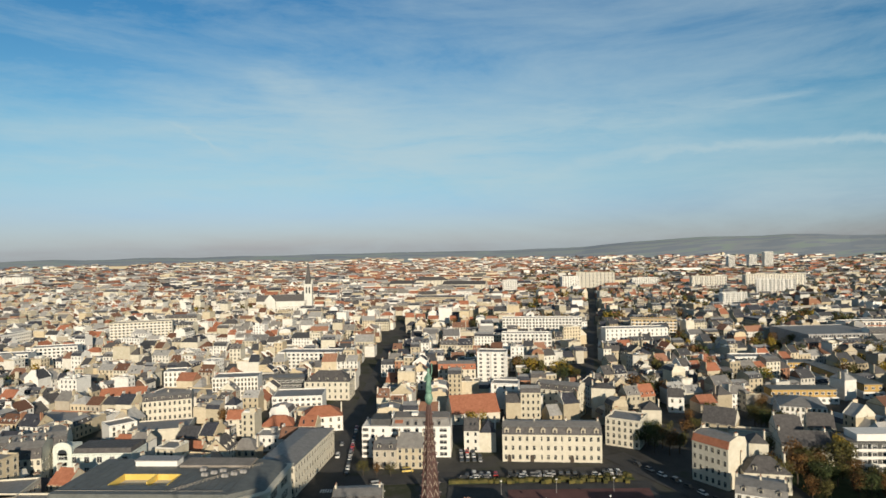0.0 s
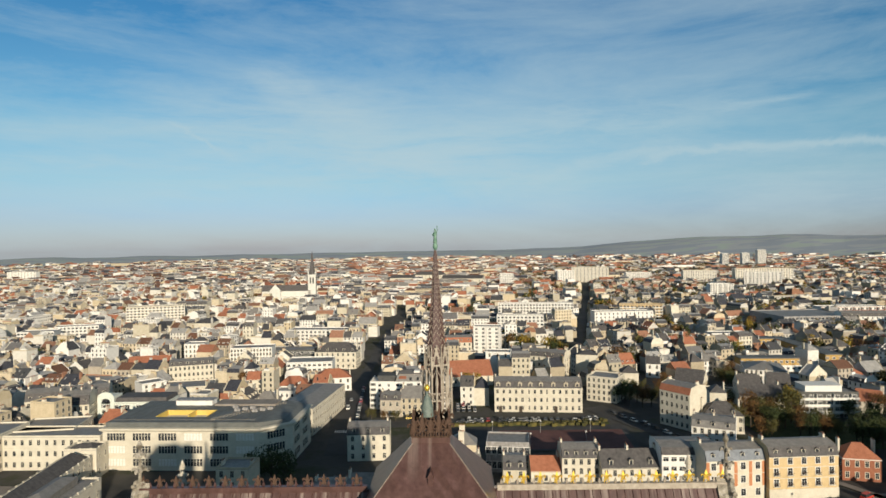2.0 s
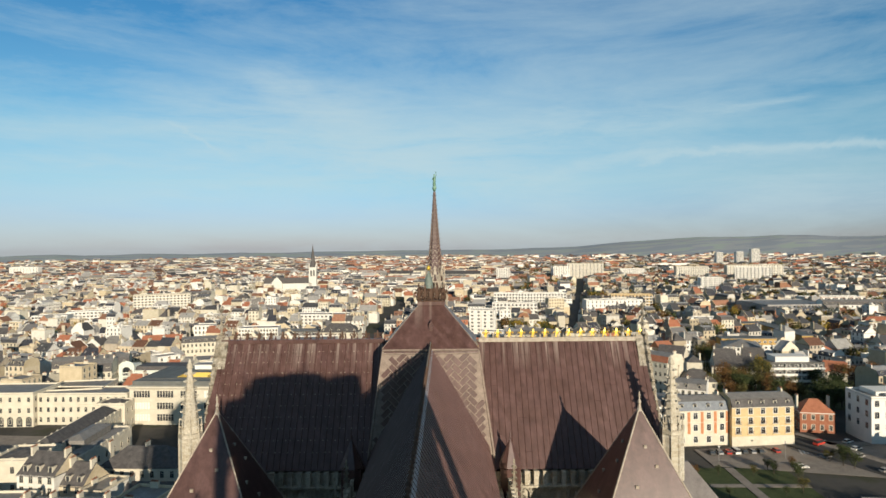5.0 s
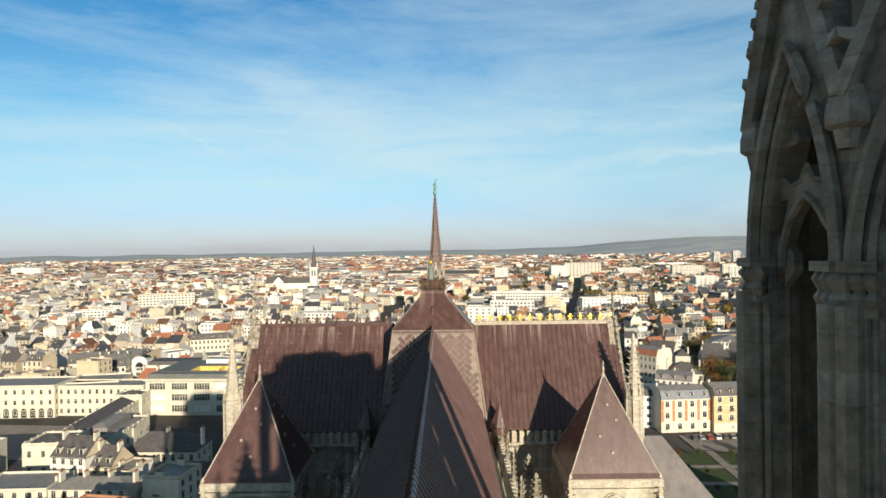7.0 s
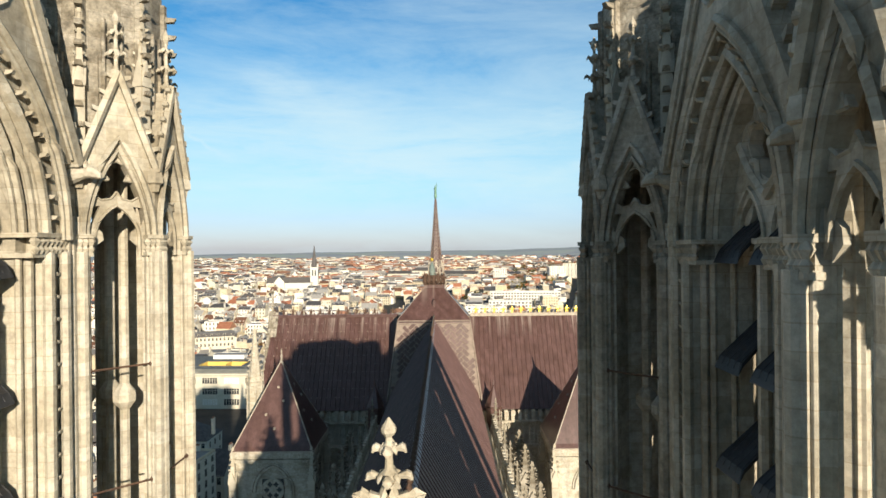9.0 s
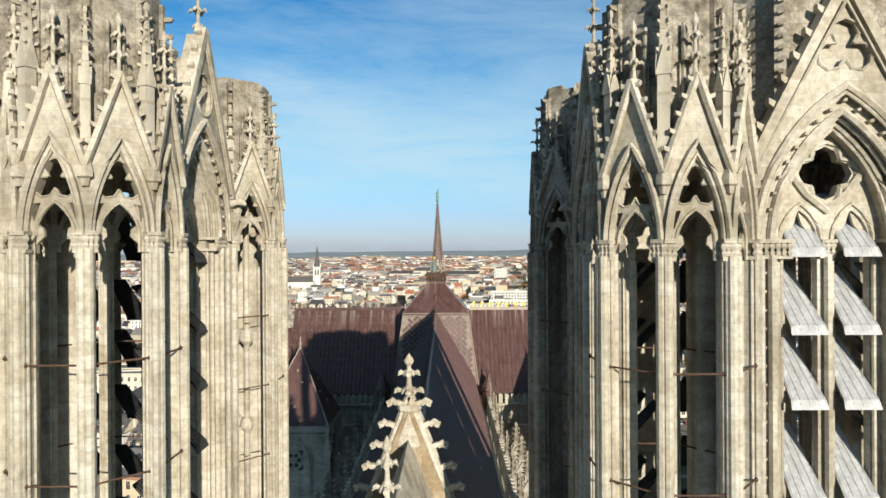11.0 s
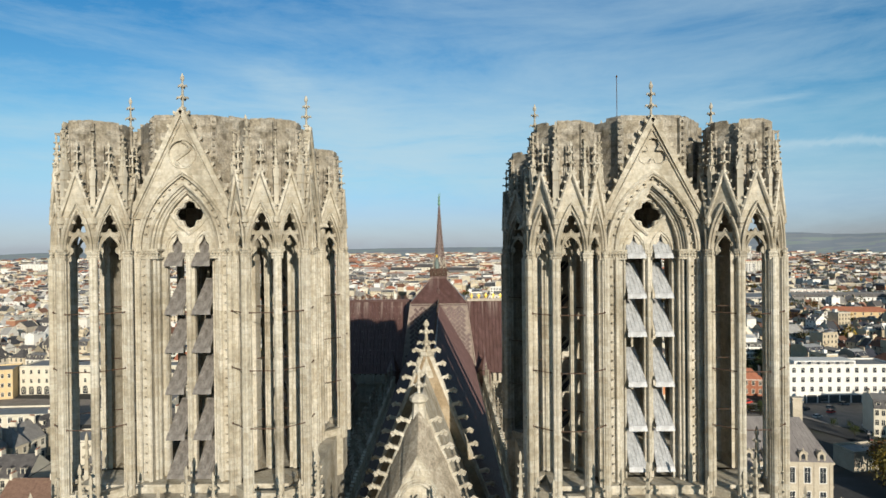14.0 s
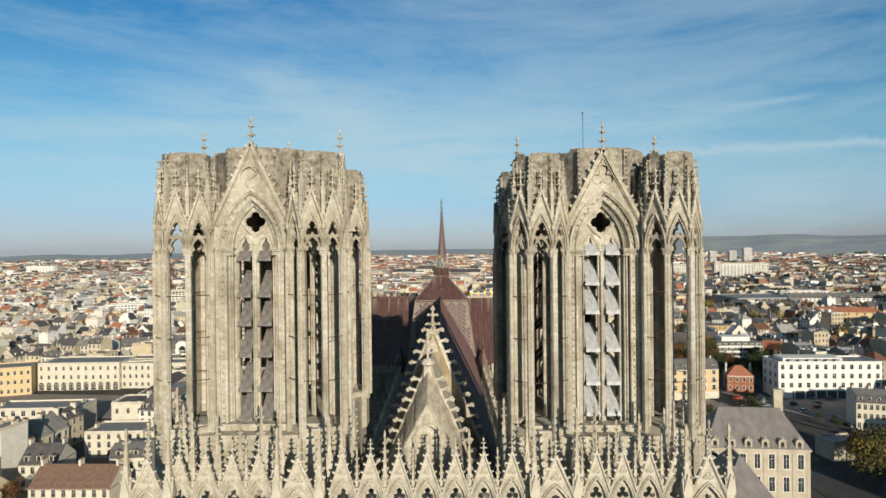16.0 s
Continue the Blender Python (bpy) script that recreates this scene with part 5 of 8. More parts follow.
# transept ends and the four-sided corner roofs west of them
for sx in (-1, 1):
    g = Geo()
    m = Matrix.Translation((sx * 29.0, CROSS, 0)) @ Matrix.Rotation(sx * math.pi / 2, 4, "Z")
    g.panel([(-9.2, 44), (9.2, 44), (0, 63.2)], [], 1.2, m)
    for sg in (-1, 1):
        e0, e1 = m @ Vector((sg * 9.2, -0.1, 44.2)), m @ Vector((0, -0.1, 63.3))
        g.tube([e0, e1], 0.35, 6)
        crockets(g, e0, e1, 17, 0.55, m.to_3x3() @ Vector((sg * 0.9, 0, 0.43)))
    c = m @ Vector((0, 0.2, 0))
    fleuron(g, c.x, c.y, 62.5, 67.5, 0.8)
    part("transept_gable", g, M_WORN, cathedral, "weathered stone gable with crockets")
    for y in (CROSS - 10.2, CROSS + 10.2):
        g = Geo()
        g.lathe(0, 0, [(1.25, 0), (1.25, 52.5), (1.4, 52.7), (1.4, 53.1), (1.1, 53.2), (0.25, 60.8), (0.4, 60.9), (0.3, 61.3), (0.05, 62.0)], 8, math.pi / 8)
        for k in range(8):
            a = math.pi / 8 + k * math.pi / 4
            d = Vector((math.cos(a), math.sin(a), 0))
            crockets(g, d * 1.1 + Vector((0, 0, 53.4)), d * 0.3 + Vector((0, 0, 60.6)), 8, 0.28, d)
            g.lathe(d.x * 1.25, d.y * 1.25, [(0.14, 47), (0.14, 53), (0.02, 55)], 4, a)
        part("stair_turret", g, M_STONE, cathedral, "octagonal stair turret with a crocketed spirelet", m=Matrix.Translation((sx * 29.0, y, 0)))
    # corner tower with pyramid roof
    cx, cy, h = sx * 22.1, 82.9, 5.6
    g = Geo()
    g.box(-h + 0.5, -h + 0.5, 0, h - 0.5, h - 0.5, 45.9)
    g.box(-h + 0.1, -h + 0.1, 45.1, h - 0.1, h - 0.1, 45.5)
    g.box(-h - 0.1, -h - 0.1, 45.8, h + 0.1, h + 0.1, 46.6)
    for k in range(4):
        m = spin(k, 4) @ Matrix.Translation((0, -h + 0.42, 0))
        g.tube(curve_of(arch(2.5, 36, 44.6, 41.0)[1:], m, -0.05), 0.22, 6)
        g.tube(curve_of(arch(2.9, 36, 45.0, 41.0)[1:], m, -0.05), 0.12, 6)
        ring = [(1.5 * math.cos(2 * math.pi * j / 20), 41.3 + 1.5 * math.sin(2 * math.pi * j / 20)) for j in range(21)]
        g.tube(curve_of(ring, m, -0.05), 0.14, 5)
        g.panel(ring[:-1], [[(p[0], p[1]) for p in foil(0.85 * math.cos(j * math.pi / 3), 41.3 + 0.85 * math.sin(j * math.pi / 3), 0.38)] for j in range(6)], 0.05, m @ Matrix.Translation((0, -0.08, 0)))
        g.box(-1.5, -0.03, 39.8, 1.5, -0.01, 42.8, 1, m)
    tower = part("corner_tower", g, [M_STONE, M_DARK], cathedral, "square stone corner tower", m=Matrix.Translation((cx, cy, 0)))
    for px in (-1, 1):
        for py in (-1, 1):
            pinnacle(tower, px * (h - 0.2), py * (h - 0.2), 38, 47.4, 0.9)
    g = Geo()
    ring = lambda r, z: [(-r, -r, z), (r, -r, z), (r, r, z), (-r, r, z)]
    g.loft([ring(h * 1.02, 46.6), ring(h * 0.945, 47.3), ring(0.1, 58.2)])
    for e in range(1, 8):
        r = h * 0.97 * (1 - 0.12 * e) + 0.02
        seam = Geo()
        seam.tube([(*p[:2], p[2]) for p in ring(r, 46.6 + 1.392 * e) + ring(r, 46.6 + 1.392 * e)[:1]], 0.02, 3)
        part("seam", seam, M_LEAD, tower)
    roof = part("pyramid_roof", g, M_LEAD, tower, "steep brown lead pyramid roof")
    g = Geo()
    for k in range(4):
        m = spin(k, 4)
        g.tube([m @ Vector((-h, -h, 46.65)), m @ Vector((0, 0, 58.25))], 0.1, 5)
        g.tube([m @ Vector((-h, -h, 46.62)), m @ Vector((h, -h, 46.62))], 0.12, 5)
        for i, (u, t) in enumerate(((0, 0.25), (-0.4, 0.4), (0.35, 0.55), (0, 0.7))):
            p = m @ Vector((u * h * (1 - t), -h * (1 - t) - 0.1, 46.6 + 11.6 * t))
            g.box(-0.15, -0.12, -0.15, 0.15, 0.12, 0.15, 0, Matrix.Translation(p) @ m)
    g.lathe(0, 0, [(0.3, 57.9), (0.12, 58.6), (0.22, 58.8), (0.06, 59.2), (0.14, 59.5), (0.02, 60.0)], 6)
    part("hip_trim", g, M_PALE, tower, "pale lead hip trim and finial")
    # small turret roofs in the angle of nave and transept
    g = Geo()
    g.lathe(0, 0, [(1.3, 40), (1.3, 48.6), (1.5, 48.8), (0.08, 52.0), (0.16, 52.2), (0.02, 53.0)], 8, math.pi / 8)
    part("angle_turret", g, M_LEAD, cathedral, m=Matrix.Translation((sx * 9.6, CROSS - 10.0, 0)))
# ---- ground ----
def smooth(a, b, x):
    t = max(0.0, min(1.0, (x - a) / (b - a)))
    return t * t * (3 - 2 * t)


def ground_height(x, y):
    r = math.hypot(x, y)
    if r < 3300:
        return 0.0
    a = math.degrees(math.atan2(x, y))
    edge = 44 + 8 * smooth(-20, 0, a) + 14 * smooth(4, 12, a) + 50 * smooth(10, 20, a) + 16 * math.exp(-((a - 27) / 6) ** 2) + 4 * math.sin(a * 0.9) + 3 * math.sin(a * 2.3)
    return smooth(3300, 4850, r) ** 1.4 * edge


g = Geo()
radii = [0, 60, 120, 200, 300, 420, 560, 720, 900, 1150, 1450, 1800, 2200, 2600, 3000, 3300, 3500, 3700, 3900, 4100, 4300, 4450, 4600, 4720, 4850]
NA = 180
vs, fs = [(0, 0, 0)], []
for r in radii[1:]:
    for k in range(NA):
        a = 2 * math.pi * k / NA
        x, y = r * math.sin(a), r * math.cos(a)
        vs.append((x, y, ground_height(x, y) if abs(math.degrees(math.atan2(x, y))) < 60 else ground_height(0, r)))
for k in range(NA):
    fs.append((0, 1 + (k + 1) % NA, 1 + k))
for i in range(len(radii) - 2):
    for k in range(NA):
        a, b = 1 + i * NA + k, 1 + i * NA + (k + 1) % NA
        fs.append((a, b, b + NA, a + NA))
g.add(vs, fs)


def ground_material():
    m = bpy.data.materials.new("city_ground_and_hazed_fields")
    m.use_nodes = True
    nt = m.node_tree
    b = nt.nodes["Principled BSDF"]
    b.inputs["Roughness"].default_value = 0.95
    b.inputs["Specular IOR Level"].default_value = 0.1
    town = ramp(nt, noise_tex(nt, 0.02, 8, 0.7), [(0.35, (0.05, 0.049, 0.046)), (0.5, (0.085, 0.08, 0.072)), (0.62, (0.05, 0.055, 0.03)), (0.75, (0.13, 0.12, 0.1))])
    # distance haze is mixed into the field colours as pale blue-grey
    hazed_field = ramp(nt, noise_tex(nt, 0.0022, 3, 0.5, (1, 2.5, 1)), [(0.35, (0.28, 0.31, 0.34)), (0.45, (0.33, 0.35, 0.36)), (0.52, (0.33, 0.38, 0.34)), (0.60, (0.30, 0.32, 0.36)), (0.70, (0.39, 0.39, 0.395))])
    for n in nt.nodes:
        if n.type == "VALTORGB" and n.outputs["Color"] == hazed_field:
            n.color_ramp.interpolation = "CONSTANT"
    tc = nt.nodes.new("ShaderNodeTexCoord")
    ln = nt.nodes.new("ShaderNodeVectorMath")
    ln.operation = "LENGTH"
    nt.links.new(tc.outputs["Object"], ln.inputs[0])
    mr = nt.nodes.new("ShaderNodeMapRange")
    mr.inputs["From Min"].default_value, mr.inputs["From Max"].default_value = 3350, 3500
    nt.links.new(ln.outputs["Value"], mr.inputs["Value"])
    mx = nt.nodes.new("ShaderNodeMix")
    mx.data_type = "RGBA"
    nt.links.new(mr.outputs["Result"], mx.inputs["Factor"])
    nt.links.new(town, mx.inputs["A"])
    nt.links.new(hazed_field, mx.inputs["B"])
    nt.links.new(mx.outputs["Result"], b.inputs["Base Color"])
    return m


tagged(part("ground", g, ground_material()), "asphalt and bare town ground running out to haze-tinted fields and hills", "ground", kind="structure")
# ---- houses ----

def roof_faces(g, w, d, z, kind, rise, m, slot, wslot, top_slot=3, over=0.35):
    """Roof over a w x d plan whose walls end at z."""
    x, y = w / 2, d / 2
    X, Y = x + over * 0.3, y + over
    if kind == "flat":
        g.box(-x, -y, z, x, y, z + 0.12, top_slot, m)
        t = 0.3
        for q in ((-x, -y, x, -y + t), (-x, y - t, x, y), (-x, -y + t, -x + t, y - t), (x - t, -y + t, x, y - t)):
            g.box(q[0], q[1], z + 0.12, q[2], q[3], z + 0.75, wslot, m)
    elif kind == "gable":
        e = rise * over / y
        g.add([(-X, -Y, z - e), (X, -Y, z - e), (X, Y, z - e), (-X, Y, z - e), (-X, 0, z + rise), (X, 0, z + rise)], [(0, 1, 5, 4), (2, 3, 4, 5), (0, 4, 3), (1, 2, 5), (3, 2, 1, 0)], slot, m)
        g.add([(-x - 0.12, -y, z), (-x - 0.12, y, z), (-x - 0.12, 0, z + rise - 0.3), (-x, -y, z), (-x, y, z), (-x, 0, z + rise - 0.3)], [(0, 1, 2), (0, 2, 5, 3), (1, 4, 5, 2)], wslot, m)
        g.add([(x + 0.12, -y, z), (x + 0.12, y, z), (x + 0.12, 0, z + rise - 0.3), (x, -y, z), (x, y, z), (x, 0, z + rise - 0.3)], [(0, 1, 2), (0, 2, 5, 3), (1, 4, 5, 2)], wslot, m)
    elif kind == "hip":
        k = min(x, y) * 0.95
        rx, ry = x - k, y - k
        g.loft([[(-X, -Y, z), (X, -Y, z), (X, Y, z), (-X, Y, z)], [(-rx, -ry, z + rise), (rx, -ry, z + rise), (rx, ry, z + rise), (-rx, ry, z + rise)]], slot, m)
    else:
        s = 1.1
        lo = rise * 0.72
        g.loft([[(-x, -Y, z), (x, -Y, z), (x, Y, z), (-x, Y, z)], [(-x, -y + s, z + lo), (x, -y + s, z + lo), (x, y - s, z + lo), (-x, y - s, z + lo)]], slot, m)
        g.loft([[(-x, -y + s, z + lo), (x, -y + s, z + lo), (x, y - s, z + lo), (-x, y - s, z + lo)], [(-x, -0.6, z + rise), (x, -0.6, z + rise), (x, 0.6, z + rise), (-x, 0.6, z + rise)]], top_slot, m)
        for sg in (-1, 1):
            X1 = sg * (x + 0.12)
            g.add([(X1, -y, z - 1), (X1, -y + 0.2, z), (X1, -y + s, z + lo + 0.2), (X1, 0, z + rise + 0.25), (X1, y - s, z + lo + 0.2), (X1, y, z), (X1, y, z - 1)], [tuple(range(7))], wslot, m)


def make_window(w, h, frame_mat, name):
    """Casement window: surround, sill, leaves with glass and a cross bar."""
    g = Geo()
    a, b, o = w / 2, 0.05, 0.12
    cut = h * 0.66
    holes = [[(-a + b, b), (-b / 2, b), (-b / 2, cut), (-a + b, cut)], [(b / 2, b), (a - b, b), (a - b, cut), (b / 2, cut)],
             [(-a + b, cut + b), (-b / 2, cut + b), (-b / 2, h - b), (-a + b, h - b)], [(b / 2, cut + b), (a - b, cut + b), (a - b, h - b), (b / 2, h - b)]]
    g.panel([(-a - o, -o), (a + o, -o), (a + o, h + o), (-a - o, h + o)], holes, 0.09, Matrix.Translation((0, -0.07, 0)), 1)
    g.box(-a, -0.035, 0.02, a, 0.02, h - 0.02, 0)
    return g.mesh(name, [M_GLASS, frame_mat])


WINDOW = make_window(1.25, 2.1, M_CREAM, "window")
WIDE_WINDOW = make_window(1.9, 1.5, M_WHITE, "wide_window")


def dormer_geo(g, x, y, z, w, h, m, depth=1.6, wslot=0, slot=1, gslot=4):
    g.box(x - w / 2, y, z, x + w / 2, y + depth, z + h, wslot, m)
    g.add([(x - w / 2 - 0.1, y - 0.1, z + h), (x + w / 2 + 0.1, y - 0.1, z + h), (x, y - 0.1, z + h + 0.45), (x - w / 2 - 0.1, y + depth, z + h), (x + w / 2 + 0.1, y + depth, z + h), (x, y + depth, z + h + 0.45)],
          [(0, 1, 2), (0, 2, 5, 3), (1, 4, 5, 2)], slot, m)
    g.add([(x - w * 0.36, y - 0.03, z + 0.1), (x + w * 0.36, y - 0.03, z + 0.1), (x + w * 0.36, y - 0.03, z + h - 0.12), (x - w * 0.36, y - 0.03, z + h - 0.12)], [(0, 1, 2, 3)], gslot, m)


def chimney_geo(g, x, y, z0, z1, m, slot=0, pot=2):
    g.box(x - 0.32, y - 1.05, z0, x + 0.32, y + 1.05, z1, slot, m)
    g.box(x - 0.4, y - 1.12, z1 - 0.25, x + 0.4, y + 1.12, z1 - 0.1, slot, m)
    for k in (-0.8, -0.4, 0.0, 0.4, 0.8):
        g.box(x - 0.13, y + k - 0.13, z1, x + 0.13, y + k + 0.13, z1 + 0.45, pot, m)


def building(name, label, x, y, ang, w, d, h, roof="gable", rise=3.0, floors=3, cols=4, side_cols=0, wall=None, cover=None, win=None, dormers=0, chimneys=1, category="house", group="", back=True, ground_floor=True, trim=None, band=False, far=False, panels=None):
    """A whole house: walls, roof, chimneys, dormers and windows of its own; its front faces local -y."""
    wall, cover, win = wall or M_WALLOB, cover or M_SLATE, win or WINDOW
    th = thing(name, label, category, group, m=pose(x, y, 0, 0, 0, ang))
    I = Matrix.Identity(4)
    g = Geo()
    g.box(-w / 2, -d / 2, 0, w / 2, d / 2, h, 0)
    g.box(-w / 2 - 0.06, -d / 2 - 0.18, h - 0.35, w / 2 + 0.06, d / 2 + 0.18, h - 0.08, 1)
    if band:
        for k in range(1, floors):
            g.box(-w / 2 - 0.04, -d / 2 - 0.1, k * h / floors - 0.1, w / 2 + 0.04, d / 2 + 0.1, k * h / floors + 0.08, 1)
    part("wall", g, [wall, trim or wall], th)
    g = Geo()
    roof_faces(g, w, d, h, roof, rise, I, 0, 1, 2)
    part("roof", g, [cover, wall, M_ZINC], th)
    if chimneys:
        for k in range(chimneys):
            g = Geo()
            cx = -w / 2 + (k + (0.04 if chimneys > 1 else 0.97)) * w / max(1, chimneys - 0.9) if chimneys > 1 else w / 2 - 0.5
            cx = max(-w / 2 + 0.4, min(w / 2 - 0.4, cx))
            chimney_geo(g, cx, 0.5, h, h + (rise if roof != "flat" else 0.4) + 1.2, I, 0, 1)
            part("chimney", g, [M_CREAM, M_TILE], th)
    for k in range(dormers):
        z, yy = (h + 0.5, -d / 2 + 0.25) if roof == "mansard" else (h + 0.6, -d / 2 + 0.9)
        for s in ((1, -1) if back else (1,)):
            m = Matrix.Translation((-w / 2 + (k + 0.5) * w / dormers, 0, 0))
            part("dormer", DORMER, None, th, m=Matrix.Rotation(0 if s == 1 else math.pi, 4, "Z") @ Matrix.Translation((-w / 2 + (k + 0.5) * w / dormers, yy, z)))
    for c in range(cols + 1 if panels else 0):
        g = Geo()
        pw = min(0.55, w / cols * 0.2)
        cc = max(-w / 2 + pw, min(w / 2 - pw, -w / 2 + c * w / cols))
        g.box(cc - pw, -d / 2 - 0.06, h / floors, cc + pw, -d / 2 + 0.02, h - 0.5)
        part("brick_panel", g, panels, th, "red brick panel")
    fh = h / floors
    rows = range(0 if ground_floor else 1, floors)
    joined = Geo()
    for s, n, half, off in ((0, cols, w, d), (2, cols if back else 0, w, d), (1, side_cols, d, w), (3, side_cols, d, w)):
        for r in rows:
            for c in range(n):
                if far:
                    mm = Matrix.Rotation(s * math.pi / 2, 4, "Z") @ Matrix.Translation((-half / 2 + (c + 0.5) * half / n, -off / 2, r * fh + fh * 0.28))
                    ww = min(0.42 * half / n, 0.95 if win == WIDE_WINDOW else 0.58)
                    joined.box(-ww, -0.05, 0, ww, 0.02, fh * 0.52, 0, mm)
                    continue
                part("window", win, None, th, m=Matrix.Rotation(s * math.pi / 2, 4, "Z") @ Matrix.Translation((-half / 2 + (c + 0.5) * half / n, -off / 2, r * fh + fh * 0.28)))
    if win == WIDE_WINDOW and floors >= 4 and roof == "flat":
        slab_mat = trim or M_WHITE
        for r in range(1, floors):
            g = Geo()
            g.box(-w / 2 + 0.3, -d / 2 - 1.3, r * fh + 0.05, w / 2 - 0.3, -d / 2 - 0.01, r * fh + 0.25)
            g.box(-w / 2 + 0.3, -d / 2 - 1.35, r * fh + 0.2, w / 2 - 0.3, -d / 2 - 1.22, r * fh + 1.05)
            for c in range(0, cols + 1, 2):
                cc = max(-w / 2 + 0.4, min(w / 2 - 0.4, -w / 2 + c * w / cols))
                g.box(cc - 0.1, -d / 2 - 1.3, r * fh + 0.2, cc + 0.1, -d / 2 - 0.01, r * fh + fh - 0.1)
            part("balcony", g, slab_mat, th, "white balcony row with dividing walls")
    if joined.f:
        tagged(part("glazing", joined, M_GLASS, th), kind="stuff")
    return th


g = Geo()
dormer_geo(g, 0, 0, 0, 1.4, 1.75, Matrix.Identity(4), slot=1)
DORMER = g.mesh("dormer", [M_CREAM, M_SLATE, M_SLATE, M_ZINC, M_GLASS])


def plain_house(g, rng, x, y, ang, w, d, h, roof, rise, cover, windows, detail=True, wslot=0):
    """Walls, roof, chimney and window openings added to a joined mesh."""
    m = Matrix.Translation((x, y, ground_height(x, y))) @ Matrix.Rotation(ang, 4, "Z")
    g.box(-w / 2, -d / 2, -1, w / 2, d / 2, h, wslot, m, top=False)
    roof_faces(g, w, d, h, roof, rise, m, cover, wslot, 3)
    if detail:
        top = h + (rise if roof != "flat" else 0.3)
        for sg in (-1, 1):
            if roof == "gable" and rng.random() < 0.55:
                gx, e = sg * (w / 2 + 0.02), 0.4
                prof = [(-d / 2 - 0.1, h - 0.6), (d / 2 + 0.1, h - 0.6), (d / 2 + 0.1, h + e), (0, h + rise + e), (-d / 2 - 0.1, h + e)]
                g.loft([[(gx - 0.17, q[0], q[1]) for q in prof], [(gx + 0.17, q[0], q[1]) for q in prof]], wslot, m)
            if rng.random() < 0.7:
                L, q = rng.uniform(0.8, 2.0), rng.uniform(-0.22, 0.22) * d
                cz = top + rng.uniform(0.7, 1.5)
                g.box(sg * (w / 2 - 0.3) - 0.3, q - L, h, sg * (w / 2 - 0.3) + 0.3, q + L, cz, wslot, m)
                for k in range(int(L * 2.2)):
                    pv = q - L + 0.35 + k * 0.8
                    g.box(sg * (w / 2 - 0.3) - 0.14, pv - 0.14, cz, sg * (w / 2 - 0.3) + 0.14, pv + 0.14, cz + 0.5, 2, m)
        if roof == "flat":
            for _ in range(rng.randrange(1, 5)):
                bx, by, bw, bd = rng.uniform(-0.34, 0.34) * w, rng.uniform(-0.25, 0.25) * d, rng.uniform(0.6, 2.4), rng.uniform(0.6, 1.8)
                g.box(bx - bw, by - bd, h + 0.1, bx + bw, by + bd, h + rng.uniform(0.6, 2.6), rng.choice((wslot, 3, 3, 5)), m)
        elif roof == "gable":
            for _ in range(rng.randrange(0, 4)):
                su, sv = rng.uniform(-0.38, 0.38) * w, rng.uniform(0.3, 0.75)
                sz = h + rise * (1 - sv) + 0.06
                g.add([(su - 0.45, -d / 2 * (sv + 0.1), sz - rise * 0.1), (su + 0.45, -d / 2 * (sv + 0.1), sz - rise * 0.1), (su + 0.45, -d / 2 * (sv - 0.1), sz + rise * 0.1), (su - 0.45, -d / 2 * (sv - 0.1), sz + rise * 0.1)], [(0, 1, 2, 3)], rng.choice((3, 4, 3)), m)
        if roof == "mansard" or (roof == "gable" and rng.random() < 0.35):
            for k in range(max(1, int(w / 3.4))):
                dormer_geo(g, -w / 2 + (k + 0.5) * w / max(1, int(w / 3.4)), -d / 2 + (0.2 if roof == "mansard" else 0.9), h + 0.5, 1.1, 1.35, m, 1.5, 5, cover, 4)
    if windows:
        fl = max(1, int(h / 3.0))
        n = max(1, int(w / 2.6))
        for s in ((0, 2) if windows > 1 else (0,)):
            mm = m @ Matrix.Rotation(s * math.pi / 2, 4, "Z")
            for r in range(fl):
                for c in range(n):
                    u = -w / 2 + (c + 0.5) * w / n
                    z = r * h / fl + 0.9
                    g.add([(u - 0.5, -d / 2 - 0.04, z), (u + 0.5, -d / 2 - 0.04, z), (u + 0.5, -d / 2 - 0.04, z + 1.7), (u - 0.5, -d / 2 - 0.04, z + 1.7)], [(0, 1, 2, 3)], 4, mm)


STUFF_MATS = [M_WALL, M_SLATE, M_TILE, M_ZINC, M_GLASS, M_WHITE, M_OLDWALL]

# ---- town plan: clear strips and plots ----
STREETS = []   # (x0, y0, x1, y1, half width)
PLOTS = []     # (x, y, angle, half w, half d)


def street(x0, y0, x1, y1, half):
    STREETS.append((x0, y0, x1, y1, half))


def plot(x, y, ang, hw, hd):
    PLOTS.append((x, y, radians(ang), hw, hd))


def is_free(x, y, r):
    for x0, y0, x1, y1, h in STREETS:
        dx, dy = x1 - x0, y1 - y0
        t = max(0, min(1, ((x - x0) * dx + (y - y0) * dy) / (dx * dx + dy * dy)))
        if math.hypot(x - x0 - t * dx, y - y0 - t * dy) < h + r:
            return False
    for px, py, a, hw, hd in PLOTS:
        u = (x - px) * math.cos(a) + (y - py) * math.sin(a)
        v = -(x - px) * math.sin(a) + (y - py) * math.cos(a)
        if abs(u) < hw + r and abs(v) < hd + r:
            return False
    return True
# ---- known buildings ----
GLAZED_BAY = make_window(2.3, 2.7, M_WHITE, "tall_window")
TOWN_WINDOW = make_window(1.7, 2.4, M_WHITE, "french_window")


def known(name, label, x, y, ang, w, d, h, **kw):
    plot(x, y, ang, w / 2 + 1.0, d / 2 + 1.5)
    return building(name, label, x, y, ang, w, d, h, back=False, far=y > 560, **kw)


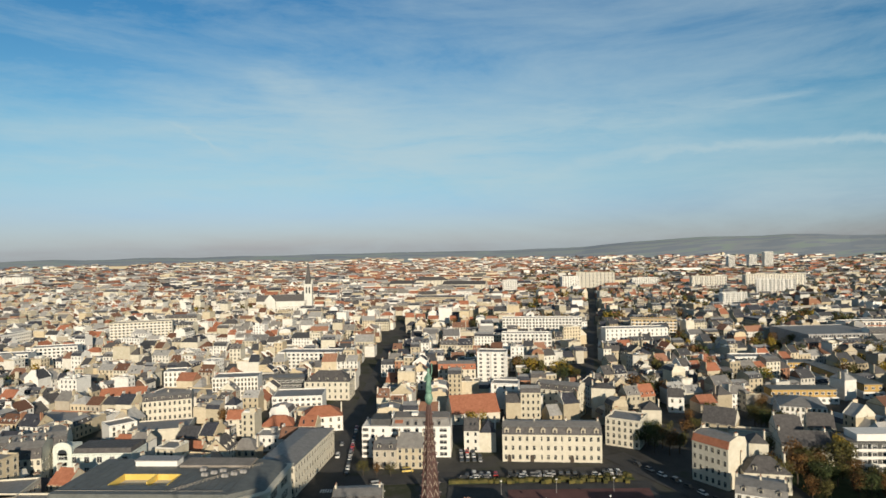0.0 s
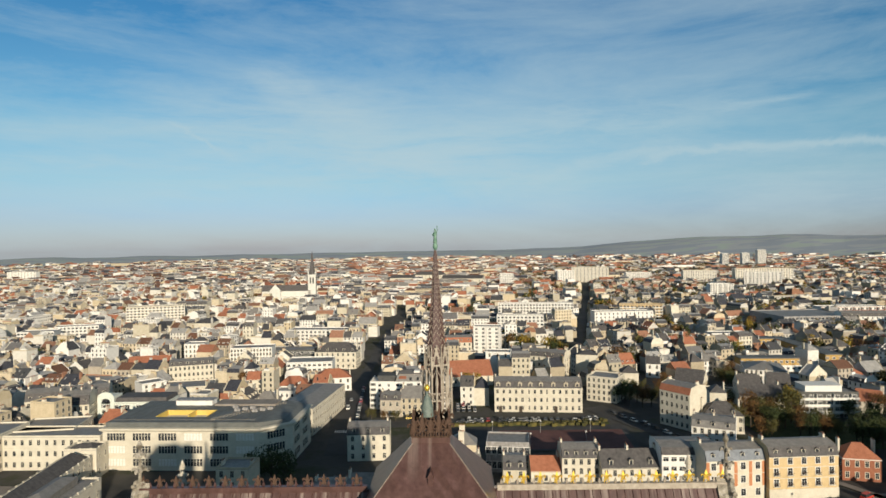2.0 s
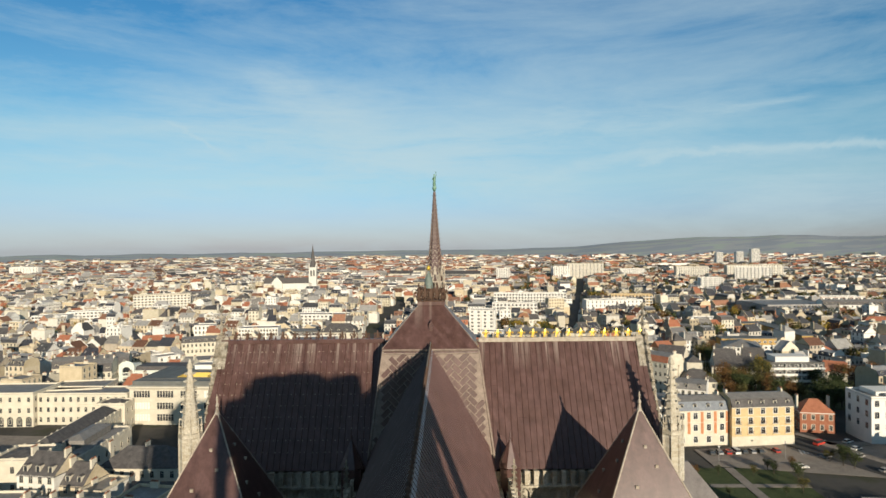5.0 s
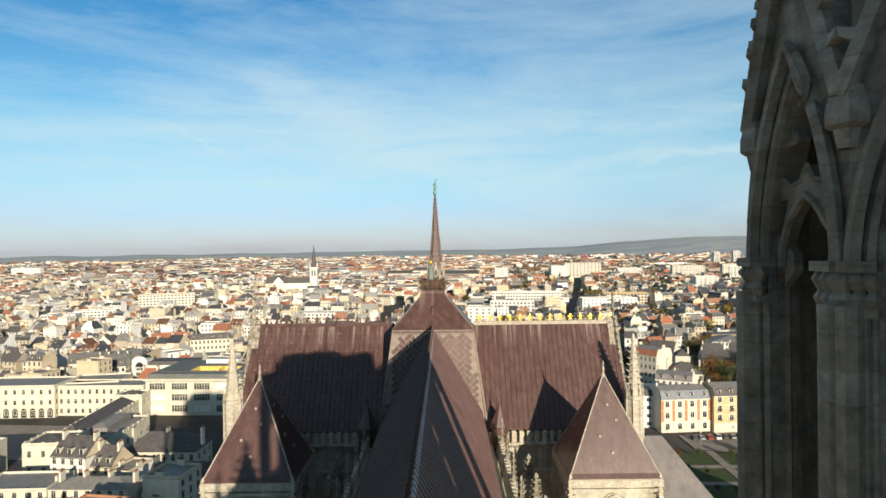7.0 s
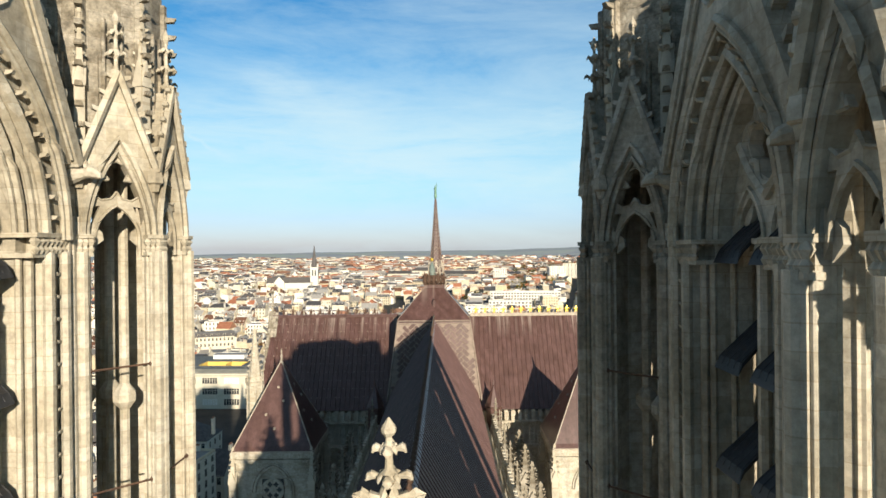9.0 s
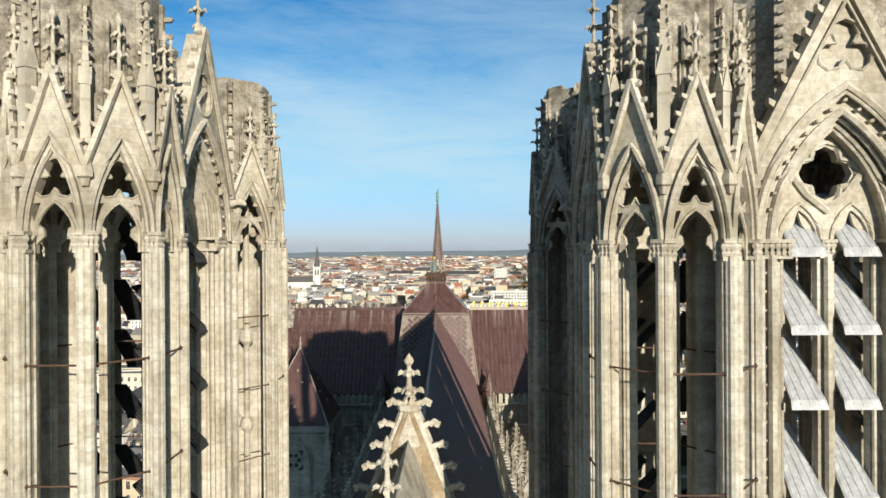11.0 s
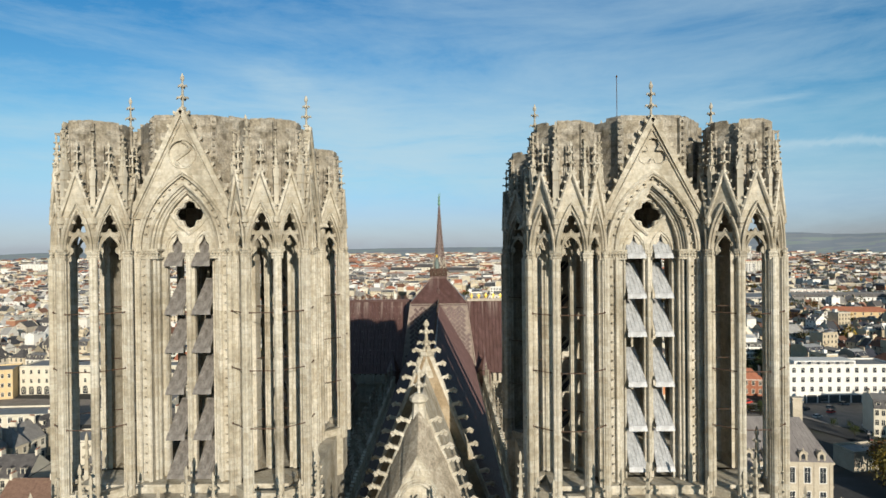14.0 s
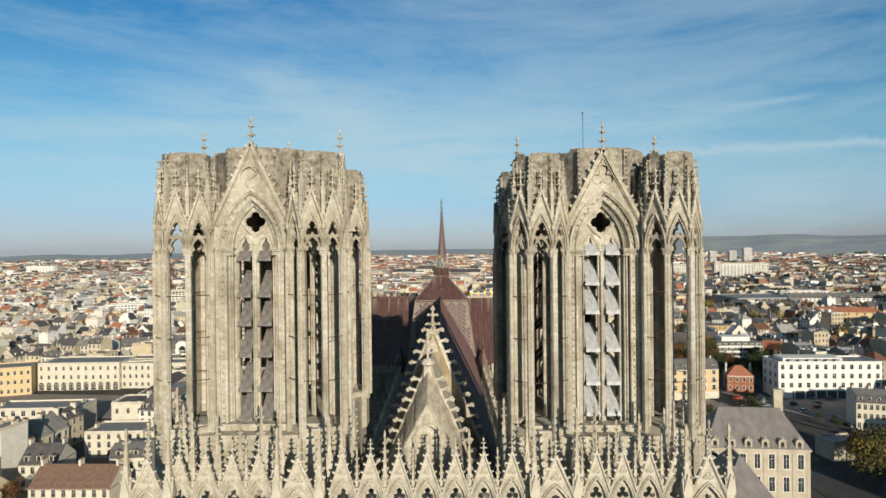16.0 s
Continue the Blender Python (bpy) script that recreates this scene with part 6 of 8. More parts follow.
plot(-19.3, 379.9, -2.8, 22, 9.5)
flats = thing("apartment_block", "white five-storey apartment block with a set-back zinc attic", "building", m=pose(-19.3, 379.9, 0, 0, 0, -2.8))
g = Geo()
g.box(-20.9, -8, 0, -7.8, 8, 13.9)
g.box(-7.8, -7.4, 0, 20.9, 8, 14.5)
g.box(-20.9, -8.0, 13.9, -7.8, -7.75, 14.8)
g.box(-20.9, -7.75, 13.9, -20.65, 8, 14.8)
part("wall", g, M_WHITE, flats)
g = Geo()
g.loft([[(-7.2, -6.6, 14.5), (20.5, -6.6, 14.5), (20.5, 7.6, 14.5), (-7.2, 7.6, 14.5)], [(-6.6, -5.0, 17.6), (20.0, -5.0, 17.6), (20.0, 7.0, 17.6), (-6.6, 7.0, 17.6)]])
g.box(-17.5, -3.5, 13.9, -7.8, 7.0, 17.0, 1)
part("attic", g, [M_ZINC, M_DARK], flats, "grey zinc attic storey")
g = Geo()
g.box(-6.0, -4.6, 17.6, 19.5, 6.6, 18.0, 0)
g.box(2.0, -1.5, 18.0, 5.0, 2.5, 19.2, 1)
g.box(-7.5, -2.5, 14.5, -6.9, 4.0, 19.0, 1)
part("roof", g, [M_PAVE, M_WHITE], flats, "gravel flat roof with lift housing")
g = Geo()
g.add([(-5.5, -6.9, 16.2), (-1.6, -6.9, 16.2), (-1.6, -5.4, 17.2), (-5.5, -5.4, 17.2)], [(0, 1, 2, 3)])
g.box(-5.5, -6.95, 15.9, -1.6, -6.88, 16.2)
part("awning", g, M_BRICK, flats, "red canvas awning")
for u, w in ((0.6, 1.3), (4.5, 1.3), (8.5, 1.3), (15.5, 1.5)):
    g = Geo()
    dormer_geo(g, u, -6.55, 14.9, 1.7, 1.9, Matrix.Identity(4), 1.4, 0, 1, 2)
    part("dormer", g, [M_ZINC, M_ZINC, M_GLASS], flats)
for r in range(5):
    z = 0.5 + 2.8 * r
    for u, w, dy in ((-15.7, 0.75, -8.0), (-10.9, 0.55, -8.0), (-5.3, 1.85, -7.4), (0.3, 1.75, -7.4), (5.0, 0.75, -7.4), (9.0, 0.75, -7.4), (13.0, 0.75, -7.4), (17.4, 1.85, -7.4)):
        if r == 0 and u in (-10.9, 5.0, 13.0):
            continue
        part("window", WIDE_WINDOW, None, flats, m=Matrix.Translation((u, dy, z + 0.3)) @ Matrix.Diagonal((w, 1, 1.1, 1)))
    g = Geo()
    # dark panel on the flat wall stands in for the loggia's shade
    g.box(-20.6, -8.02, z + 0.2, -17.9, -7.7, z + 2.2, 1)
    g.box(-20.95, -8.9, z - 0.05, -17.7, -7.9, z + 0.15)
    g.box(-20.95, -8.95, z + 0.15, -17.7, -8.85, z + 1.0)
    part("balcony", g, [M_WHITE, M_DARK], flats, "corner balcony before a dark panel drawn as shaded recess")
mansion_house = known("mansion", "long cream stone mansion with a slate mansard roof", 47.8, 370.2, -4.8, 44.8, 14, 12.5, category="house", roof="mansard", rise=4.5, floors=3, cols=14, wall=M_CREAM, side_cols=3, dormers=0, chimneys=4, band=True)
known("corner_house", "pale corner town house with a zinc roof", 88.6, 389.4, -30.8, 16.6, 16, 13, category="house", roof="flat", floors=4, cols=6, side_cols=5, wall=M_CREAM, chimneys=2, band=True)
known("school_block", "white five-storey block with rows of windows", -140.4, 493.6, 6.3, 29.0, 16, 15, category="building", roof="flat", floors=5, cols=13, wall=M_WHITE, chimneys=0, side_cols=0)
known("dark_block", "low dark-clad modern block", -114.7, 512.7, 2.8, 31.4, 16, 10, category="building", roof="flat", floors=3, cols=12, wall=M_DARK, chimneys=0, win=WIDE_WINDOW)
known("terrace_block", "white stepped apartment block with terraces", -89.4, 453.4, 4.6, 29.2, 20, 12, category="building", roof="flat", floors=4, cols=9, wall=M_WHITE, chimneys=0, win=WIDE_WINDOW)
known("slate_mansion", "cream stone house with a steep slate hip roof", -78.7, 492.3, -3.8, 29.8, 16, 12, category="house", roof="hip", rise=6, floors=3, cols=8, wall=M_CREAM, dormers=5, chimneys=3, side_cols=5)
known("hotel", "white five-storey hotel with a flat roof", -110.8, 587.1, -5.0, 52.0, 18, 15, category="building", roof="flat", floors=5, cols=14, wall=M_WHITE, chimneys=0, win=WIDE_WINDOW)
known("beige_flats", "seven-storey beige apartment slab with balconies", -333.2, 755.1, 19.1, 61.4, 18, 22, category="building", roof="flat", floors=7, cols=16, wall=M_CREAM, chimneys=2, win=WIDE_WINDOW)
known("cream_house", "cream four-storey house with a slate mansard", -330.8, 853.7, -2.3, 40.3, 14, 15, category="house", roof="mansard", rise=4, floors=4, cols=9, wall=M_CREAM, dormers=5, chimneys=2)
known("balcony_flats", "white flats with balcony rows", -364.7, 597.4, 12.0, 29.7, 16, 15, category="building", roof="flat", floors=5, cols=11, wall=M_WHITE, chimneys=0, win=WIDE_WINDOW)
known("balcony_flats", "white flats with balcony rows", -351.0, 634.3, 17.3, 37.2, 16, 15, category="building", roof="flat", floors=5, cols=11, wall=M_WHITE, chimneys=0, win=WIDE_WINDOW)
known("tile_row", "white row house with a long red tile roof", -205.7, 473.7, 14.0, 27.0, 12, 9, category="house", roof="gable", rise=4, floors=3, cols=9, wall=M_WHITE, cover=M_TILE, chimneys=2)
known("white_house", "narrow white four-storey house", -192.3, 520.3, 8.2, 14.8, 14, 14, category="house", roof="flat", floors=4, cols=5, wall=M_WHITE, chimneys=1)
known("grey_mansard", "cream house row under a grey mansard roof", -165.9, 447.2, 18.0, 26.5, 13, 12, category="house", roof="mansard", rise=3.5, floors=3, cols=10, wall=M_CREAM, dormers=6, chimneys=3)
known("tile_house", "small cream house with a steep orange tile roof", -113.4, 413.8, 5.0, 10.1, 9, 9, category="house", roof="gable", rise=4, floors=3, cols=2, wall=M_CREAM, cover=M_TILE, chimneys=0)
known("tile_villa", "low house with an orange tile hip roof", -90.2, 411.1, 0.5, 18.0, 12, 6, category="house", roof="hip", rise=4.5, floors=2, cols=5, cover=M_TILE, chimneys=1)
known("tile_villa", "white house with a red tile hip roof", -69.4, 422.0, 12.0, 21.6, 14, 8, category="house", roof="hip", rise=4.5, floors=2, cols=5, cover=M_TILE, chimneys=1, wall=M_WHITE)
known("long_flats", "long white apartment slab with loggias", 99.9, 750.8, -5.4, 83.8, 14, 20, category="building", roof="flat", floors=6, cols=24, wall=M_WHITE, chimneys=0, win=WIDE_WINDOW)
known("low_flats", "white apartment block with loggias", 72.1, 658.1, -7.4, 45.6, 12, 17, category="building", roof="flat", floors=5, cols=12, wall=M_WHITE, chimneys=0, win=WIDE_WINDOW)
known("white_block", "white stepped office block with small windows", 176.5, 675.0, 2.6, 59.2, 16, 18, category="building", roof="flat", floors=5, cols=14, wall=M_WHITE, chimneys=0)
known("brown_flats", "brown brick apartment slab", 212.4, 729.6, -11.8, 45.2, 14, 19, category="building", roof="flat", floors=6, cols=12, wall=M_OCHRE, chimneys=0, win=WIDE_WINDOW)
known("white_tower", "nine-storey white apartment tower", 30.9, 514.7, -9.5, 20.0, 14, 25, category="building", roof="flat", floors=9, cols=4, wall=M_WHITE, chimneys=0, win=WIDE_WINDOW, side_cols=3)
known("white_annex", "plain white block with few windows", 35.0, 461.2, -12.0, 16.1, 12, 15, category="building", roof="flat", floors=4, cols=3, wall=M_WHITE, chimneys=0)
known("white_annex", "white flat-roofed school building", 45.8, 450.2, -18.0, 22.9, 16, 11, category="building", roof="flat", floors=3, cols=7, wall=M_WHITE, chimneys=0, side_cols=4)
known("tall_house", "tall cream house with a blank gable wall", 89.3, 438.6, -15.0, 13.1, 12, 17, category="house", roof="hip", rise=2, floors=4, cols=0, wall=M_CREAM, chimneys=2)
known("mansard_row", "old cream houses with grey mansard roofs", 65.6, 444.9, -30.0, 25.7, 13, 15, category="house", roof="mansard", rise=4, floors=4, cols=7, dormers=5, chimneys=3, side_cols=3, wall=M_CREAM)
known("brown_hall", "large hall with a steep brown tile roof", 13.7, 436.8, 9.4, 27.1, 22, 6, category="building", roof="gable", rise=8, floors=1, cols=4, cover=M_TILE, chimneys=0, wall=M_CREAM)
known("red_roof_mansion", "cream house with a tall red tile mansard roof", 6.0, 514.5, -1.3, 26.0, 12, 14, category="house", roof="mansard", rise=5, floors=4, cols=7, dormers=5, cover=M_TILE, wall=M_CREAM, chimneys=3)
plot(212, 442, -3, 24, 13)
wood_school = thing("wood_school", "low modern school with golden wood upper floor and dark roofs", "building", m=pose(215, 463, 0, 0, 0, -3))
for bx, by, bw, bd in ((0, 0, 40, 13), (30, 86, 46, 13), (48, 43, 13, 73)):
    plot(215 + bx, 463 + by, -3, bw / 2 + 1, bd / 2 + 1)
    g = Geo()
    g.box(bx - bw / 2, by - bd / 2, 0, bx + bw / 2, by + bd / 2, 4.2, 0)
    part("lower_wall", g, M_WHITE, wood_school)
    g = Geo()
    g.box(bx - bw / 2 + 1.2, by - bd / 2 + 1.2, 4.2, bx + bw / 2 - 1.2, by + bd / 2 - 1.2, 8.6, 0)
    part("upper_wall", g, M_GOLDWOOD, wood_school, "golden wood cladding")
    g = Geo()
    g.box(bx - bw / 2 + 0.6, by - bd / 2 + 0.6, 8.6, bx + bw / 2 - 0.6, by + bd / 2 - 0.6, 9.1, 0)
    part("roof", g, M_SHEET, wood_school, "dark flat sheet roof")
    n = int(bw / 3.4)
    for k in range(n):
        u = bx - bw / 2 + (k + 0.5) * bw / n
        part("window", WIDE_WINDOW, None, wood_school, m=Matrix.Translation((u, by - bd / 2, 1.6)))
        part("window", WIDE_WINDOW, None, wood_school, m=Matrix.Translation((u, by - bd / 2 + 1.2, 5.6)))
known("white_terraces", "white apartment block with set-back terraces", 226.3, 547.8, -1.4, 29.8, 14, 13, category="building", roof="flat", floors=4, cols=9, wall=M_WHITE, chimneys=0, win=WIDE_WINDOW)
known("zinc_hall", "white building under a broad zinc roof", 193.4, 424.9, -20.0, 22.5, 26, 10, category="building", roof="hip", rise=3, floors=3, cols=9, wall=M_WHITE, cover=M_ZINC, chimneys=0)
modern_flats = known("modern_flats", "dark grey apartment villa with white balcony bands", 185.0, 352.0, -2.0, 28.5, 15, 12.5, category="building", roof="flat", floors=4, cols=7, wall=M_DARK, chimneys=0, win=WIDE_WINDOW)
for z in (3.0, 6.2, 9.4):
    g = Geo()
    g.box(-11.5, -8.9, z, 13.4, -7.5, z + 0.25)
    g.box(-11.5, -8.95, z + 0.25, 13.4, -8.8, z + 1.25)
    part("balcony", g, M_WHITE, modern_flats, "white balcony band")
g = Geo()
g.box(-9.5, -4.5, 12.6, 8.0, 5.0, 15.4)
g.box(-9.8, -4.8, 15.4, 8.3, 5.3, 15.65)
part("penthouse", g, M_WHITE, modern_flats, "white set-back top storey")
known("town_house", "cream town house with a red-brown roof and blank side wall", 112.0, 337.6, -55.7, 16.1, 13, 16.5, category="house", roof="mansard", rise=4, floors=4, cols=6, wall=M_CREAM, cover=M_TILE, chimneys=2, side_cols=0)
known("white_gable_house", "small white gabled house", 133.9, 448.4, -15.0, 8.7, 12, 9, category="house", roof="gable", rise=4, floors=2, cols=2, wall=M_WHITE, chimneys=1)
known("glass_block", "modern block with tall glazed bays and a roof garden", 24.2, 284.4, -6.8, 16.3, 13, 11, category="building", roof="flat", floors=2, cols=8, wall=M_GREY, chimneys=0, win=GLAZED_BAY)
known("slate_house", "cream house with a slate mansard roof", 48.5, 269.8, -1.9, 13.6, 11, 10, category="house", roof="mansard", rise=4, floors=3, cols=5, wall=M_CREAM, dormers=4, chimneys=2)
known("slate_house", "low cream houses with dark slate roofs", 64.9, 265.3, 1.3, 20.9, 11, 8, category="house", roof="gable", rise=5, floors=2, cols=7, wall=M_CREAM, dormers=3, chimneys=3)
known("tile_shed", "low building with a brown tile roof", 36.1, 270.7, -1.7, 10.7, 10, 5, category="house", roof="gable", rise=4, floors=1, cols=3, cover=M_TILE, chimneys=1)
known("modern_white", "white modern apartment house with a dark attic", 84.7, 265.2, -1.9, 19.2, 15, 13, category="house", roof="mansard", rise=3, floors=4, cols=7, wall=M_WHITE, chimneys=0, win=WIDE_WINDOW)
brick_house = known("brick_house", "cream stone and orange brick town house with pale mansard", 96.6, 257.0, 5.0, 20.5, 12, 13.2, category="house", roof="mansard", rise=4.4, floors=3, cols=4, wall=M_CREAM, trim=M_CREAM, panels=M_ORANGE, dormers=4, chimneys=2, band=True, cover=M_BLUESLATE, win=TOWN_WINDOW)
yellow_house = known("yellow_house", "yellow brick town house with a slate mansard", 119.2, 256.6, 4.0, 24.0, 12, 14.5, category="house", roof="mansard", rise=4.2, floors=4, cols=5, wall=M_OCHRE, trim=M_CREAM, dormers=5, chimneys=2, band=True, win=TOWN_WINDOW)
g = Geo()
g.box(-12.05, -6.12, 0, 12.05, -5.9, 3.5)
for k in range(5):
    u = -9.6 + 4.8 * k
    g.box(u - 1.4, -6.2, 3.4, u + 1.4, -5.9, 3.7)
part("stone_base", g, M_CREAM, yellow_house, "cream stone ground storey")
for floor in (1, 2):
    for k in range(5):
        g = Geo()
        u = -9.6 + 4.8 * k
        for i in range(8):
            g.box(u - 1.02 + 0.28 * i, -6.62, 3.625 * floor + 1.0, u - 0.98 + 0.28 * i, -6.58, 3.625 * floor + 1.95)
        g.box(u - 1.1, -6.65, 3.625 * floor + 1.95, u + 1.1, -6.55, 3.625 * floor + 2.02)
        g.box(u - 1.15, -6.7, 3.625 * floor + 0.85, u + 1.15, -6.0, 3.625 * floor + 1.0, 1)
        part("balcony", g, [M_IRON, M_CREAM], yellow_house)
known("brick_villa", "red brick house with white trim and brown tile roof", 149.9, 270.7, -12.1, 12.7, 10, 8, category="house", roof="hip", rise=4.5, floors=2, cols=4, wall=M_BRICK, trim=M_WHITE, cover=M_TILE, chimneys=2, side_cols=3)
hospital = known("hospital_wing", "long white three-storey block over a dark ground floor", 184.0, 257.3, -2.0, 48.3, 16, 17.3, category="building", roof="flat", floors=4, cols=12, wall=M_WHITE, chimneys=0, side_cols=3, ground_floor=False, win=TOWN_WINDOW)
g = Geo()
g.box(-17.5, -8.25, 0, 24.2, -7.9, 4.0)
for k in range(9):
    g.box(-17.0 + 5.0 * k, -8.4, 0, -16.5 + 5.0 * k, -7.95, 4.1, 1)
part("glazed_base", g, [M_DARK, M_WHITE], hospital, "dark glazed ground floor")
g = Geo()
g.box(-20, -4, 17.4, 8, 6, 19.0)
for k in range(6):
    g.box(-18 + 4.3 * k, -6.5, 17.4, -15.6 + 4.3 * k, -4.8, 18.7, 1)
part("roof_plant", g, [M_WHITE, M_GREY], hospital, "rooftop plant and ducts")
known("barracks", "long white building with a row of slate dormers", 431.0, 640.1, -5.5, 110.3, 14, 14, category="building", roof="mansard", rise=5, floors=4, cols=26, wall=M_WHITE, dormers=18, chimneys=4)
arcade_palace = known("arcade_palace", "cream classical palace with an arched ground floor", -196.7, 292.9, 1.4, 43.1, 20, 14, category="building", roof="flat", floors=3, cols=11, wall=M_CREAM, chimneys=0, side_cols=6, band=True)
known("classic_block", "ochre stone classical building", -231.2, 277.8, 20.0, 26.4, 18, 14, category="building", roof="flat", floors=3, cols=9, wall=M_OCHRE, chimneys=0)
known("classic_block", "cream classical building among the town houses", -165.8, 303.9, 9.2, 24.0, 20, 13, category="building", roof="flat", floors=3, cols=6, wall=M_CREAM, chimneys=0, side_cols=6)
known("court_house", "low cream office building", -167.0, 208.7, 3.0, 36.0, 14, 10.5, category="building", roof="flat", floors=3, cols=9, wall=M_CREAM, chimneys=2, win=TOWN_WINDOW)
known("slate_row", "cream house with brown slate roof", -127.8, 150.4, 3.7, 11.4, 12, 8, category="house", roof="gable", rise=5, floors=2, cols=4, chimneys=2, dormers=3, wall=M_CREAM)
known("tile_row_house", "long low house with a brown tile roof", -106.9, 133.1, -1.2, 23.6, 12, 7, category="house", roof="gable", rise=5, floors=2, cols=8, cover=M_BROWNTILE, chimneys=3, wall=M_CREAM)
known("zinc_house", "grey flat-roofed house among the town houses", -119.3, 180.7, 2.0, 20.9, 14, 9, category="house", roof="flat", floors=3, cols=6, chimneys=2, wall=M_CREAM)
known("zinc_house", "cream house with a slate mansard", -101.2, 152.7, 7.2, 10.5, 12, 9, category="house", roof="mansard", rise=3.5, floors=2, cols=4, dormers=2, chimneys=2, wall=M_CREAM)
known("court_wing", "cream classical court building with a flat roof", -155.4, 293.1, -1.1, 39.5, 14, 13, category="building", roof="flat", floors=3, cols=12, wall=M_CREAM, chimneys=0, band=True)
known("second_empire", "cream second-empire house row with slate mansards", -190.9, 356.9, 21.4, 36.6, 13, 13, category="house", roof="mansard", rise=5, floors=3, cols=11, dormers=8, wall=M_CREAM, chimneys=5, band=True)
deco = known("art_deco_house", "pale green corner building with arched windows", -157.0, 360.0, 0.0, 34.0, 14, 9.5, category="house", roof="flat", floors=2, cols=6, wall=M_PALEGREEN, chimneys=0, band=True, win=GLAZED_BAY)
g = Geo()
g.panel([(-4.2, 0), (4.2, 0), (4.2, 12.6), (3.6, 14.0), (2.2, 15.0), (0, 15.4), (-2.2, 15.0), (-3.6, 14.0), (-4.2, 12.6)], [arch(2.2, 7.6, 12.2, 10.2, 8), [(-2.0, 1.0), (2.0, 1.0), (2.0, 6.6), (-2.0, 6.6)]], 0.6, Matrix.Translation((-13.4, -7.5, 0)))
g.box(-17.4, -6.9, 0, -9.4, 1.0, 13.2)
g.tube([(-13.4 + 2.9 * math.cos(a), -7.55, 10.6 + 2.9 * math.sin(a)) for a in [math.pi * k / 12 for k in range(13)]], 0.25, 6)
g.box(-15.6, -7.0, 1.0, -11.2, -6.86, 12.2, 1)
part("corner_bay", g, [M_PALEGREEN, M_GLASS], deco, "round-headed corner bay")
g = Geo()
g.loft([[(-9.4, -6.6, 9.6), (16.8, -6.6, 9.6), (16.8, 6.8, 9.6), (-9.4, 6.8, 9.6)], [(-9.0, -5.6, 12.2), (16.2, -5.6, 12.2), (16.2, 6.2, 12.2), (-9.0, 6.2, 12.2)]])
part("attic", g, M_SLATE, deco, "dark slate attic storey")
known("corner_mansard", "cream corner house with slate mansard", -31.6, 299.0, 3.0, 17.0, 12, 10.5, category="house", roof="mansard", rise=4, floors=3, cols=4, dormers=3, side_cols=3, wall=M_CREAM, chimneys=2)
known("station_hall", "distant cream civic building with slate roof", -41.9, 1547.9, -4.8, 78.3, 30, 18, category="building", roof="hip", rise=8, floors=3, cols=9, wall=M_CREAM, chimneys=2)
known("dark_hall", "long dark-roofed hall among the town houses", -106.1, 1539.9, -4.4, 58.9, 40, 12, category="building", roof="gable", rise=7, floors=1, cols=4, wall=M_CREAM, chimneys=0)
known("dark_hall", "long dark-roofed hall among the town houses", 36.4, 1483.2, -11.4, 96.2, 40, 12, category="building", roof="gable", rise=7, floors=1, cols=6, wall=M_CREAM, chimneys=0)
known("slab_flats", "beige ten-storey apartment slab", 506.7, 1305.1, -5.4, 65.5, 14, 30, category="building", roof="flat", floors=10, cols=14, wall=M_CREAM, chimneys=0, win=WIDE_WINDOW)
known("slab_flats", "white eleven-storey apartment slab", 539.5, 1115.0, -21.8, 57.7, 14, 34, category="building", roof="flat", floors=11, cols=10, wall=M_WHITE, chimneys=0, win=WIDE_WINDOW)
known("slab_flats", "beige ten-storey apartment slab", 632.3, 1300.0, -2.4, 113.9, 14, 32, category="building", roof="flat", floors=10, cols=22, wall=M_CREAM, chimneys=0, win=WIDE_WINDOW)
known("slab_flats", "white ten-storey apartment block", 250.8, 1376.3, 5.6, 36.6, 14, 30, category="building", roof="flat", floors=10, cols=7, wall=M_WHITE, chimneys=0, win=WIDE_WINDOW)
known("slab_flats", "beige eleven-storey apartment slab", 322.8, 1457.5, -18.2, 81.4, 14, 34, category="building", roof="flat", floors=11, cols=10, wall=M_CREAM, chimneys=0, win=WIDE_WINDOW)
known("slab_flats", "white seven-storey apartment slab", 419.3, 1421.1, -5.1, 54.7, 14, 22, category="building", roof="flat", floors=7, cols=12, wall=M_WHITE, chimneys=0, win=WIDE_WINDOW)
known("slab_flats", "white eight-storey apartment slab", 407.8, 979.0, -3.5, 34.2, 14, 24, category="building", roof="flat", floors=8, cols=9, wall=M_WHITE, chimneys=0, win=WIDE_WINDOW)
known("slab_flats", "white apartment block among the town houses", -1266.5, 1896.4, -5.2, 93.0, 16, 26, category="building", roof="flat", floors=9, cols=9, wall=M_WHITE, chimneys=0, win=WIDE_WINDOW)
known("slab_flats", "white apartment block among the town houses", 117.2, 1281.9, -4.8, 27.2, 14, 30, category="building", roof="flat", floors=9, cols=6, wall=M_WHITE, chimneys=0, win=WIDE_WINDOW)
known("office_block", "large grey office complex with flat zinc roofs", 354.7, 668.7, 3.1, 73.3, 60, 14, category="building", roof="flat", floors=4, cols=20, wall=M_GREY, chimneys=0, win=WIDE_WINDOW)
known("office_block", "white office slab among the town houses", 427.7, 710.9, 0.1, 66.9, 16, 16, category="building", roof="flat", floors=4, cols=16, wall=M_WHITE, trim=M_TILE, chimneys=0, win=WIDE_WINDOW)
